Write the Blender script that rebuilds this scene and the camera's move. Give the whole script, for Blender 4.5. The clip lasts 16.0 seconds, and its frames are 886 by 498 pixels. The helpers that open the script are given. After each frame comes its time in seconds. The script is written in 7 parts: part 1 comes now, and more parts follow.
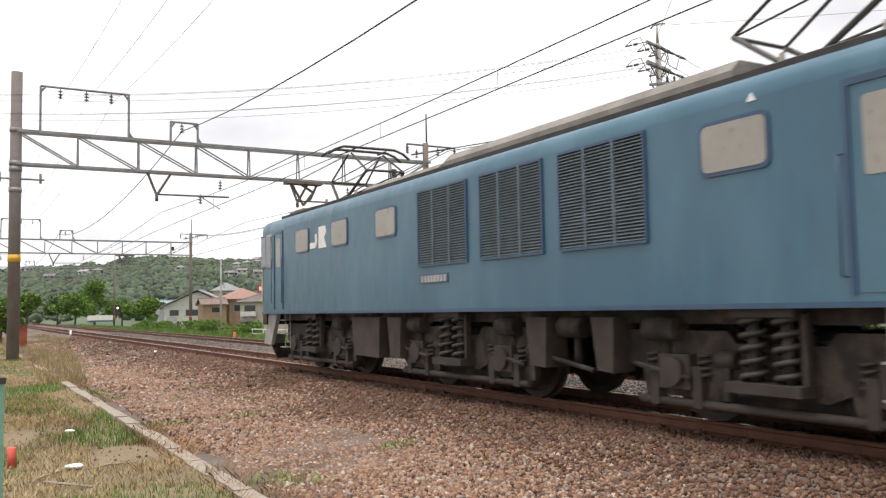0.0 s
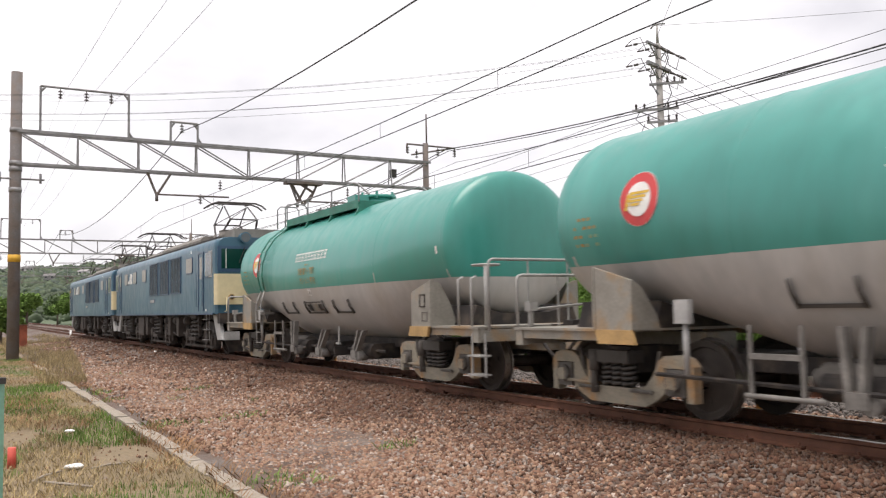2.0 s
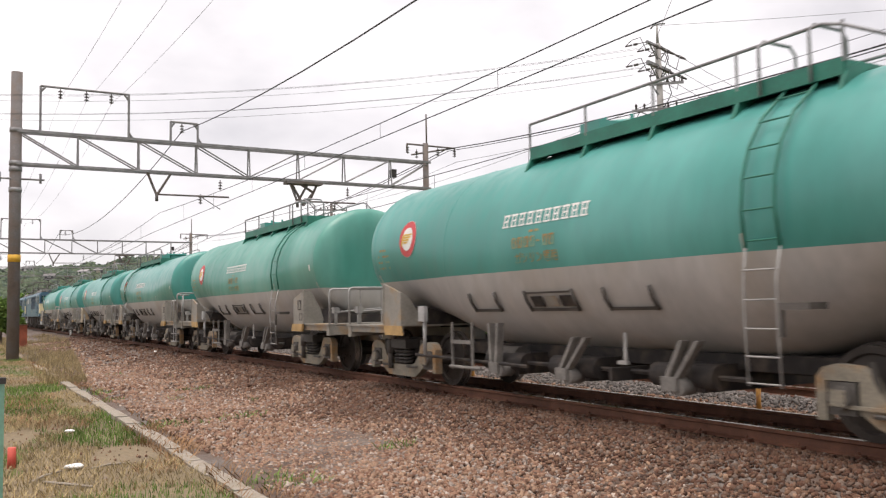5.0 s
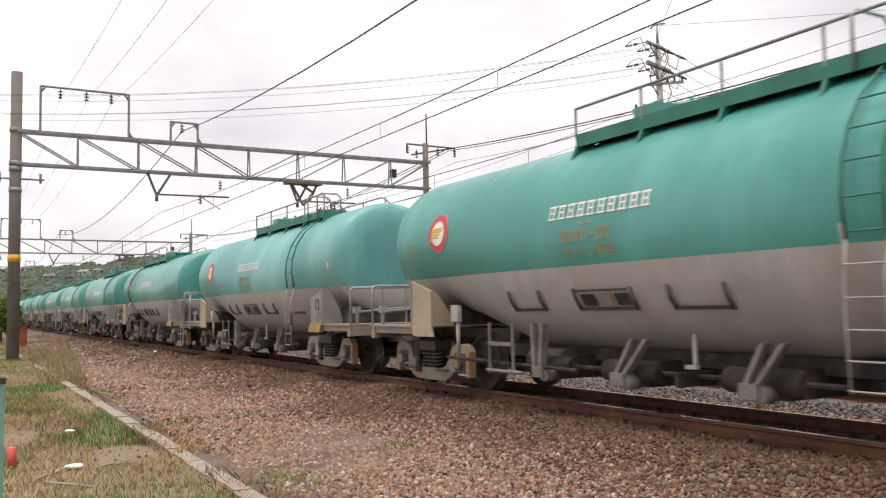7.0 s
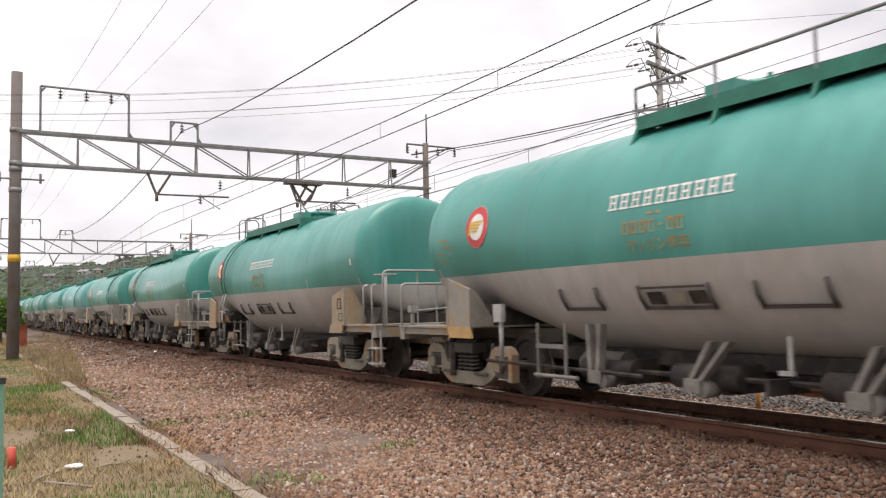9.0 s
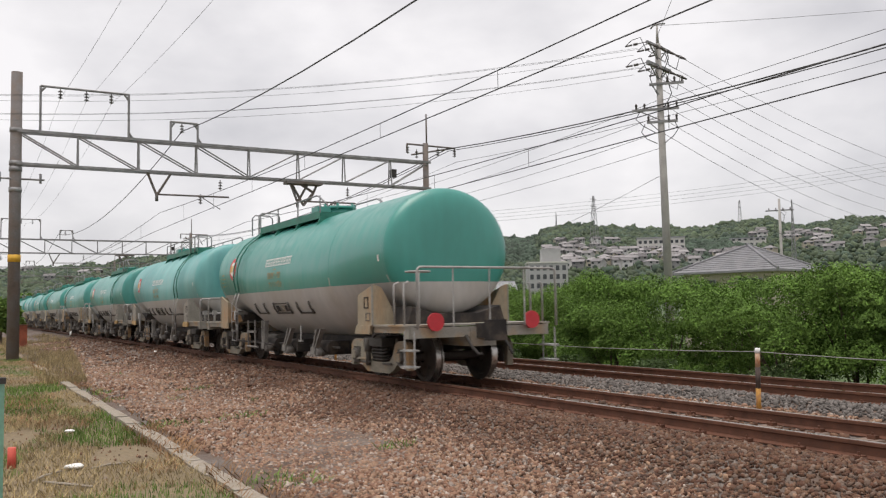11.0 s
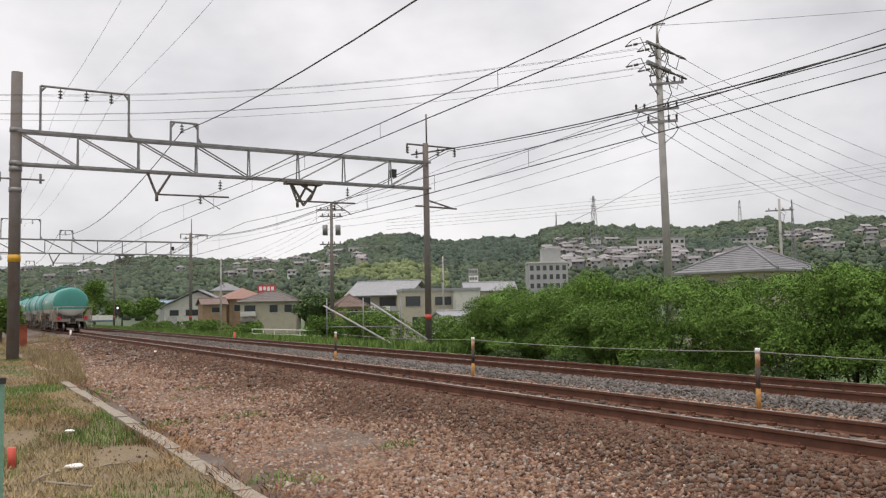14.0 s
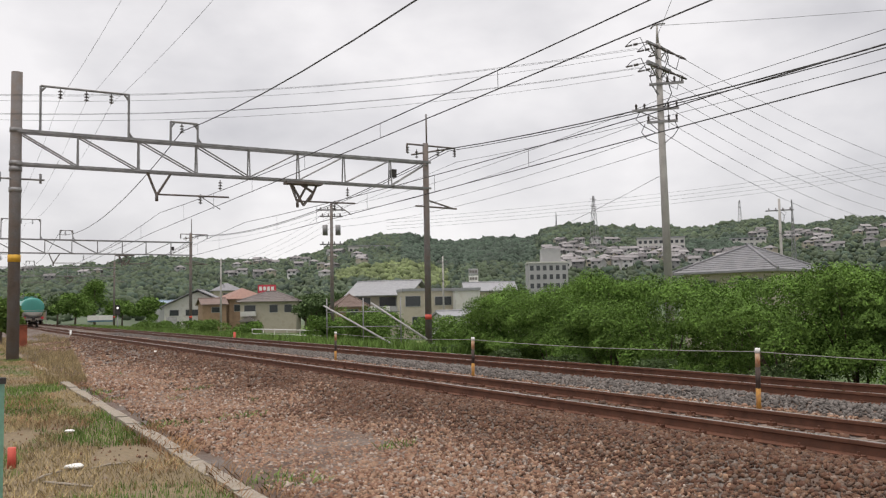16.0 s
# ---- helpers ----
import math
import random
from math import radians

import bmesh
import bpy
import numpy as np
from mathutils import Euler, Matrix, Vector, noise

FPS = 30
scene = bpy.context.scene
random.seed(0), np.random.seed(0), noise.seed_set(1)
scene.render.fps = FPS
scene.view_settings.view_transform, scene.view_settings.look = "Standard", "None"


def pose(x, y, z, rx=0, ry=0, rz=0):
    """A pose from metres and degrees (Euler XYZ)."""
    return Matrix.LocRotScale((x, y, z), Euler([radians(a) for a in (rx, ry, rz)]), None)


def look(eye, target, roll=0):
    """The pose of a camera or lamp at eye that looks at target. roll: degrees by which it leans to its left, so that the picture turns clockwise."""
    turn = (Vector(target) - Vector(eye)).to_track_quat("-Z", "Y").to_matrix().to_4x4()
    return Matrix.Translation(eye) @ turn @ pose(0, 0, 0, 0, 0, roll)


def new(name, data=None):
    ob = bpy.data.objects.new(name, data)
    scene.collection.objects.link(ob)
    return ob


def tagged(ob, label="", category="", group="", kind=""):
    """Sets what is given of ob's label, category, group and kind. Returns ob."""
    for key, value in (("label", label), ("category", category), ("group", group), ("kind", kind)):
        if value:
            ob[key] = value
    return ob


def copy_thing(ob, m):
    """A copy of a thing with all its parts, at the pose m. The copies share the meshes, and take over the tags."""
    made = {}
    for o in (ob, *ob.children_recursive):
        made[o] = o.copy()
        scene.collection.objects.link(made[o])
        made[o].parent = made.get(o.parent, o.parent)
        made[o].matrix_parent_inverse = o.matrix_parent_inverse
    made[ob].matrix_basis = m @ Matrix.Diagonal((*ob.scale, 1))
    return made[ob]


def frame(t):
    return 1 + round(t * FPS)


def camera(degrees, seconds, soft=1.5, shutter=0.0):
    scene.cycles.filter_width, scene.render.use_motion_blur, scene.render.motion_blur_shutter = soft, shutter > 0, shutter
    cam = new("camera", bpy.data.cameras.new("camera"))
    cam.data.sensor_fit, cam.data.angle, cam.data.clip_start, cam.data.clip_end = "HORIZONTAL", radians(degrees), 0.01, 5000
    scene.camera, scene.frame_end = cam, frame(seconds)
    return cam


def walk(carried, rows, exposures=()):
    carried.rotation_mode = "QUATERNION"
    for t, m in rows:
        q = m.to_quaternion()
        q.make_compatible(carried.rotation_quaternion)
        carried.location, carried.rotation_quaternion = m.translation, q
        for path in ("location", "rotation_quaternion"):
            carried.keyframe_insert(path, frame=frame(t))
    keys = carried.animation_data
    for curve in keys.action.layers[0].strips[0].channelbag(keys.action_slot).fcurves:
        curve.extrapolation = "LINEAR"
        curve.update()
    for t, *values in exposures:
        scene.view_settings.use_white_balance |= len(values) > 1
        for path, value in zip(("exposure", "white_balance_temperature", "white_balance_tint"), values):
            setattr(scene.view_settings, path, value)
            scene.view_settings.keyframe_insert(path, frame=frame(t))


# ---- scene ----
cam = camera(55.19, 16.0, soft=1.25, shutter=0.08)
EYE = (0.0, 0.0, 1.2593)
AIM = (0.49542, 0.86586, 1.2593 + 0.06961)
STILL = look(EYE, AIM, -1.098)
walk(cam, [(0, STILL), (16, STILL)], exposures=[(0, 0.56, 6500, 14), (1.0, 0.74, 6500, 14), (1.6, 0.58, 6500, 16), (3, 0.38, 6600, 18), (9, 0.38, 6600, 18), (11.3, 0.07, 6500, 15), (16, 0.05, 6500, 15)])

# ---- daylight: a bright overcast sky ----
SUN_UP, SUN_TURN = radians(78), radians(200)
world = bpy.data.worlds.new("overcast_sky")
scene.world = world
world.use_nodes = True


def build_sky():
    nt = world.node_tree
    nt.nodes.clear()
    n, l = nt.nodes.new, nt.links.new
    sky = n("ShaderNodeTexSky")
    sky.sky_type, sky.sun_disc = "NISHITA", False
    sky.sun_elevation, sky.sun_rotation = SUN_UP, SUN_TURN
    dim = n("ShaderNodeVectorMath")
    dim.operation = "SCALE"
    dim.inputs["Scale"].default_value = 0.10
    l(sky.outputs[0], dim.inputs[0])
    co = n("ShaderNodeTexCoord")
    flat = n("ShaderNodeMapping")
    flat.inputs["Scale"].default_value = (1.0, 1.0, 1.9)
    l(co.outputs["Generated"], flat.inputs[0])
    big = n("ShaderNodeTexNoise")
    big.inputs["Scale"].default_value, big.inputs["Detail"].default_value = 3.4, 6.0
    big.inputs["Roughness"].default_value = 0.5
    l(flat.outputs[0], big.inputs["Vector"])
    ramp = n("ShaderNodeValToRGB")
    ramp.color_ramp.elements[0].position, ramp.color_ramp.elements[0].color = 0.34, (0.63, 0.635, 0.635, 1)
    ramp.color_ramp.elements[1].position, ramp.color_ramp.elements[1].color = 0.64, (0.95, 0.95, 0.925, 1)
    l(big.outputs["Fac"], ramp.inputs[0])
    mix = n("ShaderNodeMix")
    mix.data_type = "RGBA"
    mix.inputs["Factor"].default_value = 0.9
    l(dim.outputs[0], mix.inputs["A"])
    l(ramp.outputs[0], mix.inputs["B"])
    bg = n("ShaderNodeBackground")
    bg.inputs["Strength"].default_value = 1.0
    l(mix.outputs["Result"], bg.inputs["Color"])
    out = n("ShaderNodeOutputWorld")
    l(bg.outputs[0], out.inputs["Surface"])


build_sky()
sun = new("sun", bpy.data.lights.new("sun", "SUN"))
sun.data.energy, sun.data.angle, sun.data.color = 2.45, radians(45), (1.0, 0.95, 0.88)
sun.matrix_world = look((-7, -2, 40), (0, 0, 0))


# ---- materials ----
def mat(name, colour, rough=0.7, metal=0.0, vary=0.25, scale=6.0, fine=60.0, bump=0.15, second=None, amount=0.5, island=0.0, dist=0.01, each=0.0, stretch=(1, 1, 1), fade=None, coat=0.0):
    """A surface with colour variation at two scales, fine relief and an optional second colour in patches (rust, dirt)."""
    m = bpy.data.materials.new(name)
    m.use_nodes = True
    nt = m.node_tree
    n, l = nt.nodes.new, nt.links.new
    b = nt.nodes["Principled BSDF"]
    b.inputs["Roughness"].default_value, b.inputs["Metallic"].default_value = rough, metal
    co = n("ShaderNodeTexCoord")
    mp = n("ShaderNodeMapping")
    mp.inputs["Scale"].default_value = stretch
    l(co.outputs["Object"], mp.inputs[0])
    a = n("ShaderNodeTexNoise")
    a.inputs["Scale"].default_value, a.inputs["Detail"].default_value = scale, 4.0
    l(mp.outputs[0], a.inputs["Vector"])
    f = n("ShaderNodeTexNoise")
    f.inputs["Scale"].default_value, f.inputs["Detail"].default_value = fine, 3.0
    l(mp.outputs[0], f.inputs["Vector"])
    last = None

    def blend(kind, fac, x, y):
        k = n("ShaderNodeMix")
        k.data_type, k.blend_type = "RGBA", kind
        for sock, v in (("Factor", fac), ("A", x), ("B", y)):
            if isinstance(v, (int, float)):
                k.inputs[sock].default_value = v
            elif isinstance(v, tuple):
                k.inputs[sock].default_value = (*v, 1)
            else:
                l(v, k.inputs[sock])
        return k.outputs["Result"]

    def spread(sock, lo, hi, a0=0.3, a1=0.7):
        r = n("ShaderNodeMapRange")
        r.inputs["From Min"].default_value, r.inputs["From Max"].default_value = a0, a1
        r.inputs["To Min"].default_value, r.inputs["To Max"].default_value = lo, hi
        l(sock, r.inputs["Value"])
        return r.outputs[0]

    base = colour
    if second:
        base = blend("MIX", spread(a.outputs["Fac"], 0.0, 1.0, 0.5 + (0.5 - amount) * 0.5 - 0.08, 0.5 + (0.5 - amount) * 0.5 + 0.08), colour, second)
    if fade:
        info = n("ShaderNodeObjectInfo")
        base = blend("MIX", info.outputs["Random"], base, fade)
    if coat:
        b.inputs["Coat Weight"].default_value, b.inputs["Coat Roughness"].default_value = coat, 0.25
    tone = n("ShaderNodeMath")
    tone.operation = "MULTIPLY"
    l(spread(a.outputs["Fac"], 1 - vary, 1 + vary), tone.inputs[0])
    l(spread(f.outputs["Fac"], 1 - vary * 0.6, 1 + vary * 0.6), tone.inputs[1])
    val = tone.outputs[0]
    if island or each:
        g = n("ShaderNodeNewGeometry") if island else n("ShaderNodeObjectInfo")
        t2 = n("ShaderNodeMath")
        t2.operation = "MULTIPLY"
        w = island or each
        l(spread(g.outputs["Random Per Island" if island else "Random"], 1 - w, 1 + w, 0, 1), t2.inputs[0])
        l(val, t2.inputs[1])
        val = t2.outputs[0]
    grey = n("ShaderNodeCombineColor")
    for i in range(3):
        l(val, grey.inputs[i])
    l(blend("MULTIPLY", 1.0, base, grey.outputs[0]), b.inputs["Base Color"])
    l(spread(f.outputs["Fac"], max(rough - 0.1, 0.02), min(rough + 0.1, 1)), b.inputs["Roughness"])
    if bump:
        bp = n("ShaderNodeBump")
        bp.inputs["Strength"].default_value, bp.inputs["Distance"].default_value = bump, dist
        l(f.outputs["Fac"], bp.inputs["Height"])
        l(bp.outputs[0], b.inputs["Normal"])
    return m


M_BALLAST = mat("rusty_ballast_bed", (0.135, 0.088, 0.063), 0.95, vary=0.4, scale=1.2, fine=22, bump=0.9, dist=0.04, second=(0.12, 0.10, 0.085), amount=0.5)
M_EARTH = mat("dry_earth", (0.23, 0.175, 0.105), 0.95, vary=0.35, scale=0.6, fine=18, bump=0.6, dist=0.03, second=(0.15, 0.115, 0.065), amount=0.5)
M_FIELD = mat("far_grass", (0.07, 0.12, 0.03), 0.95, vary=0.4, scale=0.15, fine=3, bump=0.3, dist=0.1, second=(0.14, 0.15, 0.06), amount=0.35)
M_RAIL = mat("rusty_rail_side", (0.13, 0.055, 0.032), 0.75, 0.2, vary=0.3, scale=5, fine=60)
M_HEAD = mat("worn_rail_head", (0.40, 0.36, 0.33), 0.3, 1.0, vary=0.12, scale=1.5, fine=6, bump=0)
M_CONC = mat("weathered_concrete", (0.33, 0.29, 0.235), 0.9, vary=0.35, scale=4, fine=40, bump=0.5, second=(0.2, 0.165, 0.12), amount=0.45)
M_SLEEPER = mat("rust_stained_sleeper", (0.19, 0.14, 0.11), 0.92, vary=0.3, scale=4, fine=40, bump=0.3)
M_POLE = mat("rusted_dark_pole", (0.17, 0.14, 0.12), 0.85, vary=0.3, scale=2, fine=30, second=(0.13, 0.12, 0.115), amount=0.5)
M_GALV = mat("dull_galvanised_steel", (0.26, 0.26, 0.26), 0.6, 0.5, vary=0.25, scale=3, fine=40, bump=0.05)
M_WIRE = mat("dark_wire", (0.06, 0.06, 0.06), 0.6, 0.5, vary=0.1, bump=0)
M_GREEN = mat("green_tank_paint", (0.034, 0.26, 0.214), 0.38, vary=0.1, scale=0.5, fine=5, bump=0.02, stretch=(1, 1, 0.35), second=(0.037, 0.258, 0.216), amount=0.4, fade=(0.045, 0.262, 0.222), coat=0.4)
M_GREY = mat("grey_tank_paint", (0.44, 0.43, 0.41), 0.5, vary=0.14, scale=0.9, fine=6, bump=0.03, second=(0.36, 0.335, 0.30), amount=0.35, stretch=(1, 1, 0.4))
M_BLUE = mat("faded_blue_paint", (0.038, 0.115, 0.172), 0.42, vary=0.10, scale=0.9, fine=6, bump=0.02, stretch=(1, 1, 0.4), second=(0.052, 0.132, 0.185), amount=0.4, coat=0.25)
M_UNDER = mat("sooty_running_gear", (0.03, 0.026, 0.024), 0.85, 0.1, vary=0.4, scale=4, fine=30, second=(0.055, 0.043, 0.034), amount=0.4)
M_LEAF = mat("hedge_leaves", (0.102, 0.182, 0.035), 0.85, vary=0.35, scale=0.8, fine=8, bump=0, island=0.45)


# ---- mesh helpers ----
def box(bm, x0, x1, y0, y1, z0, z1, mi=0):
    v = [bm.verts.new(p) for p in ((x0, y0, z0), (x1, y0, z0), (x1, y1, z0), (x0, y1, z0), (x0, y0, z1), (x1, y0, z1), (x1, y1, z1), (x0, y1, z1))]
    out = []
    for q in ((3, 2, 1, 0), (4, 5, 6, 7), (0, 1, 5, 4), (1, 2, 6, 5), (2, 3, 7, 6), (3, 0, 4, 7)):
        fc = bm.faces.new([v[i] for i in q])
        fc.material_index = mi
        out.append(fc)
    return v


def rod(bm, a, b, r, n=8, r2=None, cap=True, mi=0):
    a, b = Vector(a), Vector(b)
    r2 = r if r2 is None else r2
    d = (b - a).normalized()
    s = d.orthogonal().normalized()
    t = d.cross(s)
    ra = [bm.verts.new(a + (s * math.cos(2 * math.pi * i / n) + t * math.sin(2 * math.pi * i / n)) * r) for i in range(n)]
    rb = [bm.verts.new(b + (s * math.cos(2 * math.pi * i / n) + t * math.sin(2 * math.pi * i / n)) * r2) for i in range(n)]
    for i in range(n):
        f = bm.faces.new((ra[i], ra[(i + 1) % n], rb[(i + 1) % n], rb[i]))
        f.smooth = n > 6
        f.material_index = mi
    if cap:
        for ring in (list(reversed(ra)), rb):
            f = bm.faces.new(ring)
            f.material_index = mi


def pipe(bm, pts, r, n=6, mi=0):
    """One continuous tube through the points."""
    pts = [Vector(p) for p in pts]
    rings, s = [], None
    for i, p in enumerate(pts):
        d = (pts[min(i + 1, len(pts) - 1)] - pts[max(i - 1, 0)]).normalized()
        s = d.orthogonal().normalized() if s is None else (s - d * s.dot(d)).normalized()
        t = d.cross(s)
        rings.append([bm.verts.new(p + (s * math.cos(2 * math.pi * k / n) + t * math.sin(2 * math.pi * k / n)) * r) for k in range(n)])
    for p, q in zip(rings, rings[1:]):
        for k in range(n):
            f = bm.faces.new((p[k], p[(k + 1) % n], q[(k + 1) % n], q[k]))
            f.smooth, f.material_index = True, mi
    for ring in (list(reversed(rings[0])), rings[-1]):
        bm.faces.new(ring).material_index = mi


def prism(bm, poly, axis, lo, hi, mi=0):
    """A polygon (list of 2D points) pushed along an axis: 'x' takes (y, z), 'y' takes (x, z), 'z' takes (x, y)."""
    def at(p, h):
        return {"x": (h, p[0], p[1]), "y": (p[0], h, p[1]), "z": (p[0], p[1], h)}[axis]
    a = [bm.verts.new(at(p, lo)) for p in poly]
    b = [bm.verts.new(at(p, hi)) for p in poly]
    k = len(poly)
    fs = [bm.faces.new((a[i], a[(i + 1) % k], b[(i + 1) % k], b[i])) for i in range(k)]
    fs += [bm.faces.new(list(reversed(a))), bm.faces.new(b)]
    for f in fs:
        f.material_index = mi
    return fs


def mesh_of(bm, name, mats, bevel=0.0):
    if bevel:
        bmesh.ops.bevel(bm, geom=[e for e in bm.edges if len(e.link_faces) == 2 and e.calc_face_angle(0) > 0.6], offset=bevel, segments=2, affect="EDGES", profile=0.6)
    bmesh.ops.recalc_face_normals(bm, faces=bm.faces)
    me = bpy.data.meshes.new(name)
    bm.to_mesh(me)
    bm.free()
    for m in mats if isinstance(mats, (list, tuple)) else (mats,):
        me.materials.append(m)
    return me


def part(name, bm, material, parent=None, label="", bevel=0.0):
    ob = new(name, mesh_of(bm, name, material, bevel))
    ob.parent = parent
    return tagged(ob, label)


def thing(name, label, category, group="", kind="", at=None):
    ob = new(name)
    if at is not None:
        ob.matrix_basis = at
    return tagged(ob, label, category, group, kind)
# ---- the train: two locomotives and fourteen tank wagons on the near track ----
TRACK, TRACK2 = 7.653, 11.36
WAGON, LOCO = 13.57, 18.6
FIRST = -16.82


def run(t):
    """How far the train has rolled at t seconds."""
    return 20.003 * t - 0.0131 * t * t


M_GREEND = mat("dark_green_walkway_paint", (0.02, 0.17, 0.12), 0.5, vary=0.2, scale=3, fine=30)
M_HANDRAIL = mat("weathered_grey_handrail", (0.32, 0.315, 0.30), 0.55, 0.1, vary=0.2, scale=5, fine=50, bump=0.05)
M_TAN = mat("dusty_cast_side_frame", (0.25, 0.225, 0.175), 0.85, vary=0.3, scale=3, fine=40, bump=0.25, second=(0.25, 0.15, 0.07), amount=0.33)
M_BRACKET = mat("dusty_grey_bracket", (0.17, 0.16, 0.145), 0.8, vary=0.3, scale=4, fine=30, bump=0.1)
M_GEAR = mat("dusty_brake_gear", (0.09, 0.082, 0.073), 0.8, vary=0.3, scale=4, fine=30, bump=0.1)
M_PANELG = mat("grey_saddle_paint", (0.27, 0.255, 0.22), 0.6, vary=0.2, scale=2.5, fine=30, bump=0.05, second=(0.27, 0.185, 0.105), amount=0.36)
M_WHEEL = mat("brown_wheel_disc", (0.05, 0.041, 0.035), 0.7, 0.3, vary=0.25, scale=6, fine=40)
M_TREAD = mat("bright_wheel_tread", (0.5, 0.48, 0.46), 0.3, 1.0, vary=0.1, bump=0)
M_RED = mat("emblem_red", (0.55, 0.05, 0.05), 0.45, vary=0.1, bump=0)
M_WHITE = mat("white_paint", (0.75, 0.75, 0.72), 0.5, vary=0.1, bump=0.02)
M_YELLOW = mat("emblem_yellow", (0.65, 0.42, 0.05), 0.5, vary=0.1, bump=0)
M_ORANGE = mat("faded_orange_lettering", (0.42, 0.24, 0.07), 0.6, vary=0.3, scale=9, bump=0, second=(0.16, 0.27, 0.18), amount=0.45)
M_OCHRE = mat("ochre_foot_paint", (0.42, 0.27, 0.11), 0.65, vary=0.2, scale=4, fine=30)
M_CREAM = mat("cream_nose_paint", (0.68, 0.59, 0.36), 0.45, vary=0.08, scale=1.5, fine=8, bump=0.02, second=(0.55, 0.47, 0.28), amount=0.25)
M_BLUED = mat("dark_blue_window_band", (0.035, 0.075, 0.14), 0.4, vary=0.1, scale=2, fine=10, bump=0)
M_ROOF = mat("dusty_grey_roof", (0.20, 0.19, 0.17), 0.85, vary=0.25, scale=2, fine=20, bump=0.1)
M_ROOFEDGE = mat("soot_and_shade_black", (0.04, 0.037, 0.035), 0.8, vary=0.3, scale=4, fine=30)
M_CABPANE = mat("grey_tinted_cab_pane", (0.10, 0.12, 0.13), 0.12, vary=0.08, bump=0)
M_PANE = mat("dusty_frosted_window", (0.30, 0.285, 0.255), 0.35, vary=0.08, scale=2, fine=10, bump=0)
M_GLASSD = mat("dark_cab_window", (0.02, 0.035, 0.032), 0.08, vary=0.1, bump=0)
M_GLASSG = mat("green_tinted_windscreen", (0.004, 0.035, 0.026), 0.06, vary=0.05, bump=0)
M_SLAT = mat("dark_louvre_slat", (0.10, 0.14, 0.165), 0.6, vary=0.2, scale=5, fine=30)
M_MULLION = mat("dull_blue_grey_mullion", (0.11, 0.15, 0.18), 0.55, vary=0.15, scale=5, fine=30)
M_PANTO = mat("dark_pantograph_steel", (0.07, 0.065, 0.06), 0.55, 0.5, vary=0.2, bump=0)
M_SKIRT = mat("light_grey_step_paint", (0.36, 0.36, 0.35), 0.6, vary=0.2, scale=3, fine=25)
M_SPRING = mat("grey_coil_spring", (0.065, 0.06, 0.055), 0.6, 0.4, vary=0.2, scale=8)
M_BOXBROWN = mat("brown_underfloor_box", (0.045, 0.036, 0.03), 0.8, vary=0.3, scale=3, fine=25)
M_GREENW = mat("worn_green_tank_paint", (0.04, 0.258, 0.22), 0.42, vary=0.12, scale=0.5, fine=5, bump=0.02, stretch=(1, 1, 0.35), second=(0.07, 0.295, 0.26), amount=0.5, coat=0.3)
M_GREENC = mat("chalky_cyan_tank_paint", (0.10, 0.335, 0.325), 0.5, vary=0.14, scale=0.5, fine=5, bump=0.02, stretch=(1, 1, 0.35), second=(0.16, 0.40, 0.38), amount=0.5, coat=0.2)
M_GREENO = mat("yellowed_green_tank_paint", (0.05, 0.265, 0.205), 0.45, vary=0.12, scale=0.5, fine=5, bump=0.02, stretch=(1, 1, 0.35), second=(0.11, 0.325, 0.265), amount=0.5, coat=0.3)
M_SADDLEC = mat("cream_stained_saddle_paint", (0.40, 0.34, 0.24), 0.65, vary=0.2, scale=2.0, fine=30, bump=0.05, stretch=(1, 1, 0.4), second=(0.36, 0.22, 0.10), amount=0.35)
M_SADDLER = mat("rust_stained_saddle_paint", (0.33, 0.275, 0.19), 0.7, vary=0.25, scale=2.2, fine=30, bump=0.08, stretch=(1, 1, 0.3), second=(0.31, 0.18, 0.085), amount=0.4)
M_DISC = mat("red_tail_disc", (0.5, 0.03, 0.04), 0.5, vary=0.1, bump=0)


def section(y):
    """Half width, centre height and half height of the tank at y behind its front coupling."""
    top, f = 3.436, min(-1.2 - y, y + 12.37)
    k = max(0.0, min(1.0, (f - 1.2) / 1.9))
    hw, bot = 1.27 + 0.06 * k, 1.15 - 0.50 * k
    return hw, (top + bot) / 2, (top - bot) / 2


def skin(y, z, off=0.006, side=-1):
    hw, zc, hh = section(y)
    k = max(0.0, 1 - ((z - zc) / hh) ** 2)
    return Vector((side * (hw * math.sqrt(k) + off), y, z))


def decal(bm, y0, y1, z0, z1, mi=0, off=0.006):
    """A thin painted patch that follows the tank's side."""
    n = 3
    a = [bm.verts.new(skin(y0, z0 + (z1 - z0) * i / n, off)) for i in range(n + 1)]
    b = [bm.verts.new(skin(y1, z0 + (z1 - z0) * i / n, off)) for i in range(n + 1)]
    for i in range(n):
        f = bm.faces.new((a[i], a[i + 1], b[i + 1], b[i]))
        f.material_index = mi


def disc(bm, y, z, r, mi, off, squash=1.0):
    c = bm.verts.new(skin(y, z, off))
    ring = [bm.verts.new(skin(y + r * squash * math.cos(a), z + r * math.sin(a), off)) for a in [2 * math.pi * i / 32 for i in range(32)]]
    for i in range(32):
        bm.faces.new((c, ring[i], ring[(i + 1) % 32])).material_index = mi


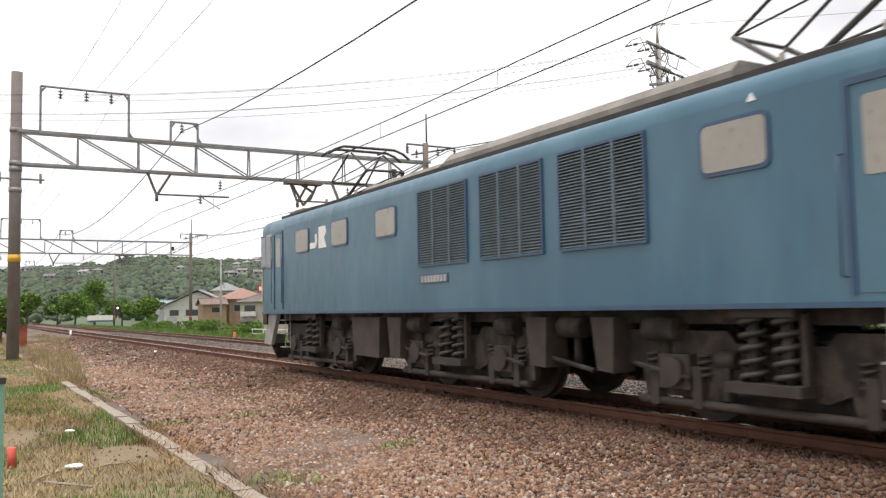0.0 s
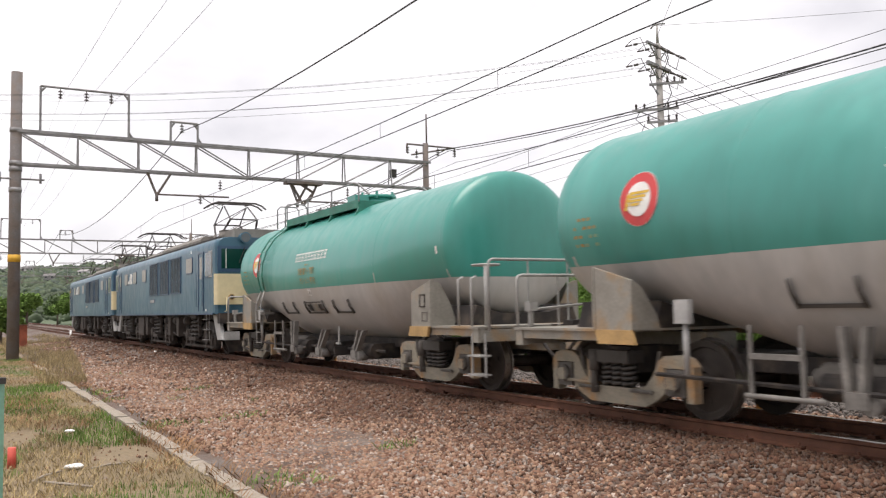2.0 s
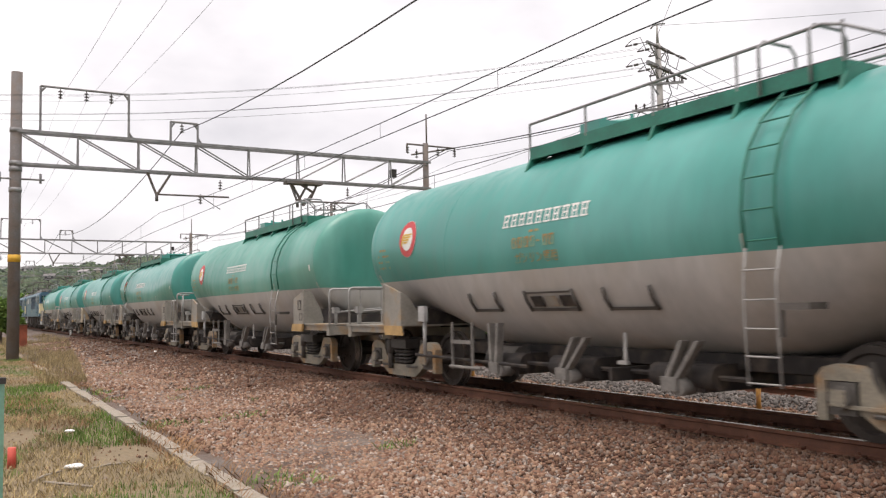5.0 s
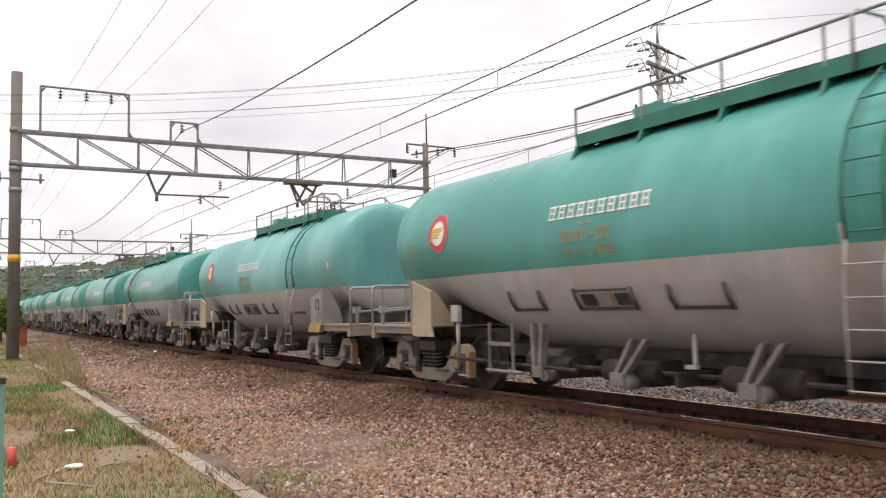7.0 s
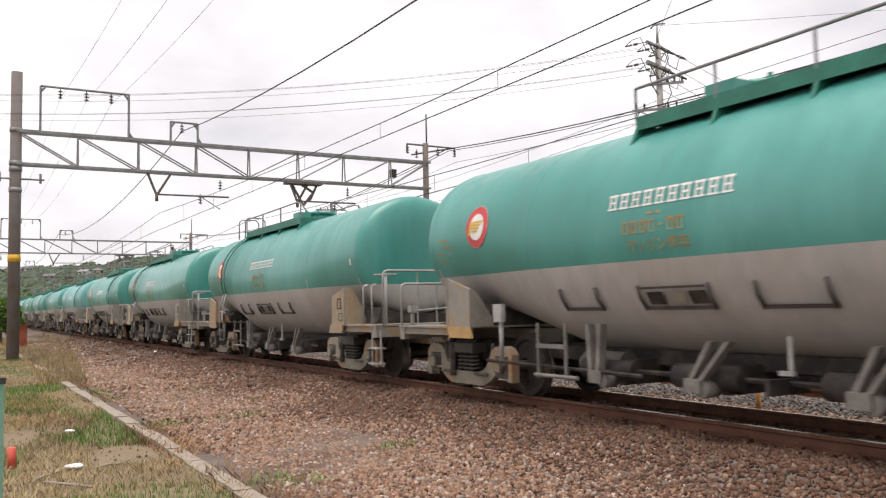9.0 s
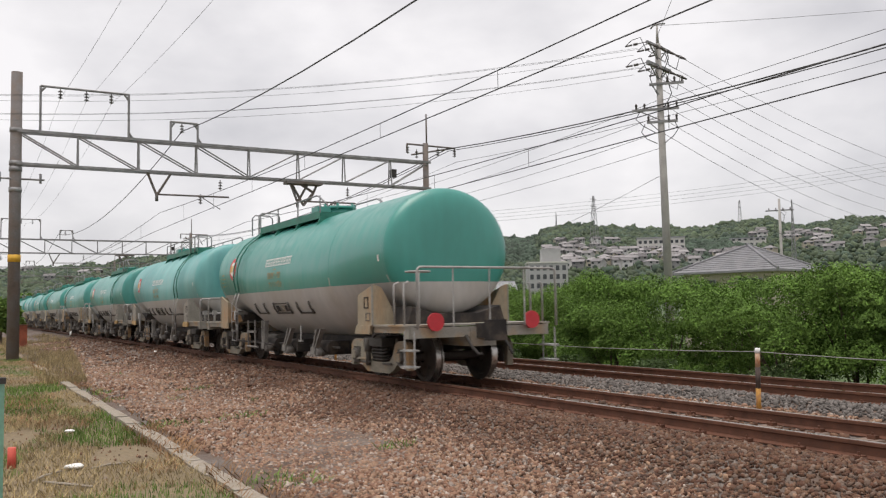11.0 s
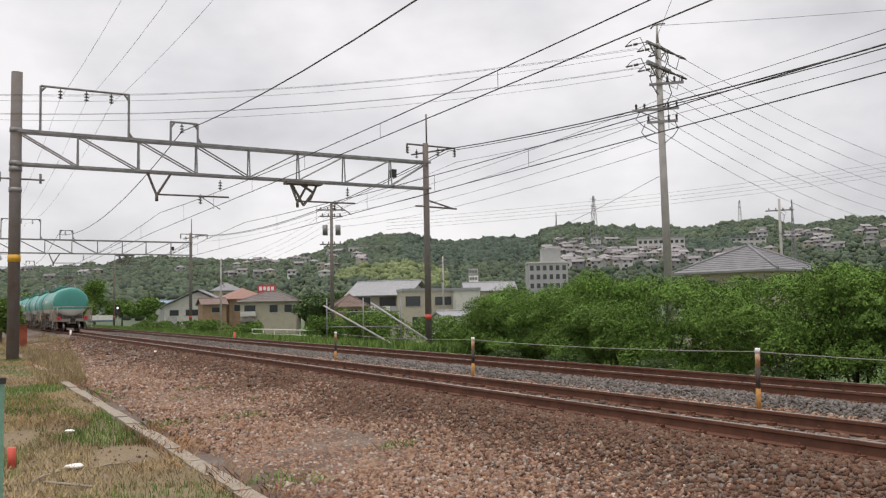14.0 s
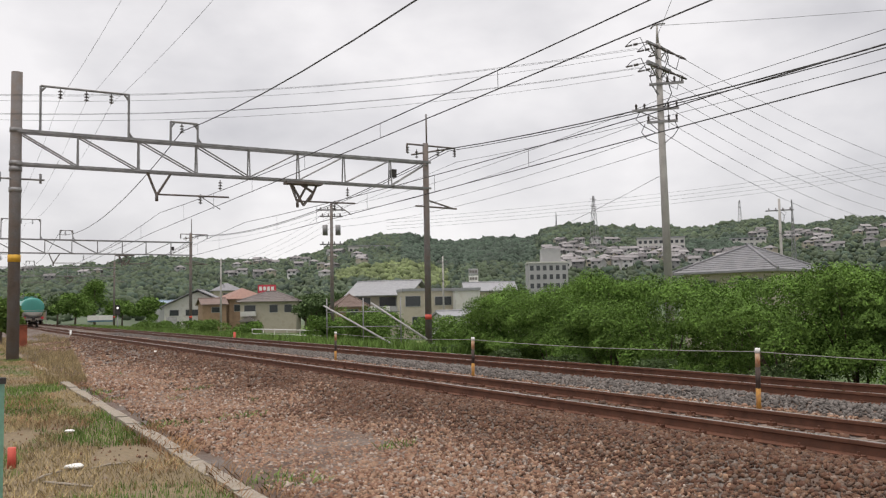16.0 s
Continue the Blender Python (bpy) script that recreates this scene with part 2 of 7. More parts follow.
def build_tank(w):
    bm = bmesh.new()
    n, rings = 56, []
    dish = [(0.46 * (1 - s ** 4) ** 0.5, s) for s in (0.03, 0.2, 0.4, 0.58, 0.72, 0.83, 0.90, 0.95, 0.98, 0.995)]
    ys = [(-1.36 + d, s) for d, s in dish]
    ys += [(-1.36 - 10.60 * i / 22, 1.0) for i in range(23)]
    ys += [(-11.96 - d * 0.55, s) for d, s in reversed(dish)]
    for y, s in ys:
        hw, zc, hh = section(max(min(y, -1.2), -12.37))
        s = max(s, 0.02)
        rings.append([bm.verts.new((hw * s * math.sin(2 * math.pi * j / n), y, zc + hh * s * math.cos(2 * math.pi * j / n))) for j in range(n)])
    for p, q in zip(rings, rings[1:]):
        for j in range(n):
            bm.faces.new((p[j], p[(j + 1) % n], q[(j + 1) % n], q[j]))
    bm.faces.new(rings[0])
    bm.faces.new(rings[-1])
    bmesh.ops.bisect_plane(bm, geom=bm.verts[:] + bm.edges[:] + bm.faces[:], plane_co=(0, 0, 1.73), plane_no=(0, 0, 1))
    for f in bm.faces:
        f.smooth = True
        f.material_index = 1 if f.calc_center_median().z < 1.73 else 0
    for ed in bm.edges:
        if all(abs(v.co.y + 1.36) < 1e-4 for v in ed.verts) or all(abs(v.co.y + 11.96) < 1e-4 for v in ed.verts):
            ed.smooth = False
    tank = part("tank", bm, [M_GREEN, M_GREY], w, "green over grey welded tank with domed ends")
    for y in (-1.42, -3.95, -9.55, -11.90):
        bm = bmesh.new()
        hw, zc, hh = section(y)
        a = [[bm.verts.new(((hw + o) * math.sin(2 * math.pi * j / 48), y + d, zc + (hh + o) * math.cos(2 * math.pi * j / 48))) for j in range(48) if True] for d, o in ((-0.02, 0.001), (0, 0.007), (0.02, 0.001))]
        for p, q in zip(a, a[1:]):
            for j in range(48):
                f = bm.faces.new((p[j], p[(j + 1) % 48], q[(j + 1) % 48], q[j]))
                f.material_index = 1 if p[j].co.z < 1.73 else 0
                f.smooth = True
        part("weld_seam", bm, [M_GREEN, M_GREY], tank)
    return tank


def build_wheelset(parent, y, r, x=0.56, tread=True):
    bm = bmesh.new()
    prof = [(0.09, 0.0), (0.10, 0.10), (r * 0.36, 0.075), (r * 0.80, 0.035), (r * 0.84, 0.065), (r, 0.06), (r, -0.04), (r + 0.028, -0.055), (r + 0.026, -0.075), (r * 0.84, -0.07), (r * 0.8, -0.02), (r * 0.36, -0.03), (0.09, -0.08)]
    n = 36
    for side in (-1, 1):
        rings = [[bm.verts.new((side * (x + o), q * math.cos(2 * math.pi * j / n), q * math.sin(2 * math.pi * j / n))) for j in range(n)] for q, o in prof]
        for i, (p, q) in enumerate(zip(rings, rings[1:])):
            for j in range(n):
                f = bm.faces.new((p[j], p[(j + 1) % n], q[(j + 1) % n], q[j]))
                f.material_index = 1 if tread and i in (5, 7) else 0
    rod(bm, (-0.98, 0, 0), (0.98, 0, 0), 0.075, 12)
    for k in range(4):
        a = k * math.pi / 2
        box(bm, -0.64, -0.625, math.cos(a) * r * 0.55 - 0.03, math.cos(a) * r * 0.55 + 0.03, math.sin(a) * r * 0.55 - 0.03, math.sin(a) * r * 0.55 + 0.03)
    ws = part("wheelset", bm, [M_WHEEL, M_TREAD], parent)
    ws.location = (0, y, r)
    return ws


def coil(bm, x, y, z0, z1, r, wire=0.022, turns=5):
    pts = [(x + r * math.cos(a), y + r * math.sin(a), z0 + (z1 - z0) * a / (2 * math.pi * turns)) for a in [2 * math.pi * i / 10 for i in range(turns * 10 + 1)]]
    pipe(bm, pts, wire, 5)


SIDE = [(-1.19, .22), (-1.19, .60), (-1.12, .68), (-1.0, .715), (-.78, .70), (-.68, .64), (-.58, .46), (-.48, .36), (-.34, .32), (.34, .32), (.48, .36), (.58, .46), (.68, .64), (.78, .70), (1.0, .715), (1.12, .68), (1.19, .60), (1.19, .22), (1.09, .22), (1.09, .57), (.77, .57), (.77, .30), (.62, .20), (.46, .13), (-.46, .13), (-.62, .20), (-.77, .30), (-.77, .57), (-1.09, .57), (-1.09, .22)]


def build_wagon_bogie(w, y):
    bm = bmesh.new()
    box(bm, -1.0, 1.0, -0.2, 0.2, 0.48, 0.78)
    rod(bm, (0, 0, 0.7), (0, 0, 0.95), 0.25, 16)
    box(bm, -0.9, 0.9, -0.5, -0.42, 0.3, 0.42)
    box(bm, -0.9, 0.9, 0.42, 0.5, 0.3, 0.42)
    bogie = part("bogie", bm, M_UNDER, w, "dusty cast-steel two-axle bogie", 0.015)
    bogie.location = (0, y, 0)
    for s in (-1, 1):
        bm = bmesh.new()
        prism(bm, SIDE, "x", s * 1.0 - 0.06, s * 1.0 + 0.06)
        part("side_frame", bm, M_TAN, bogie, "tan dust-covered cast side frame", 0.012)
        for a in (-0.93, 0.93):
            bm = bmesh.new()
            box(bm, s * 1.0 - 0.07, s * 1.0 + 0.05, a - 0.13, a + 0.13, 0.28, 0.56)
            rod(bm, (s * 1.06, a, 0.43), (s * 1.13, a, 0.43), 0.105, 14)
            box_part = part("axle_box", bm, M_GEAR, bogie, bevel=0.01)
            bm = bmesh.new()
            rod(bm, (s * 1.12, a, 0.43), (s * 1.145, a, 0.43), 0.075, 12)
            for q in range(4):
                c, d = a + 0.085 * math.cos(0.8 + q * 1.571), 0.43 + 0.085 * math.sin(0.8 + q * 1.571)
                rod(bm, (s * 1.12, c, d), (s * 1.15, c, d), 0.016, 6)
            part("bearing_cap", bm, M_TAN, box_part, "pale bolted bearing cap")
            bm = bmesh.new()
            rod(bm, (s * 1.02, a * 0.62, 0.30), (s * 1.02, a * 0.72, 0.74), 0.025, 6)
            rod(bm, (s * 1.10, a * 0.66, 0.30), (s * 1.10, a * 0.30, 0.30), 0.022, 6)
            part("brake_hanger", bm, M_GEAR, bogie)
            bm = bmesh.new()
            box(bm, s * 0.56 - 0.06, s * 0.56 + 0.06, a * 0.5 - 0.03, a * 0.5 + 0.03, 0.28, 0.66)
            part("brake_shoe", bm, M_UNDER, bogie)
        bm = bmesh.new()
        for k in (-0.17, 0.0, 0.17):
            coil(bm, s * 1.0, k, 0.33, 0.62, 0.075, 0.024, 5)
        box(bm, s * 1.0 - 0.12, s * 1.0 + 0.12, -0.27, 0.27, 0.60, 0.74)
        part("bolster_spring", bm, M_SPRING, bogie)
        bm = bmesh.new()
        rod(bm, (s * 1.1, 0.34, 0.24), (s * 1.1, 0.34, 0.72), 0.045, 10)
        rod(bm, (s * 1.1, 0.34, 0.5), (s * 1.1, 0.34, 0.74), 0.06, 10)
        part("damper", bm, M_GEAR, bogie)
        bm = bmesh.new()
        box(bm, s * 1.08 - 0.02, s * 1.08 + 0.05, 0.42, 0.9, 0.34, 0.37)
        box(bm, s * 1.08 - 0.02, s * 1.08 + 0.05, 0.4, 0.46, 0.34, 0.62)
        part("step_bracket", bm, M_TAN, bogie)
    for a in (-0.93, 0.93):
        build_wheelset(bogie, a, 0.43)
    return bogie


def hoop(bm, pts, r=0.018):
    pipe(bm, pts, r, 7)


def build_end(w, e, brake):
    """The end frame, its deck, saddles and rails; e = -1 at the front end, 1 at the rear."""
    def Y(v):
        return -v if e < 0 else -WAGON + v
    inner = 2.6 if e < 0 else 2.42
    lo, hi = sorted((Y(0.44), Y(inner)))
    bm = bmesh.new()
    box(bm, -1.40, 1.40, lo, hi, 0.965, 0.995)
    for x in (-1.36, 1.31):
        box(bm, x, x + 0.05, lo, hi, 0.86, 0.965)
    for x in (-1.38, 1.26):
        y = sorted((Y(0.46), Y(0.6)))
        box(bm, x, x + 0.12, y[0], y[1], 0.77, 0.965)
    box(bm, -0.25, 0.25, lo - 0.02, hi + 0.4, 0.62, 0.93)
    y = sorted((Y(0.44), Y(0.54)))
    box(bm, -1.36, 1.36, y[0], y[1], 0.78, 0.95)
    part("end_sill", bm, M_PANELG, w, "grey end deck with a channel edge", 0.006)
    bm = bmesh.new()
    y = sorted((Y(1.25), Y(inner)))
    prism(bm, [(-1.0, 0.995), (1.0, 0.995), (0.9, 1.3), (0.45, 1.17), (-0.45, 1.17), (-0.9, 1.3)], "y", y[0], y[1])
    part("tank_cradle", bm, M_UNDER, w, "dark cradle under the tank end")
    bm = bmesh.new()
    y = sorted((Y(-0.02), Y(0.45)))
    box(bm, -0.13, 0.13, y[0], y[1], 0.76, 1.0)
    y = sorted((Y(-0.04), Y(0.12)))
    box(bm, -0.17, 0.17, y[0], y[1], 0.72, 1.06)
    part("coupler", bm, M_UNDER, w, "dark knuckle coupler", 0.02)
    for s in (-1, 1):
        b0, b1 = (2.05, 2.68) if e < 0 else (1.75, 2.40)
        poly = [(Y(b0), 0.985), (Y(b1), 0.985), (Y(b1), 1.52), (Y(b0), 1.69)]
        bm = bmesh.new()
        prism(bm, poly, "x", s * 1.39 - 0.02, s * 1.39 + 0.02)
        y = sorted((Y(b0), Y(b0 + 0.03)))
        prism(bm, [(s * 1.37, 0.985), (s * 1.37, 1.69), (s * 1.24, 1.64), (s * 1.05, 1.3), (s * 0.95, 0.985)], "y", y[0], y[1])
        y = sorted((Y(b1 - 0.03), Y(b1)))
        prism(bm, [(s * 1.37, 0.985), (s * 1.37, 1.52), (s * 1.26, 1.45), (s * 1.05, 1.15), (s * 1.0, 0.985)], "y", y[0], y[1])
        saddle = part("saddle_plate", bm, M_PANELG, w, "grey tank saddle with stencilled panel")
        bm = bmesh.new()
        prism(bm, [(Y(b0 + 0.05), 0.985), (Y(b1), 0.985), (Y(b1 + 0.06), 0.83), (Y(b0 + 0.1), 0.83)], "x", s * 1.41 - 0.03, s * 1.41 + 0.015)
        part("saddle_foot", bm, M_OCHRE if s < 0 else M_PANELG, saddle, "ochre foot plate")
        bm = bmesh.new()
        c = Y(b0 + 0.015)
        rod(bm, (s * 1.412, c, 0.99), (s * 1.412, c, 1.68), 0.022, 6)
        part("saddle_rib", bm, M_PANELG, saddle)
        if e > 0:
            bm = bmesh.new()
            c = Y((b0 + b1) / 2 - 0.12)
            for a0, a1, z0, z1 in ((-0.09, 0.09, 1.06, 1.075), (-0.09, 0.09, 1.19, 1.205), (-0.09, -0.075, 1.06, 1.205), (0.075, 0.09, 1.06, 1.205)):
                box(bm, s * 1.412 - 0.006, s * 1.412 + 0.006, c + a0, c + a1, z0, z1)
            part("small_card_holder", bm, M_GEAR, saddle)
            bm = bmesh.new()
            c = Y((b0 + b1) / 2 - 0.05)
            for a, b, z0, z1 in ((-0.09, 0.09, 1.28, 1.30), (-0.09, 0.09, 1.46, 1.48), (-0.09, -0.07, 1.28, 1.48), (0.07, 0.09, 1.28, 1.48)):
                box(bm, s * 1.412 - 0.008, s * 1.412 + 0.008, c + a, c + b, z0, z1)
            part("card_holder", bm, M_UNDER, saddle)
    # hand rails over the deck
    if e > 0 and brake:
        for s in (-1, 1):
            for v in (0.62, 0.98):
                bm = bmesh.new()
                hoop(bm, [(s * 1.38, Y(v), 0.985), (s * 1.38, Y(v), 1.67), (s * 1.3, Y(v), 1.70)])
                part("grab_post", bm, M_HANDRAIL, w)
            bm = bmesh.new()
            for z in (0.32, 0.58):
                box(bm, s * 1.38 - 0.09, s * 1.38 + 0.09, Y(0.45) - 0.17, Y(0.45) + 0.17, z, z + 0.025)
            for d in (-0.17, 0.17):
                rod(bm, (s * 1.38, Y(0.45) + d, 0.3), (s * 1.38, Y(0.45) + d, 0.9), 0.016, 6)
            part("corner_step", bm, M_HANDRAIL, w)
    top, v = (1.92, 0.2) if (e > 0 and brake) else (1.67, 0.48)
    bm = bmesh.new()
    hoop(bm, [(-1.36, Y(v), 0.93), (-1.36, Y(v), top - 0.07), (-1.34, Y(v), top - 0.02), (-1.29, Y(v), top), (1.29, Y(v), top), (1.34, Y(v), top - 0.02), (1.36, Y(v), top - 0.07), (1.36, Y(v), 0.93)], 0.021)
    rail = part("end_handrail", bm, M_HANDRAIL, w)
    for x in (-0.7, 0.0, 0.7):
        bm = bmesh.new()
        rod(bm, (x, Y(v), 0.95), (x, Y(v), top), 0.014, 6)
        part("rail_post", bm, M_HANDRAIL, rail)
    bm = bmesh.new()
    if e > 0 and brake:
        rod(bm, (-1.05, Y(0.75), 0.98), (-1.05, Y(0.75), 1.86), 0.03, 8)
        ring = [(-1.05 + 0.2 * math.cos(a), Y(0.75) + 0.2 * math.sin(a), 1.87) for a in [2 * math.pi * i / 16 for i in range(17)]]
        pipe(bm, ring, 0.016, 6)
        for a in range(3):
            rod(bm, (-1.05, Y(0.75), 1.87), (-1.05 + 0.2 * math.cos(a * 2.1), Y(0.75) + 0.2 * math.sin(a * 2.1), 1.87), 0.012, 5)
        part("hand_brake", bm, M_HANDRAIL, w, "hand brake wheel on a column")
    else:
        rod(bm, (-1.2, Y(0.55), 0.98), (-1.2, Y(0.55), 1.28), 0.035, 8)
        rod(bm, (-1.2, Y(0.55), 1.22), (0.3, Y(0.5), 1.32), 0.018, 6)
        box(bm, -1.26, -1.14, Y(0.62), Y(0.5), 1.2, 1.32)
        part("uncoupling_lever", bm, M_HANDRAIL, w, "pale uncoupling lever")
    for s in (-1, 1):
        bm = bmesh.new()
        pts = [(s * 0.35, Y(0.4), 0.8), (s * 0.36, Y(0.2), 0.62), (s * 0.33, Y(0.05), 0.5), (s * 0.3, Y(0.0), 0.52)]
        pipe(bm, pts, 0.025, 6)
        part("brake_hose", bm, M_UNDER, w)


def build_ladder(w, y):
    ladder = None
    for d in (-0.18, 0.18):
        bm = bmesh.new()
        pts = [(-0.55, y + d + 0.05, 3.42)] + [tuple(skin(y + d, z, 0.09)) for z in (3.25, 3.0, 2.7, 2.4, 2.1, 1.76)]
        pipe(bm, pts, 0.017, 6)
        if ladder is None:
            ladder = part("ladder", bm, M_GREEND, w, "steel side ladder, green above and grey below")
        else:
            part("ladder_rail", bm, M_GREEND, ladder)
        bm = bmesh.new()
        pipe(bm, [tuple(skin(y + d, 1.76, 0.09)), (-1.42, y + d, 1.45), (-1.42, y + d, 1.0), (-1.40, y + d, 0.5)], 0.012, 6)
        part("lower_rail", bm, M_HANDRAIL, ladder)
    for z in (3.2, 2.95, 2.68, 2.4, 2.1, 1.82, 1.55, 1.28, 1.02, 0.77, 0.53):
        p = skin(y, z, 0.09) if z > 1.76 else Vector((-1.42, y, z))
        bm = bmesh.new()
        rod(bm, (p.x, y - 0.18, z), (p.x, y + 0.18, z), 0.009, 6)
        part("rung", bm, M_GREEND if z > 1.75 else M_HANDRAIL, ladder)
    bm = bmesh.new()
    box(bm, -1.44, -1.2, y - 0.52, y - 0.22, 1.19, 1.25)
    box(bm, -1.44, -1.40, y - 0.24, y - 0.2, 0.95, 1.25)
    part("foot_platform", bm, M_GEAR, ladder, bevel=0.006)


def build_walkway(w, y0, y1, hatch):
    """The dark green gangway on the tank's crown, with rails and a manhole hatch."""
    x = -0.72
    bm = bmesh.new()
    box(bm, x - 0.02, 0.72, y1, y0, 3.40, 3.435)
    walkway = part("walkway", bm, M_GREEND, w, "dark green crown walkway")
    for u in (x - 0.03, 0.72):
        bm = bmesh.new()
        box(bm, u, u + 0.03, y1, y0, 3.30, 3.46)
        part("toe_board", bm, M_GREEND, walkway)
    n = max(3, round((y0 - y1) / 1.3))
    for i in range(n + 1):
        y = y1 + (y0 - y1) * i / n
        bm = bmesh.new()
        prism(bm, [(x - 0.01, 3.34), (x - 0.13, 3.10), (x - 0.05, 3.10), (x + 0.35, 3.42), (x + 0.2, 3.44)], "y", y - 0.025, y + 0.025)
        part("bracket", bm, M_GREEND, walkway)
        if i in (0, n):
            bm = bmesh.new()
            prism(bm, [(x, 3.44), (x - 0.02, 3.22), (x + 0.3, 3.38), (0.7, 3.42), (0.7, 3.45)], "y", y - 0.012, y + 0.012)
            part("end_plate", bm, M_GREEND, walkway)
    for s in (-1, 1):
        bm = bmesh.new()
        for i in range(n + 1):
            y = y1 + (y0 - y1) * i / n
            rod(bm, (s * 0.74, y, 3.42), (s * 0.74, y, 3.80), 0.017, 6)
        pipe(bm, [(s * 0.74, y0, 3.62), (s * 0.74, y0, 3.80), (s * 0.74, y1 + 0.2, 3.82), (s * 0.74, y1, 3.76), (s * 0.74, y1 - 0.5, 3.5)], 0.018, 6)
        part("guard_rail", bm, M_GALV, walkway, "thin grey guard rail")
    bm = bmesh.new()
    rod(bm, (0.0, hatch, 3.38), (0.0, hatch, 3.58), 0.34, 24)
    rod(bm, (0.0, hatch, 3.58), (0.0, hatch, 3.64), 0.38, 24)
    box(bm, -0.62, -0.30, hatch - 0.2, hatch + 0.2, 3.42, 3.62)
    for k in range(6):
        a = k * math.pi / 3
        rod(bm, (0.36 * math.cos(a), hatch + 0.36 * math.sin(a), 3.56), (0.36 * math.cos(a), hatch + 0.36 * math.sin(a), 3.7), 0.03, 6)
    part("hatch", bm, M_GREEN, walkway, "green bolted manhole hatch")


def build_ladder_hoops(w, y):
    for d in (-0.28, 0.3):
        bm = bmesh.new()
        pipe(bm, [(-0.78, y + d, 3.3), (-0.78, y + d, 3.78), (-0.7, y + d, 3.86), (-0.3, y + d, 3.86), (-0.22, y + d, 3.78), (-0.22, y + d, 3.4)], 0.018, 6)
        part("ladder_hoop", bm, M_GALV, w)


def build_brake_gear(w):
    """Small things under the tank between the bogies."""
    bm = bmesh.new()
    rod(bm, (-0.85, -4.6, 0.55), (-0.85, -5.3, 0.55), 0.16, 16)
    rod(bm, (-0.85, -4.5, 0.55), (-0.85, -4.6, 0.55), 0.10, 12)
    part("brake_cylinder", bm, M_GEAR, w, bevel=0.01)
    bm = bmesh.new()
    rod(bm, (0.5, -5.2, 0.6), (0.5, -6.7, 0.6), 0.2, 16)
    part("air_reservoir", bm, M_UNDER, w, bevel=0.02)
    for y, z, lean in ((-5.12, 1.04, 0.0), (-6.99, 0.88, 0.36), (-8.75, 0.88, 0.30)):
        # an A-shaped pair of legs on a shoe
        bm = bmesh.new()
        for o in (-0.13, 0.09):
            prism(bm, [(y + o, z), (y + o + 0.06, z), (y + o * 0.5 + lean + 0.06, 0.42), (y + o * 0.5 + lean, 0.42)], "x", -1.22, -1.12)
        box(bm, -1.24, -1.05, y + lean - 0.12, y + lean + 0.1, 0.36, 0.5)
        rod(bm, (-1.2, y + lean - 0.1, 0.4), (-1.0, y + lean - 0.1, 0.4), 0.09, 12)
        part("hanger_bracket", bm, M_BRACKET, w, "dusty grey brake hanger bracket", 0.006)
        # bulky dark block and rod added to fill the shadowy space between brackets
        bm = bmesh.new()
        box(bm, -1.0, 1.0, y + lean - 0.28, y + lean + 0.25, 0.34, 0.62)
        rod(bm, (-0.95, y + lean - 0.45, 0.5), (-0.95, y + lean + 0.45, 0.5), 0.13, 12)
        part("brake_lever", bm, M_UNDER, w, bevel=0.02)
    bm = bmesh.new()
    for y in (-4.12, -4.68):
        box(bm, -1.30, -1.27, y - 0.018, y + 0.018, 0.36, 1.05)
    box(bm, -1.32, -1.25, -4.68, -4.12, 0.74, 0.79)
    rod(bm, (-1.29, -4.9, 0.40), (-1.29, -4.05, 0.40), 0.025, 8)
    part("step_frame", bm, M_BRACKET, w, "dusty grey step frame under the tank")
    bm = bmesh.new()
    box(bm, -1.27, -1.25, -7.87, -7.83, 0.6, 0.95)
    box(bm, -1.27, -1.22, -7.87, -7.72, 0.6, 0.64)
    part("hanger_post", bm, M_HANDRAIL, w)
    # dark beam added along the middle to deepen the shade under the tank
    bm = bmesh.new()
    box(bm, -0.5, 0.5, -11.0, -2.4, 0.55, 0.72)
    part("centre_sill", bm, M_UNDER, w, "dark filler beam added to deepen the shade under the tank")
    bm = bmesh.new()
    rod(bm, (-1.2, -2.8, 0.52), (-1.2, -5.9, 0.48), 0.025, 6)
    rod(bm, (-0.3, -2.8, 0.55), (-0.3, -10.8, 0.55), 0.035, 6)
    rod(bm, (-0.95, -5.3, 0.5), (-0.95, -9.3, 0.5), 0.03, 6)
    box(bm, -1.25, -0.7, -7.6, -7.55, 0.4, 0.55)
    part("brake_rod", bm, M_UNDER, w)
    bm = bmesh.new()
    box(bm, -1.42, -1.36, -3.5, -3.3, 1.06, 1.3)
    rod(bm, (-1.36, -3.4, 0.55), (-1.36, -3.4, 1.1), 0.03, 8)
    part("brake_switch_box", bm, M_SKIRT, w, "pale grey brake switch box")


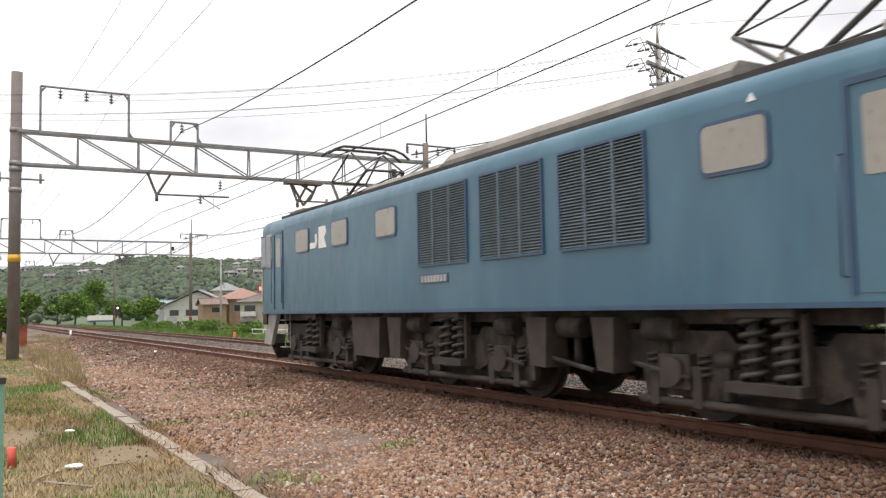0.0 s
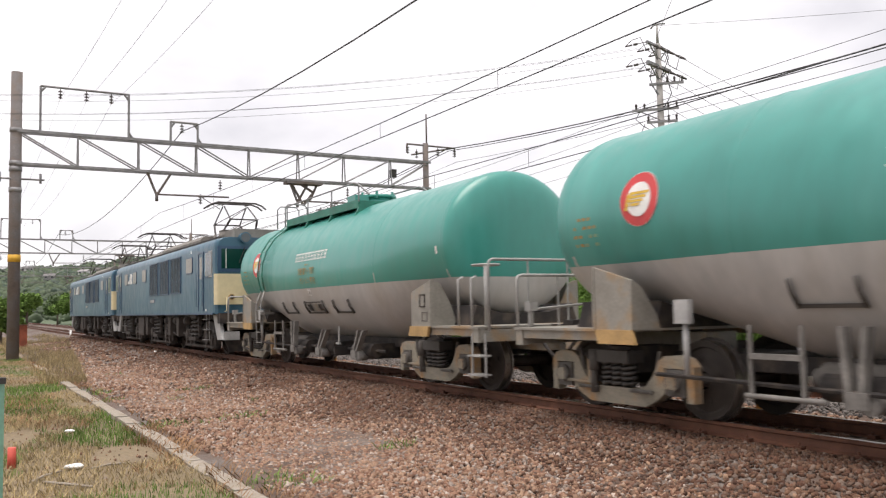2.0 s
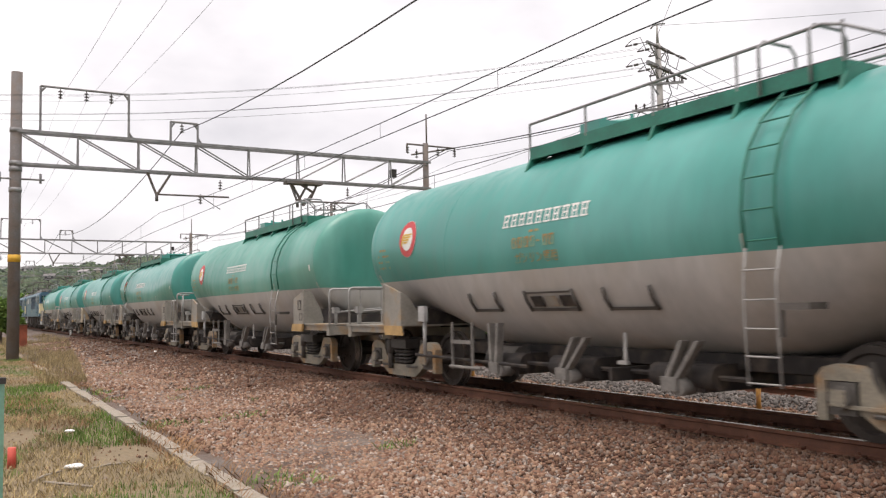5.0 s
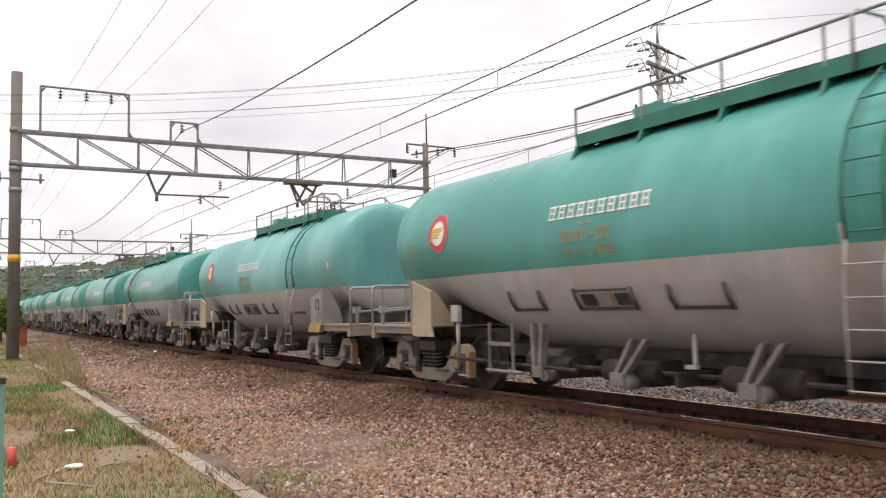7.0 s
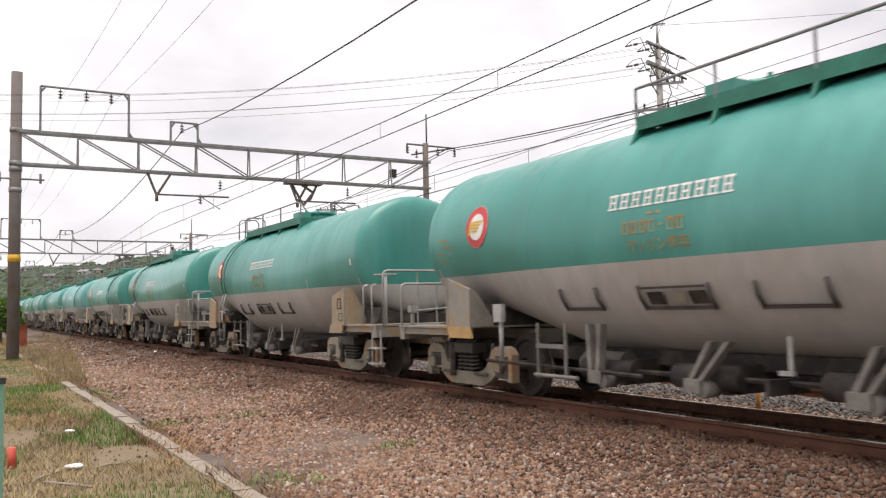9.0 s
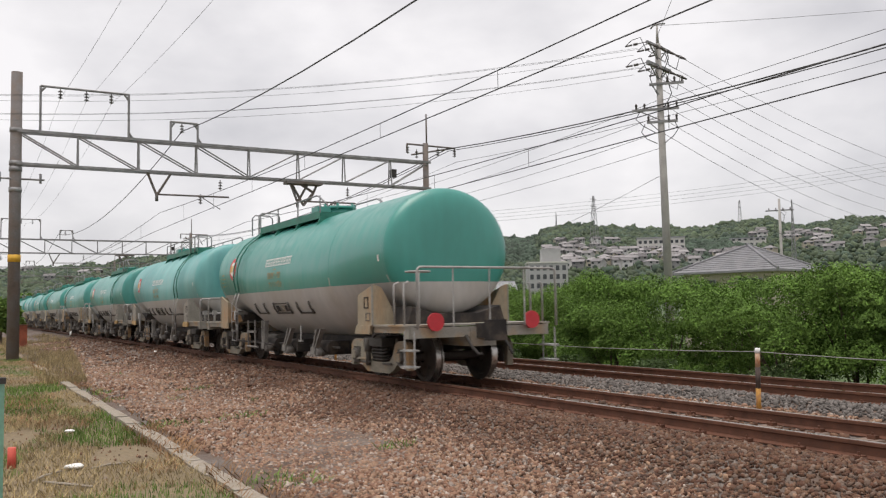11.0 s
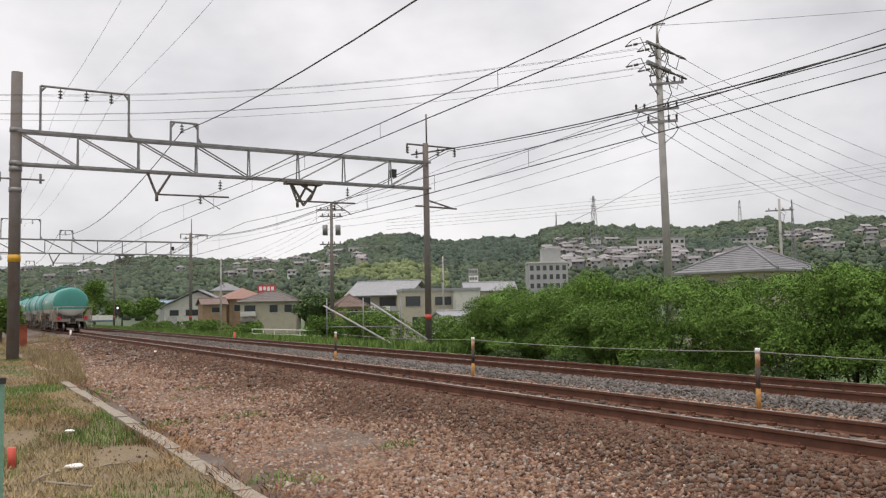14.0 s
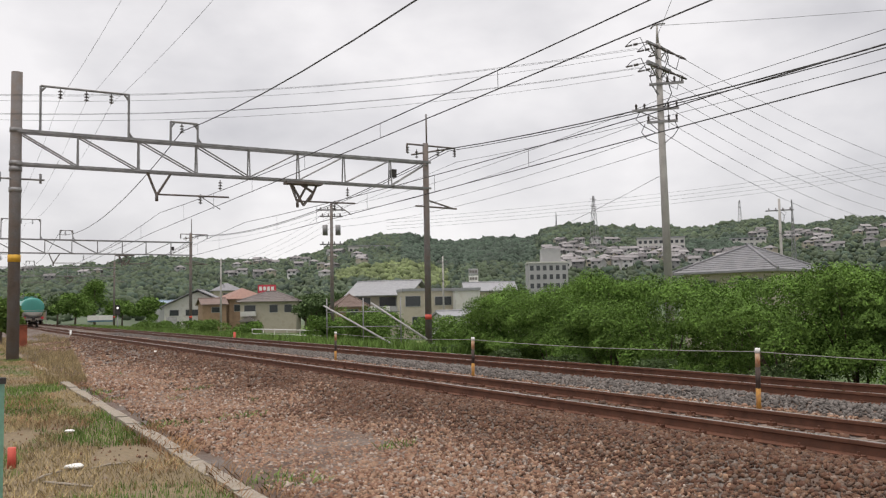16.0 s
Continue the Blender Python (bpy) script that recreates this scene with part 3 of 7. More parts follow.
def build_marks(w):
    bm = bmesh.new()
    disc(bm, -2.70, 2.40, 0.30, 0, 0.006)
    disc(bm, -2.70, 2.40, 0.295, 1, 0.009)
    disc(bm, -2.70, 2.40, 0.19, 0, 0.012)
    for k in range(4):
        z = 2.47 - k * 0.042
        decal(bm, -2.55 - 0.01 * k, -2.86 + 0.045 * k, z - 0.015, z + 0.015, 2, 0.015)
    for k in range(4):
        decal(bm, -2.52 + 0.012 * k, -2.60 + 0.02 * k, 2.42 - k * 0.045, 2.46 - k * 0.045, 2, 0.016)
    part("emblem", bm, [M_WHITE, M_RED, M_YELLOW], w, "round red and white emblem with yellow bars")
    # the company lettering as ten plain bar groups
    bm = bmesh.new()
    for i in range(10):
        y = -5.55 - i * 0.182
        decal(bm, y, y - 0.15, 2.46, 2.485)
        decal(bm, y - 0.02, y - 0.13, 2.385, 2.405)
        decal(bm, y, y - 0.15, 2.31, 2.33)
        decal(bm, y - 0.02, y - 0.045, 2.31, 2.485)
        decal(bm, y - 0.10, y - 0.125, 2.31, 2.485)
    part("lettering", bm, M_WHITE, w, "row of white lettering bars")
    bm = bmesh.new()
    for i in range(2):
        decal(bm, -6.18 - i * 0.12, -6.26 - i * 0.12, 2.21, 2.24)
    for i in range(7):
        y = -5.80 - i * 0.135
        if i != 4:
            decal(bm, y, y - 0.10, 2.02, 2.04)
            decal(bm, y, y - 0.10, 2.14, 2.16)
            decal(bm, y, y - 0.03, 2.02, 2.16)
            decal(bm, y - 0.07, y - 0.10, 2.02, 2.16)
        else:
            decal(bm, y, y - 0.09, 2.08, 2.10)
    part("number_lettering", bm, M_ORANGE, w, "faded orange number bars")
    for z, txt, m in ((1.83, "ガソリン専用", M_ORANGE),):
        cu = bpy.data.curves.new("cargo_lettering", "FONT")
        cu.body, cu.size, cu.extrude, cu.resolution_u = txt, 0.155, 0.001, 1
        tmp = bpy.data.objects.new("cargo_lettering", cu)
        me = bpy.data.meshes.new_from_object(tmp)
        for v in me.vertices:
            v.co = skin(-5.85 - v.co.x, z + v.co.y, 0.006 + v.co.z)
        me.materials.clear()
        me.materials.append(m)
        ob = new("cargo_lettering", me)
        ob.parent = w
        bpy.data.objects.remove(tmp)
    bm = bmesh.new()
    for i in range(4):
        for j in range(5):
            if (i + j) % 4 != 3:
                decal(bm, -1.55 - j * 0.09, -1.61 - j * 0.09, 1.95 + i * 0.1, 1.985 + i * 0.1)
    part("small_lettering", bm, M_ORANGE, w, "faded small lettering bars")
    bm = bmesh.new()
    decal(bm, -11.72, -11.78, 2.10, 2.22)
    part("white_label", bm, M_WHITE, w)
    for y0, y1, kind in ((-4.52, -5.18, 0), (-5.90, -6.88, 1), (-7.46, -8.22, 0)):
        bm = bmesh.new()
        for y in (y0, y1):
            pipe(bm, [skin(y, 1.20, 0.03), skin(y, 1.33, 0.045), skin(y, 1.46, 0.03)], 0.022, 6)
        decal(bm, y0, y1, 1.195, 1.225, 0, 0.045)
        decal(bm, y0, y1, 1.215, 1.235, 0, 0.01)
        if kind:
            decal(bm, y0, y1, 1.42, 1.445, 0, 0.04)
        holder = part("plate_holder", bm, M_GEAR, w, "dark card holder bracket")
        if kind:
            bm = bmesh.new()
            for i in range(3):
                a = y0 - 0.1 - i * 0.3
                decal(bm, a, a - 0.24, 1.255, 1.39, i % 2, 0.03)
            part("plate_card", bm, [M_UNDER, M_PANELG], holder)


def build_wagon(front_ladder):
    w = thing("tank_wagon", "green and grey oil tank wagon with side ladder and crown walkway", "tank wagon", "tank wagons of the train")
    build_tank(w)
    for e in (-1, 1):
        build_end(w, e, front_ladder)
    for y in (-2.0, -11.27):
        build_wagon_bogie(w, y)
    if front_ladder:
        build_ladder(w, -3.30)
        build_walkway(w, -3.45, -7.7, -7.05)
        build_ladder_hoops(w, -3.15)
    else:
        build_ladder(w, -9.82)
        build_walkway(w, -5.45, -10.3, -6.6)
        build_ladder_hoops(w, -9.7)
    build_brake_gear(w)
    build_marks(w)
    return w


# ---- the locomotive ----
def side_panel(bm, x, y0, y1, z0, z1, r=0.06, depth=0.02, mi=0):
    """A rounded rectangle that stands off a side wall at x."""
    pts = []
    for cy, cz, a0 in ((y1 + r, z0 + r, 180), (y0 - r, z0 + r, 270), (y0 - r, z1 - r, 0), (y1 + r, z1 - r, 90)):
        for k in range(4):
            a = radians(a0 + 30 * k)
            pts.append((cy + r * math.cos(a), cz + r * math.sin(a)))
    s = -1 if x < 0 else 1
    prism(bm, pts, "x", x, x + s * depth, mi)


def build_loco_body(w):
    bm = bmesh.new()
    prof = [(1.40, 1.22), (1.40, 3.12), (1.385, 3.22), (1.34, 3.30), (1.25, 3.36), (1.05, 3.40)]
    prof = [(-a, b) for a, b in prof] + [(a, b) for a, b in reversed(prof)]
    ys = [(-0.6, 0.93), (-0.67, 0.985), (-0.81, 1.0), (-17.64, 1.0), (-17.78, 0.985), (-17.85, 0.93)]
    rings = [[bm.verts.new((a * s, y, b)) for a, b in prof] for y, s in ys]
    k = len(prof)
    for p, q in zip(rings, rings[1:]):
        for j in range(k):
            f = bm.faces.new((p[j], p[(j + 1) % k], q[(j + 1) % k], q[j]))
            f.smooth = j not in (0, k - 2, k - 1)
    bm.faces.new(rings[0])
    bm.faces.new(rings[-1])
    body = part("body", bm, M_BLUE, w, "faded blue steel body with rounded roof shoulders")
    bm = bmesh.new()
    for s in (-1, 1):
        box(bm, min(s * 1.40, s * 1.425), max(s * 1.40, s * 1.425), -17.7, -0.75, 1.20, 1.25)
    part("sole_bar", bm, M_BLUED, body)
    for s in (-1, 1):
        x = s * 1.40
        for y0, y1 in ((-3.06, -3.77), (-5.06, -5.78), (-7.06, -7.79), (-14.47, -15.22)):
            bm = bmesh.new()
            side_panel(bm, x, y0 + 0.04, y1 - 0.04, 2.46, 2.99, 0.09, 0.018)
            fr = part("side_window", bm, M_BLUED, body, "rounded window with dark rubber edge")
            bm = bmesh.new()
            side_panel(bm, x, y0, y1, 2.50, 2.95, 0.07, 0.024)
            part("pane", bm, M_PANE, fr, "dusty frosted pane")
        for y0, y1 in ((-8.59, -10.07), (-10.41, -11.87), (-12.19, -13.69)):
            bm = bmesh.new()
            for a, b, z0, z1 in ((y1, y0, 1.90, 1.93), (y1, y0, 3.06, 3.09), (y1, y1 + 0.03, 1.9, 3.09), (y0 - 0.03, y0, 1.9, 3.09)):
                box(bm, min(x, x + s * 0.03), max(x, x + s * 0.03), a, b, z0, z1)
            grille = part("air_intake_grille", bm, M_BLUED, body, "tall dark louvred air intake")
            # near-black sheet stands in for the shaded depth behind the slats
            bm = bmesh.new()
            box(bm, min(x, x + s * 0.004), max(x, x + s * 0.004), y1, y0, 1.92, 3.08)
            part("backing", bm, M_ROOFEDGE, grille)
            for i in (1, 2):
                bm = bmesh.new()
                y = y0 + (y1 - y0) * i / 3
                box(bm, min(x, x + s * 0.035), max(x, x + s * 0.035), y - 0.018, y + 0.018, 1.92, 3.08)
                part("mullion", bm, M_MULLION, grille)
            bm = bmesh.new()
            for i in range(30):
                z = 1.95 + i * 0.0375
                prism(bm, [(x + s * 0.003, z), (x + s * 0.026, z - 0.012), (x + s * 0.026, z - 0.004), (x + s * 0.003, z + 0.012)], "y", y1 + 0.03, y0 - 0.03)
            tagged(part("slat", bm, M_SLAT, grille), kind="stuff")
        for y0, y1, ya, yb in ((-1.62, -2.14, -0.68, -1.42), (-16.03, -16.55, -16.83, -17.58)):
            bm = bmesh.new()
            box(bm, min(x, x + s * 0.02), max(x, x + s * 0.02), y1 - 0.05, y1, 1.3, 3.06)
            box(bm, min(x, x + s * 0.02), max(x, x + s * 0.02), y0, y0 + 0.05, 1.3, 3.06)
            box(bm, min(x, x + s * 0.02), max(x, x + s * 0.02), y1, y0, 3.0, 3.06)
            side_panel(bm, x, y0 - 0.02, y1 + 0.02, 1.32, 3.0, 0.03, 0.006, 1)
            door = part("cab_door", bm, [M_BLUED, M_BLUE], body, "narrow blue cab door", 0.004)
            bm = bmesh.new()
            side_panel(bm, x, y0 - 0.12, y1 + 0.12, 2.25, 2.9, 0.04, 0.012)
            part("door_pane", bm, M_PANE, door, "frosted grey door window")
            for yy in (y0 + 0.09, y1 - 0.09):
                bm = bmesh.new()
                pipe(bm, [(x, yy, 1.45), (x + s * 0.06, yy, 1.45), (x + s * 0.06, yy, 2.45), (x, yy, 2.45)], 0.010, 6)
                part("grab_rail", bm, M_BLUED, door)
            bm = bmesh.new()
            side_panel(bm, x, ya, yb, 2.27, 3.03, 0.03, 0.02)
            fr = part("cab_window", bm, M_SKIRT, body, "sliding cab window with a pale metal frame")
            mid = (ya + yb) / 2
            bm = bmesh.new()
            xs = sorted((x + s * 0.021, x + s * 0.023))
            box(bm, xs[0], xs[1], mid, ya, 2.27, 3.03)
            part("dark_sash", bm, M_BLUED, fr)
            for a, b in ((ya - 0.03, mid + 0.015), (mid - 0.015, yb + 0.03)):
                bm = bmesh.new()
                side_panel(bm, x, a, b, 2.31, 2.99, 0.02, 0.027)
                part("pane", bm, M_CABPANE, fr)
        bm = bmesh.new()
        xs = sorted((x, x + s * 0.006))
        for poly in ([(-3.86, 2.52), (-4.16, 2.52), (-4.24, 2.60), (-4.24, 2.80), (-4.14, 2.80), (-4.14, 2.64), (-3.86, 2.64)], [(-4.34, 2.50), (-4.74, 2.50), (-4.64, 2.70), (-4.74, 2.80), (-4.70, 2.93), (-4.34, 2.93)]):
            prism(bm, poly, "x", xs[0], xs[1])
        part("company_mark", bm, M_WHITE, body, "plain white mark of two shapes")
        bm = bmesh.new()
        prism(bm, [(-15.02, 3.09), (-15.12, 3.09), (-15.07, 3.17)], "x", xs[0] - (0.004 if s < 0 else 0), xs[1] + (0.004 if s > 0 else 0))
        part("lifting_mark", bm, M_WHITE, body, "small white triangle")
        bm = bmesh.new()
        side_panel(bm, x, -8.62, -9.5, 1.64, 1.78, 0.01, 0.015)
        plate = part("number_plate", bm, M_BLUED, body, "small blue plate with pale bars")
        xs = sorted((x + s * 0.015, x + s * 0.02))
        for i in range(8):
            bm = bmesh.new()
            box(bm, xs[0], xs[1], -8.75 - i * 0.1, -8.68 - i * 0.1, 1.66, 1.76)
            part("plate_bar", bm, M_SKIRT, plate)
        bm = bmesh.new()
        box(bm, xs[0] - s * 0.015 if s > 0 else xs[0], xs[1] if s > 0 else xs[1] + 0.015, -16.95, -16.87, 1.30, 1.37)
        part("white_label", bm, M_WHITE, body)
    # the two ends
    for e, yf in ((1, -0.6), (-1, -17.85)):
        d = e
        bm = bmesh.new()
        for s in (-1, 1):
            a, b = sorted((s * 0.34, s * 1.31))
            y = sorted((yf - d * 0.02, yf + d * 0.045))
            box(bm, a, b, y[0], y[1], 1.48, 2.35)
            xs = sorted((s * 1.31, s * 1.405))
            y = sorted((yf - d * 0.005, yf - d * 0.05))
            prism(bm, [(s * 1.30, yf + d * 0.045), (s * 1.355, yf + d * 0.02), (s * 1.406, yf - d * 0.06), (s * 1.406, yf - d * 0.10), (s * 1.30, yf - d * 0.06)], "z", 1.48, 2.35)
        y = sorted((yf, yf + d * 0.035))
        box(bm, -0.33, 0.33, y[0], y[1], 1.48, 2.35)
        part("cream_nose", bm, M_CREAM, body, "cream nose panel below the cab windows")
        bm = bmesh.new()
        y = sorted((yf, yf + d * 0.02))
        box(bm, -1.33, 1.33, y[0], y[1], 2.40, 3.14)
        band = part("window_band", bm, M_BLUED, body)
        for s in (-1, 1):
            bm = bmesh.new()
            xs = sorted((s * 0.42, s * 1.22))
            y = sorted((yf, yf + d * 0.03))
            box(bm, xs[0], xs[1], y[0], y[1], 2.50, 3.06)
            part("windscreen", bm, M_GLASSG, band, "green-tinted windscreen", 0.008)
            bm = bmesh.new()
            rod(bm, (s * 0.55, yf + d * 0.05, 3.1), (s * 0.72, yf + d * 0.05, 2.66), 0.012, 5)
            part("wiper", bm, M_ROOFEDGE, band)
            bm = bmesh.new()
            xs = sorted((s * 1.08, s * 1.10))
            box(bm, xs[0], xs[1], min(yf, yf + d * 0.035), max(yf, yf + d * 0.035), 2.5, 3.06)
            part("window_post", bm, M_WHITE, band)
            bm = bmesh.new()
            rod(bm, (s * 0.55, yf - d * 0.35, 3.40), (s * 0.55, yf + d * 0.10, 3.38), 0.145, 20)
            rod(bm, (s * 0.55, yf + d * 0.10, 3.38), (s * 0.55, yf + d * 0.13, 3.38), 0.16, 20)
            lamp = part("headlight", bm, M_BLUE, body)
            bm = bmesh.new()
            rod(bm, (s * 0.55, yf + d * 0.131, 3.38), (s * 0.55, yf + d * 0.136, 3.38), 0.13, 20)
            part("lens", bm, M_CABPANE, lamp)
            bm = bmesh.new()
            rod(bm, (s * 0.95, yf + d * 0.03, 1.69), (s * 0.95, yf + d * 0.12, 1.69), 0.085, 16)
            rod(bm, (s * 0.95, yf + d * 0.12, 1.69), (s * 0.95, yf + d * 0.125, 1.69), 0.06, 16, mi=1)
            part("tail_lamp", bm, [M_OCHRE, M_UNDER], body)
            bm = bmesh.new()
            pipe(bm, [(s * 1.1, yf + d * 0.05, 1.68), (s * 1.1, yf + d * 0.12, 1.66), (s * 1.1, yf + d * 0.12, 1.3), (s * 1.16, yf + d * 0.12, 1.28)], 0.014, 6)
            part("grab_rail", bm, M_CREAM, body)
        bm = bmesh.new()
        y = sorted((yf, yf + d * 0.03))
        box(bm, -0.27, 0.27, y[0], y[1], 2.44, 3.12)
        dr = part("front_door", bm, M_BLUE, body, "narrow gangway door with a small window", 0.004)
        bm = bmesh.new()
        y = sorted((yf, yf + d * 0.04))
        box(bm, -0.17, 0.17, y[0], y[1], 2.6, 3.02)
        part("pane", bm, M_GLASSD, dr, bevel=0.01)
        bm = bmesh.new()
        y = sorted((yf + d * 0.02, yf + d * 0.05))
        box(bm, 0.36, 1.0, y[0], y[1], 2.12, 2.26)
        part("number_plate", bm, M_SKIRT, body)
        # pilot, steps, buffer beam and coupler
        bm = bmesh.new()
        y = sorted((yf - d * 0.1, yf + d * 0.18))
        box(bm, -1.3, 1.3, y[0], y[1], 0.95, 1.24)
        part("buffer_beam", bm, M_UNDER, w, bevel=0.01)
        for s in (-1, 1):
            bm = bmesh.new()
            prism(bm, [(yf - d * 0.75, 1.2), (yf - d * 0.15, 1.2), (yf + d * 0.22, 0.5), (yf - d * 0.28, 0.48)], "x", s * 1.2 - 0.06, s * 1.2 + 0.03)
            y = sorted((yf + d * 0.12, yf + d * 0.2))
            xs = sorted((s * 0.75, s * 1.2))
            box(bm, xs[0], xs[1], y[0], y[1], 0.48, 0.72)
            part("step_plate", bm, M_SKIRT, w, "light grey sloping step plate", 0.01)
        bm = bmesh.new()
        prism(bm, [(-1.0, 0.15), (-1.15, 0.5), (1.15, 0.5), (1.0, 0.15)], "y", min(yf, yf + d * 0.06), max(yf, yf + d * 0.06))
        part("snow_plough", bm, M_UNDER, w)
        bm = bmesh.new()
        y = sorted((yf, yf + d * 0.7))
        box(bm, -0.14, 0.14, y[0], y[1], 0.76, 1.0)
        part("coupler", bm, M_UNDER, w, bevel=0.02)
    # roof
    bm = bmesh.new()
    box(bm, -1.16, 1.16, -17.2, -1.4, 3.38, 3.45)
    part("roof_deck", bm, M_ROOFEDGE, w, "soot-black roof edge strip", 0.01)
    bm = bmesh.new()
    prism(bm, [(-0.98, 3.45), (-0.98, 3.58), (-0.86, 3.70), (0.86, 3.70), (0.98, 3.58), (0.98, 3.45)], "y", -14.5, -8.7)
    prism(bm, [(-0.98, 3.45), (-0.98, 3.52), (-0.88, 3.6), (0.88, 3.6), (0.98, 3.52), (0.98, 3.45)], "y", -8.5, -5.6)
    hump = part("roof_monitor", bm, M_ROOF, w, "dusty grey raised roof monitor", 0.02)
    bm = bmesh.new()
    box(bm, -0.8, 0.8, -17.7, -16.75, 3.40, 3.66)
    part("cooling_unit", bm, M_ROOF, w, "grey boxy cooling unit on the cab roof", 0.03)
    bm = bmesh.new()
    box(bm, -0.8, 0.8, -1.85, -0.95, 3.40, 3.62)
    part("cooling_unit", bm, M_ROOF, w, "grey boxy cooling unit on the cab roof", 0.03)
    bm = bmesh.new()
    for x in (-0.6, 0.5):
        for y in (-15.9, -14.8, -13.6, -5.3, -4.4, -2.8):
            rod(bm, (x, y, 3.42), (x, y, 3.72), 0.06, 8, 0.03)
    pipe(bm, [(0.5, -15.9, 3.74), (0.5, -2.8, 3.74)], 0.015, 5)
    part("roof_insulator", bm, M_ROOF, w)
    for y in (-16.2, -16.45):
        bm = bmesh.new()
        rod(bm, (-0.72, y, 3.40), (-0.72, y, 3.70), 0.11, 16)
        rod(bm, (-0.72, y, 3.70), (-0.72, y, 3.73), 0.12, 16)
        part("arrester", bm, M_ROOF, w, "grey cylinder arrester")
    for yc in (-15.0, -3.6):
        build_pantograph(w, yc)
    return body


def build_pantograph(w, yc):
    bm = bmesh.new()
    for y in (yc - 0.7, yc + 0.7):
        rod(bm, (-0.6, y, 3.62), (0.6, y, 3.62), 0.03, 8)
        for x in (-0.6, 0.6):
            rod(bm, (x, y, 3.45), (x, y, 3.62), 0.05, 8)
    for x in (-0.6, 0.6):
        rod(bm, (x, yc - 0.7, 3.62), (x, yc + 0.7, 3.62), 0.025, 6)
    panto = part("pantograph", bm, M_PANTO, w, "raised dark diamond pantograph")
    bars = []
    for x, tx in ((-0.55, -0.42), (0.55, 0.42)):
        for s in (-1, 1):
            bars.append(((x, yc + s * 0.25, 3.64), (tx, yc + s * 0.95, 4.12), 0.034))
            bars.append(((tx, yc + s * 0.95, 4.12), (tx * 0.9, yc + s * 0.08, 4.62), 0.022))
    for s in (-1, 1):
        bars.append(((-0.42, yc + s * 0.95, 4.12), (0.42, yc + s * 0.95, 4.12), 0.024))
        bars.append(((-0.42, yc + s * 0.95, 4.12), (0.38, yc + s * 0.08, 4.62), 0.013))
        bars.append(((-0.55, yc + s * 0.25, 3.64), (0.42, yc + s * 0.95, 4.12), 0.016))
    for a, b, r in bars:
        bm = bmesh.new()
        rod(bm, a, b, r, 6)
        part("arm", bm, M_PANTO, panto)
    bm = bmesh.new()
    for s in (-1, 1):
        y = yc + s * 0.2
        pipe(bm, [(-0.95, y, 4.55), (-0.8, y, 4.66), (-0.6, y, 4.73), (0.6, y, 4.73), (0.8, y, 4.66), (0.95, y, 4.55)], 0.028, 6)
    for x in (-0.38, 0.38):
        rod(bm, (x, yc - 0.2, 4.68), (x, yc + 0.2, 4.68), 0.02, 6)
    part("collector_head", bm, M_PANTO, panto)


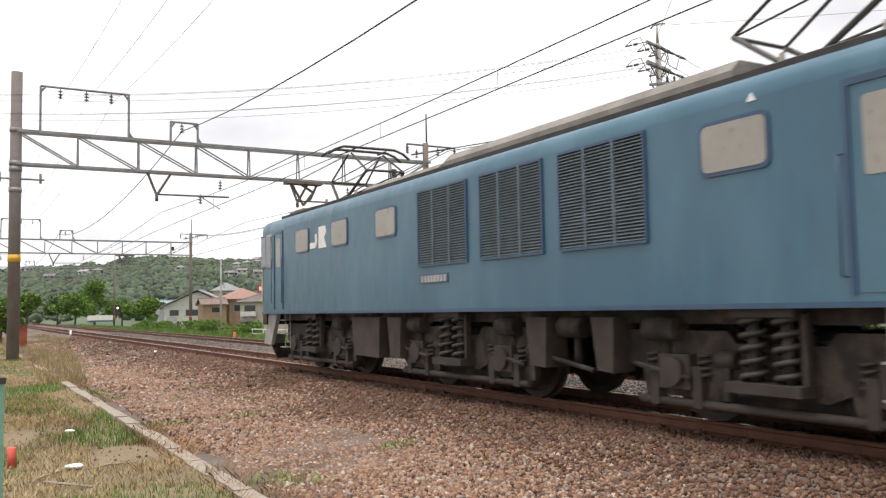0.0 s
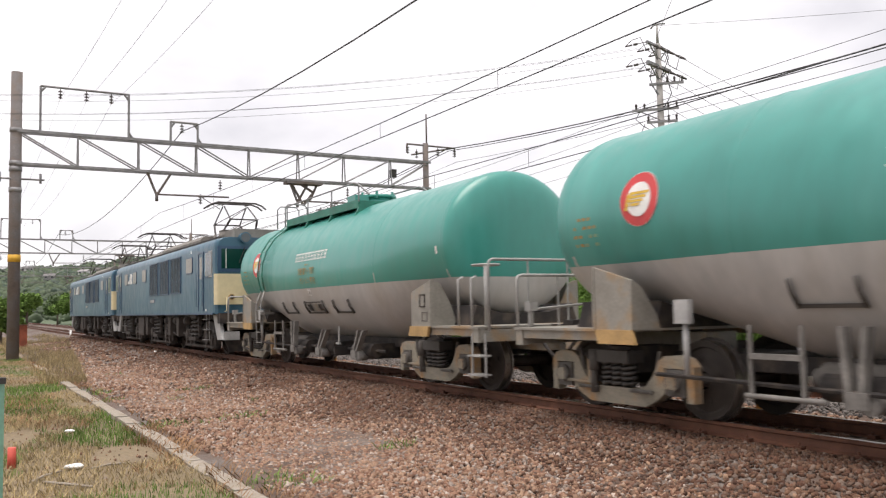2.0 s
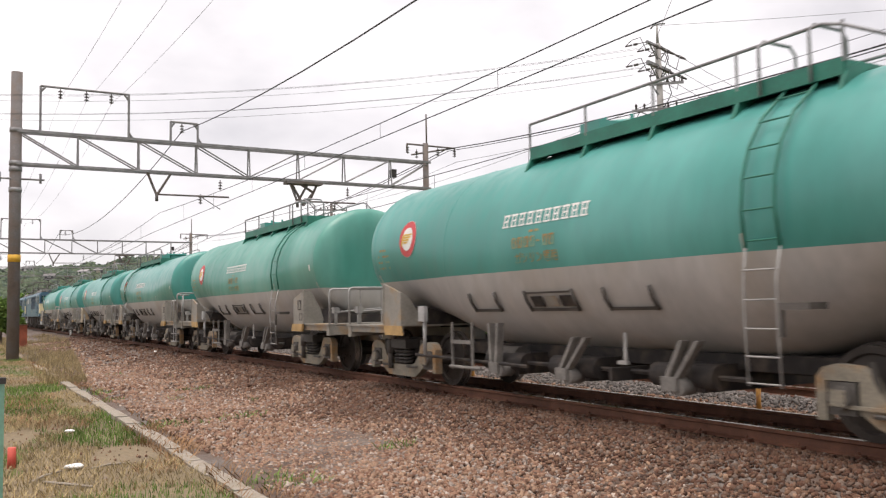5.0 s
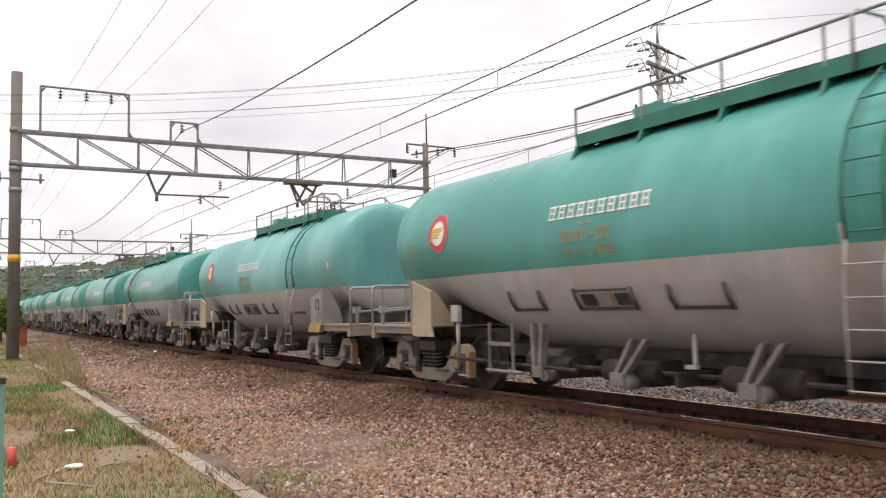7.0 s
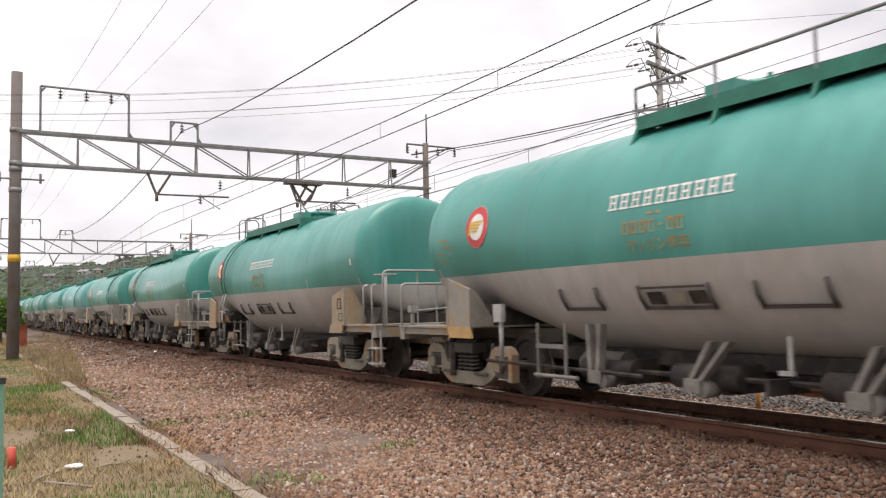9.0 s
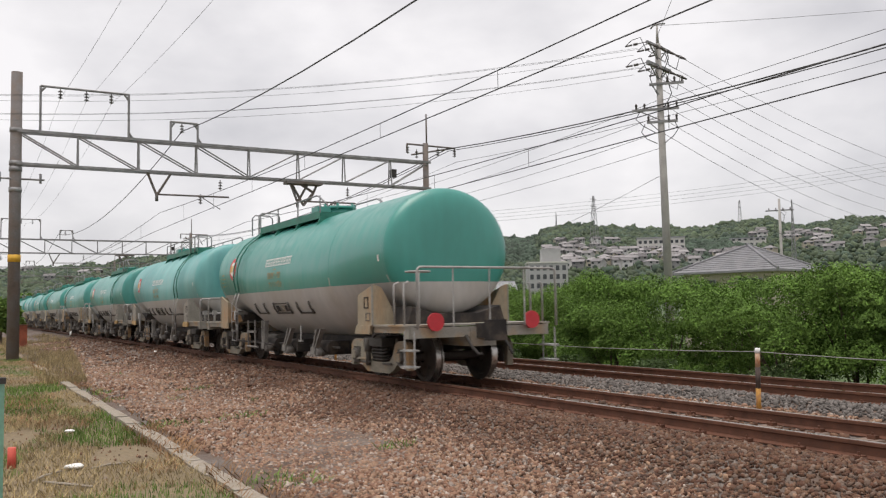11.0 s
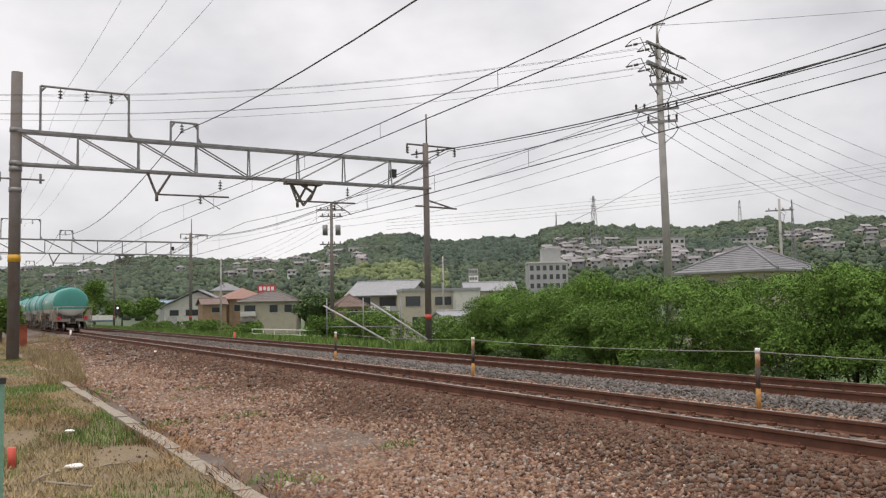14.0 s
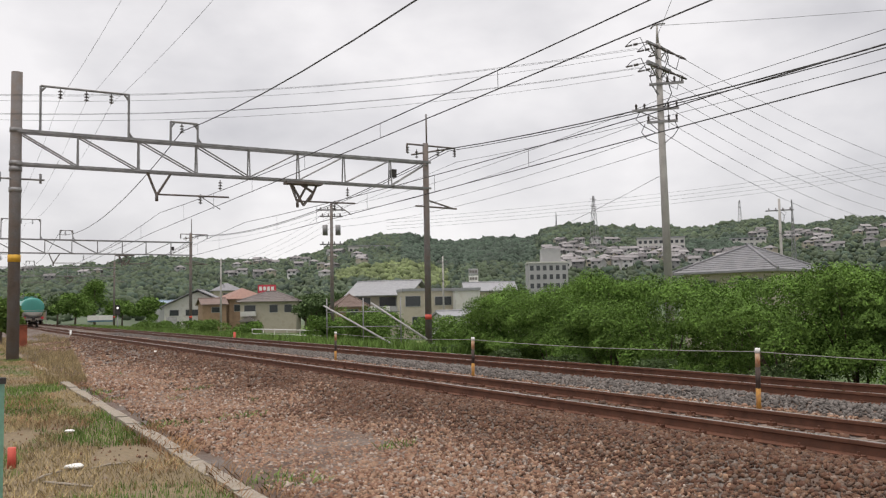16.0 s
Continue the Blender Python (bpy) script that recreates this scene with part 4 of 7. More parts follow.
def build_loco_bogie(w, y):
    bm = bmesh.new()
    box(bm, -1.0, 1.0, -0.3, 0.3, 0.62, 0.95)
    bogie = part("bogie", bm, M_UNDER, w, "soot-dark two-axle motor bogie", 0.02)
    bogie.location = (0, y, 0)
    for s in (-1, 1):
        bm = bmesh.new()
        prism(bm, [(-2.0, .60), (-2.0, .98), (-.6, .98), (-.5, .86), (.5, .86), (.6, .98), (2.0, .98), (2.0, .60), (1.62, .56), (1.55, .30), (.95, .30), (.88, .52), (.5, .36), (-.5, .36), (-.88, .52), (-.95, .30), (-1.55, .30), (-1.62, .56)], "x", s * 1.03 - 0.06, s * 1.03 + 0.06)
        part("side_frame", bm, M_UNDER, bogie, bevel=0.015)
        for k in (-0.19, 0.19):
            bm = bmesh.new()
            coil(bm, s * 1.2, k, 0.52, 1.15, 0.115, 0.03, 5)
            rod(bm, (s * 1.2, k, 0.5), (s * 1.2, k, 1.16), 0.06, 8)
            part("coil_spring", bm, M_SPRING, bogie)
        bm = bmesh.new()
        box(bm, s * 1.2 - 0.16, s * 1.2 + 0.16, -0.42, 0.42, 0.42, 0.52)
        box(bm, s * 1.2 - 0.14, s * 1.2 + 0.14, -0.36, 0.36, 1.12, 1.2)
        box(bm, s * 1.2 - 0.05, s * 1.2 + 0.03, -0.42, -0.36, 0.46, 1.15)
        part("spring_plate", bm, M_BOXBROWN, bogie, bevel=0.01)
        for a in (-1.25, 1.25):
            bm = bmesh.new()
            box(bm, s * 1.06 - 0.12, s * 1.06 + 0.12, a - 0.22, a + 0.22, 0.38, 0.74)
            rod(bm, (s * 1.16, a, 0.56), (s * 1.24, a, 0.56), 0.15, 16)
            part("axle_box", bm, M_BOXBROWN, bogie, bevel=0.03)
            for k in (-0.36, 0.36):
                bm = bmesh.new()
                coil(bm, s * 1.08, a + k, 0.5, 0.76, 0.07, 0.02, 4)
                part("axle_spring", bm, M_SPRING, bogie)
            bm = bmesh.new()
            rod(bm, (s * 1.1, a - 0.55, 0.7), (s * 1.1, a - 0.95 * (1 if a > 0 else -1) * 0.0 - 0.8, 0.7), 0.09, 10)
            box(bm, s * 1.1 - 0.05, s * 1.1 + 0.05, a - 0.7, a - 0.6, 0.3, 0.75)
            part("brake_rigging", bm, M_UNDER, bogie)
            bm = bmesh.new()
            prism(bm, [(a - 0.62, 0.95), (a - 0.5, 0.22), (a - 0.36, 0.16), (a - 0.28, 0.95)], "x", s * 0.98 - 0.1, s * 0.98 + 0.05)
            part("brake_block", bm, M_UNDER, bogie, bevel=0.01)
            bm = bmesh.new()
            prism(bm, [(a + 0.28, 0.95), (a + 0.36, 0.16), (a + 0.5, 0.22), (a + 0.62, 0.95)], "x", s * 0.98 - 0.1, s * 0.98 + 0.05)
            part("brake_block", bm, M_UNDER, bogie, bevel=0.01)
        bm = bmesh.new()
        rod(bm, (s * 1.12, -1.8, 0.24), (s * 1.12, 1.8, 0.24), 0.045, 8)
        for a in (-1.55, -0.95, 0.95, 1.55):
            box(bm, s * 1.12 - 0.05, s * 1.12 + 0.05, a - 0.06, a + 0.06, 0.2, 0.62)
        part("brake_pull_rod", bm, M_BOXBROWN, bogie)
        bm = bmesh.new()
        prism(bm, [(-0.86, 0.9), (-0.86, 0.3), (-0.6, 0.2), (0.6, 0.2), (0.86, 0.3), (0.86, 0.9)], "x", s * 0.86 - 0.05, s * 0.86 + 0.05)
        part("motor_case", bm, M_UNDER, bogie, bevel=0.02)
    for a in (-1.25, 1.25):
        build_wheelset(bogie, a, 0.56, 0.56, False)


def build_loco():
    w = thing("electric_locomotive", "faded blue electric locomotive with cream nose and raised pantographs", "locomotive", "locomotives at the head of the train")
    build_loco_body(w)
    for y in (-3.6, -9.3, -15.0):
        build_loco_bogie(w, y)
    bm = bmesh.new()
    box(bm, -1.1, 1.1, -17.3, -1.3, 1.05, 1.22)
    part("underframe", bm, M_UNDER, w)
    for s in (-1, 1):
        for y0, y1, z0 in ((-5.75, -6.95, 0.42), (-7.25, -7.75, 0.45), (-11.3, -11.75, 0.5), (-12.6, -13.0, 0.5)):
            bm = bmesh.new()
            prism(bm, [(y0, 1.12), (y1, 1.12), (y1 + 0.04, z0), (y0 - 0.1, z0 + 0.02)], "x", s * 1.12 - 0.2, s * 1.12 + 0.14)
            box(bm, s * 1.265 - 0.012, s * 1.265 + 0.012, y1 + 0.08, y0 - 0.12, 0.86, 0.885)
            box(bm, s * 1.265 - 0.012, s * 1.265 + 0.012, y1 + 0.08, y0 - 0.12, 0.62, 0.64)
            box(bm, s * 1.265 - 0.02, s * 1.265 + 0.02, (y0 + y1) / 2 - 0.03, (y0 + y1) / 2 + 0.03, 0.5, 1.08)
            part("equipment_box", bm, M_BOXBROWN, w, "dusty brown underfloor box", 0.015)
        for y in (-1.9, -16.3):
            bm = bmesh.new()
            for z in (0.45, 0.75, 1.05):
                box(bm, s * 1.22 - 0.1, s * 1.22 + 0.06, y - 0.16, y + 0.16, z, z + 0.02)
            for d in (-0.16, 0.16):
                rod(bm, (s * 1.2, y + d, 0.42), (s * 1.2, y + d, 1.2), 0.010, 6)
            part("cab_step", bm, M_HANDRAIL, w)
        for y in (-4.9, -8.1, -10.7, -12.1, -13.6):
            bm = bmesh.new()
            rod(bm, (s * 1.15, y - 0.22, 1.0), (s * 1.15, y + 0.22, 1.0), 0.13, 14)
            rod(bm, (s * 1.1, y, 0.55), (s * 1.1, y, 1.0), 0.05, 8)
            rod(bm, (s * 1.2, y - 0.4, 0.5), (s * 1.2, y + 0.4, 0.62), 0.03, 6)
            part("sand_pipe", bm, M_UNDER, w)
    return w


TRAIN = []
# which wagons carry older paint and rustier saddles
PAINTS = {1: M_GREENW, 4: M_GREENO, 6: M_GREENW, 7: M_GREENC, 10: M_GREENW, 12: M_GREENC}
SADDLES = {2: M_SADDLEC, 6: M_SADDLEC, 7: M_SADDLEC, 8: M_SADDLEC, 9: M_SADDLEC, 10: M_SADDLER, 13: M_SADDLER}


def weather(w, paint, saddle):
    """Gives one wagon its own state of paint."""
    for ob in [w] + list(w.children_recursive):
        kind = ob.name.split(".")[0]
        if paint and kind in ("tank", "weld_seam"):
            ob.material_slots[0].link = "OBJECT"
            ob.material_slots[0].material = paint
        if saddle and kind in ("saddle_plate", "saddle_foot") and (saddle is M_SADDLER or ob.data.vertices[0].co.y > -6):
            ob.material_slots[0].link = "OBJECT"
            ob.material_slots[0].material = saddle


def build_train():
    loco = build_loco()
    TRAIN.append((loco, FIRST + LOCO))
    TRAIN.append((copy_thing(loco, pose(0, 0, 0)), FIRST + 2 * LOCO - 0.1))
    kinds = {}
    for k in range(14):
        a = k in (0, 3, 6, 9, 10, 13)
        if a not in kinds:
            kinds[a] = w = build_wagon(a)
        else:
            w = copy_thing(kinds[a], pose(0, 0, 0))
        TRAIN.append((w, FIRST - WAGON * k))
        weather(w, PAINTS.get(k), SADDLES.get(k))
    cu = bpy.data.curves.new("class_lettering", "FONT")
    cu.body, cu.size, cu.extrude, cu.resolution_u = "32", 0.2, 0.001, 2
    tmp = bpy.data.objects.new("class_lettering", cu)
    me = bpy.data.meshes.new_from_object(tmp)
    bpy.data.objects.remove(tmp)
    for v in me.vertices:
        v.co = skin(-6.22 - v.co.x, 1.57 + v.co.y, 0.006 + v.co.z)
    me.materials.append(M_WHITE)
    new("class_lettering", me).parent = TRAIN[2][0]
    last = TRAIN[-1][0]
    for x in (-0.95, 0.95):
        bm = bmesh.new()
        rod(bm, (x, -13.20, 1.04), (x, -13.24, 1.04), 0.15, 24)
        rod(bm, (x, -13.13, 0.9), (x, -13.22, 1.04), 0.03, 6)
        part("tail_disc", bm, M_DISC, last, "red round tail disc")
    tagged(last, "green and grey oil tank wagon with red tail discs")


build_train()


def wheels_of(ob):
    return [o for o in ob.children_recursive if o.name.startswith("wheelset")]


def motions():
    """The train rolls along the near track and its wheelsets turn."""
    turning = {}
    for w, off in TRAIN:
        walk(w, [(i / 2, pose(TRACK, off + run(i / 2), 0)) for i in range(33)])
        for ws in wheels_of(w):
            y, r = ws.location.y, ws.location.z
            key = (round(y, 2), round(r, 2))
            if key not in turning:
                walk(ws, [(i / 30, pose(0, y, r, -math.degrees(run(i / 30) / r))) for i in range(481)])
                turning[key] = ws.animation_data
            else:
                ws.rotation_mode = "QUATERNION"
                keys = ws.animation_data_create()
                keys.action = turning[key].action
                keys.action_slot = turning[key].action_slot
# ---- ground: one sheet with the raised track beds ----
def bump_noise(x, y, s, k=0.0):
    return noise.noise(Vector((x * s, y * s, k)))


CROSS = [(-1500, -0.5), (-2, -0.5), (2.2, -0.5), (2.6, -0.52), (4.6, -0.46), (5.7, -0.36), (6.25, -0.19), (6.5, -0.16), (8.8, -0.16), (9.2, -0.26), (9.6, -0.30), (10.1, -0.2), (10.35, -0.16), (12.4, -0.16), (12.8, -0.25), (13.6, -0.62), (16, -0.66), (20, -0.9), (30, -2.1), (60, -2.6), (1500, -2.6)]


def ground_z(x):
    for (a, p), (b, q) in zip(CROSS, CROSS[1:]):
        if a <= x <= b:
            return p + (q - p) * (x - a) / (b - a)
    return -0.6


def stone_material(name="mixed_ballast_stone", k0=(1.0, 1.0, 1.0)):
    m = mat(name, (0.3, 0.2, 0.14), 0.9, vary=0.25, scale=9, fine=70, bump=0.3)
    nt = m.node_tree
    g = nt.nodes.new("ShaderNodeNewGeometry")
    r = nt.nodes.new("ShaderNodeValToRGB")
    e = r.color_ramp.elements
    e[0].position, e[0].color = 0.0, (0.13 * k0[0], 0.075 * k0[1], 0.05 * k0[2], 1)
    e[1].position, e[1].color = 1.0, (0.50 * k0[0], 0.43 * k0[1], 0.36 * k0[2], 1)
    for p, c in ((0.25, (0.25, 0.135, 0.085)), (0.5, (0.30, 0.19, 0.125)), (0.7, (0.36, 0.24, 0.155)), (0.85, (0.24, 0.20, 0.17))):
        stop = e.new(p)
        stop.color = (*[v * k for v, k in zip(c, k0)], 1)
    nt.links.new(g.outputs["Random Per Island"], r.inputs[0])
    mul = [n for n in nt.nodes if n.type == "MIX" and n.blend_type == "MULTIPLY"][0]
    nt.links.new(r.outputs[0], mul.inputs["A"])
    return m


def grey_stone_material():
    m = mat("grey_ballast_stone", (0.135, 0.12, 0.108), 0.9, vary=0.25, scale=9, fine=70, bump=0.3, island=0.45)
    return m


# M_STONE3: brown brake-dust stone, with the shoulder's shade put into its colour
M_STONE, M_STONE2, M_STONE3 = stone_material("mixed_ballast_stone", (0.87, 0.84, 0.83)), grey_stone_material(), stone_material("dust_and_shade_stone", (0.42, 0.35, 0.315))


def build_ground():
    xs = [-1500, -600, -250, -120, -60, -30, -15, -8, -5, -3.5] + [-3 + 0.25 * i for i in range(72)] + [15.5, 16.5, 18, 20, 23, 27, 32, 40, 55, 75, 100, 150, 250, 500, 1000, 1500]
    ys = [-400, -100, -40, -15] + [-5 + 0.5 * i for i in range(100)] + [46 + 2 * i for i in range(40)] + [130, 150, 180, 220, 280, 400, 700, 1200, 2500]
    vs = []
    for y in ys:
        for x in xs:
            z = ground_z(x)
            if -30 < x < 40 and -10 < y < 130:
                z += 0.03 * bump_noise(x, y, 0.9) + (0.05 * bump_noise(x, y, 0.25, 3) if x < 5 or x > 13.5 else 0)
            vs.append((x, y, z))
    n = len(xs)
    fs, idx = [], []
    for j in range(len(ys) - 1):
        for i in range(n - 1):
            fs.append((j * n + i, j * n + i + 1, (j + 1) * n + i + 1, (j + 1) * n + i))
            c = (xs[i] + xs[i + 1]) / 2
            idx.append(1 if 2.4 < c < 13.7 else (0 if c < 20 and ys[j] < 140 else 2))
    me = bpy.data.meshes.new("ground")
    me.from_pydata(vs, [], fs)
    for m in (M_EARTH, M_BALLAST, M_FIELD):
        me.materials.append(m)
    me.polygons.foreach_set("material_index", idx)
    me.polygons.foreach_set("use_smooth", [True] * len(fs))
    tagged(new("ground", me), "dry earth and grass beside rust-stained track ballast", "ground", kind="structure")


build_ground()

def ico_template():
    bm = bmesh.new()
    bmesh.ops.create_icosphere(bm, subdivisions=1, radius=1.0)
    v = np.array([tuple(q.co) for q in bm.verts])
    f = np.array([[q.index for q in p.verts] for p in bm.faces])
    bm.free()
    return v, f


def scatter(name, spots, size, material, label, category, flat=0.7, rng=None):
    """Many small uneven stones or crowns in one mesh. spots: rows of x, y, z; size: one radius a row."""
    v, f = ico_template()
    n = len(spots)
    rot = rng.normal(size=(n, 3, 3))
    rot, _ = np.linalg.qr(rot)
    scale = rng.uniform(0.5, 1.3, (n, 1, 3)) * np.array([1, 1, flat])
    rough = rng.uniform(0.68, 1.28, (n, len(v), 1))
    pts = (v[None] * rough * scale) @ rot * np.asarray(size)[:, None, None] + np.asarray(spots)[:, None, :]
    faces = f[None] + (np.arange(n) * len(v))[:, None, None]
    me = bpy.data.meshes.new(name)
    me.vertices.add(n * len(v))
    me.vertices.foreach_set("co", pts.reshape(-1).astype(np.float32))
    k = n * len(f)
    me.loops.add(k * 3)
    me.loops.foreach_set("vertex_index", faces.reshape(-1).astype(np.int32))
    me.polygons.add(k)
    me.polygons.foreach_set("loop_start", np.arange(k, dtype=np.int32) * 3)
    me.materials.append(material)
    me.update(calc_edges=True)
    me.validate()
    return tagged(new(name, me), label, category, kind="stuff")


def build_ballast():
    rng = np.random.default_rng(5)
    rows, size, dark, dsize = [], [], [], []
    zone = [(2.75, 6.95, 3.6, 11, 900, 0.028), (2.75, 6.95, 11, 18, 560, 0.032), (2.75, 6.95, 18, 30, 210, 0.042), (3.4, 6.9, 30, 60, 30, 0.06), (7.25, 8.05, 3.5, 30, 90, 0.04), (8.3, 9.9, 3.5, 30, 330, 0.036), (8.3, 9.9, 30, 60, 60, 0.05)]
    for x0, x1, y0, y1, d, r in zone:
        n = int((x1 - x0) * (y1 - y0) * d)
        x, y = rng.uniform(x0, x1, n), rng.uniform(y0, y1, n)
        # thinner and more scattered towards the kerb
        keep = rng.uniform(0, 1, n) < np.clip((x - 2.5) / 1.5 + 0.35 + 0.5 * np.array([bump_noise(a, b, 0.7, 9) for a, b in zip(x, y)]), 0.1, 1.0)
        x, y = x[keep], y[keep]
        for a, b in zip(x, y):
            # stones towards the rails take the colour darkened for dust and slope shade
            dusty = a < 8.2 and a + 0.9 * bump_noise(a, b, 0.35, 21) + rng.uniform(-1.0, 1.0) > 5.2
            (dark if dusty else rows).append((a, b, ground_z(a) + 0.008 + 0.03 * bump_noise(a, b, 0.9)))
            (dsize if dusty else size).append(r * rng.uniform(0.55, 1.35))
    scatter("red_brown_ballast", rows, size, M_STONE, "red-brown crushed stone ballast with rust dust", "gravel", rng=rng)
    scatter("brake_dust_ballast", dark, dsize, M_STONE3, "dark brown ballast beside the rails, brake dust and slope shade in its colour", "gravel", rng=rng)
    rows, size = [], []
    for x0, x1, y0, y1, d, r in [(9.9, 10.75, 6, 34, 330, 0.036), (11.95, 13.7, 6, 34, 260, 0.036), (11.0, 11.7, 6, 30, 60, 0.036), (9.9, 13.6, 34, 70, 50, 0.05)]:
        n = int((x1 - x0) * (y1 - y0) * d)
        x, y = rng.uniform(x0, x1, n), rng.uniform(y0, y1, n)
        rows += [(a, b, ground_z(a) + 0.01) for a, b in zip(x, y)]
        size += list(r * rng.uniform(0.6, 1.3, n))
    scatter("grey_ballast", rows, size, M_STONE2, "pale grey crushed stone ballast", "gravel", rng=rng)


build_ballast()

# ---- the two tracks ----
RAIL = [(-0.0635, -0.153), (0.0635, -0.153), (0.0635, -0.143), (0.012, -0.125), (0.008, -0.05), (0.032, -0.036), (0.032, -0.006), (0.026, 0.0), (-0.026, 0.0), (-0.032, -0.006), (-0.032, -0.036), (-0.008, -0.05), (-0.012, -0.125), (-0.0635, -0.143)]


def build_tracks():
    bm = bmesh.new()
    box(bm, -1.0, 1.0, -0.12, 0.12, -0.32, -0.155)
    for s in (-1, 1):
        for o in (-0.1, 0.1):
            box(bm, s * 0.566 + o - 0.035, s * 0.566 + o + 0.035, -0.045, 0.045, -0.155, -0.115, 1)
            rod(bm, (s * 0.566 + o * 1.1, 0, -0.12), (s * 0.566 + o * 1.1, 0, -0.085), 0.014, 6, mi=1)
    sleeper = mesh_of(bm, "sleeper", [M_SLEEPER, M_RAIL], 0.0)
    for name, c in (("near", TRACK), ("far", TRACK2)):
        base = thing("railway_track", f"{name} rusty railway track on ballast", "railway track", "railway tracks")
        for s in (-0.566, 0.566):
            bm = bmesh.new()
            fs = prism(bm, [(c + s + a, b) for a, b in RAIL], "y", -40, 600)
            for i in (7,):
                fs[i].material_index = 1
            part("rail", bm, [M_RAIL, M_HEAD], base, "rusty rail with a worn bright head")
        for i in range(150):
            ob = new("sleeper", sleeper)
            ob.parent = base
            ob.location = (c, -2 + i * 0.62, 0)


build_tracks()


def build_kerb():
    k = thing("concrete_kerb", "low weathered concrete trough lid line beside dry grass", "kerb")
    for i in range(30):
        bm = bmesh.new()
        w = 0.095 + 0.01 * math.sin(i * 2.3)
        box(bm, -w, w, 0.008, 0.985, -0.12, 0.045 + 0.008 * math.sin(i * 1.7))
        ob = part("kerb_block", bm, M_CONC, k, bevel=0.012)
        ob.location = (2.42 + 0.012 * math.sin(i * 3.1), 3.2 + i * 1.0, -0.5)
        ob.rotation_euler = (0.006 * math.sin(i), 0.01 * math.sin(i * 1.3), 0.008 * math.sin(i * 2.1))


build_kerb()


# ---- overhead line gantries ----
M_INSUL = mat("brown_insulator", (0.07, 0.06, 0.055), 0.35, vary=0.2, bump=0)
M_YBAND = mat("yellow_marker_band", (0.62, 0.35, 0.03), 0.6, vary=0.15, bump=0)
M_RBAND = mat("red_marker_band", (0.55, 0.08, 0.05), 0.6, vary=0.15, bump=0)


def insulator(bm, x, y, z, n=3):
    rod(bm, (x, y, z), (x, y, z - 0.12 * n - 0.1), 0.02, 6)
    for i in range(n):
        rod(bm, (x, y, z - 0.1 - i * 0.13), (x, y, z - 0.15 - i * 0.13), 0.05, 10, 0.1)


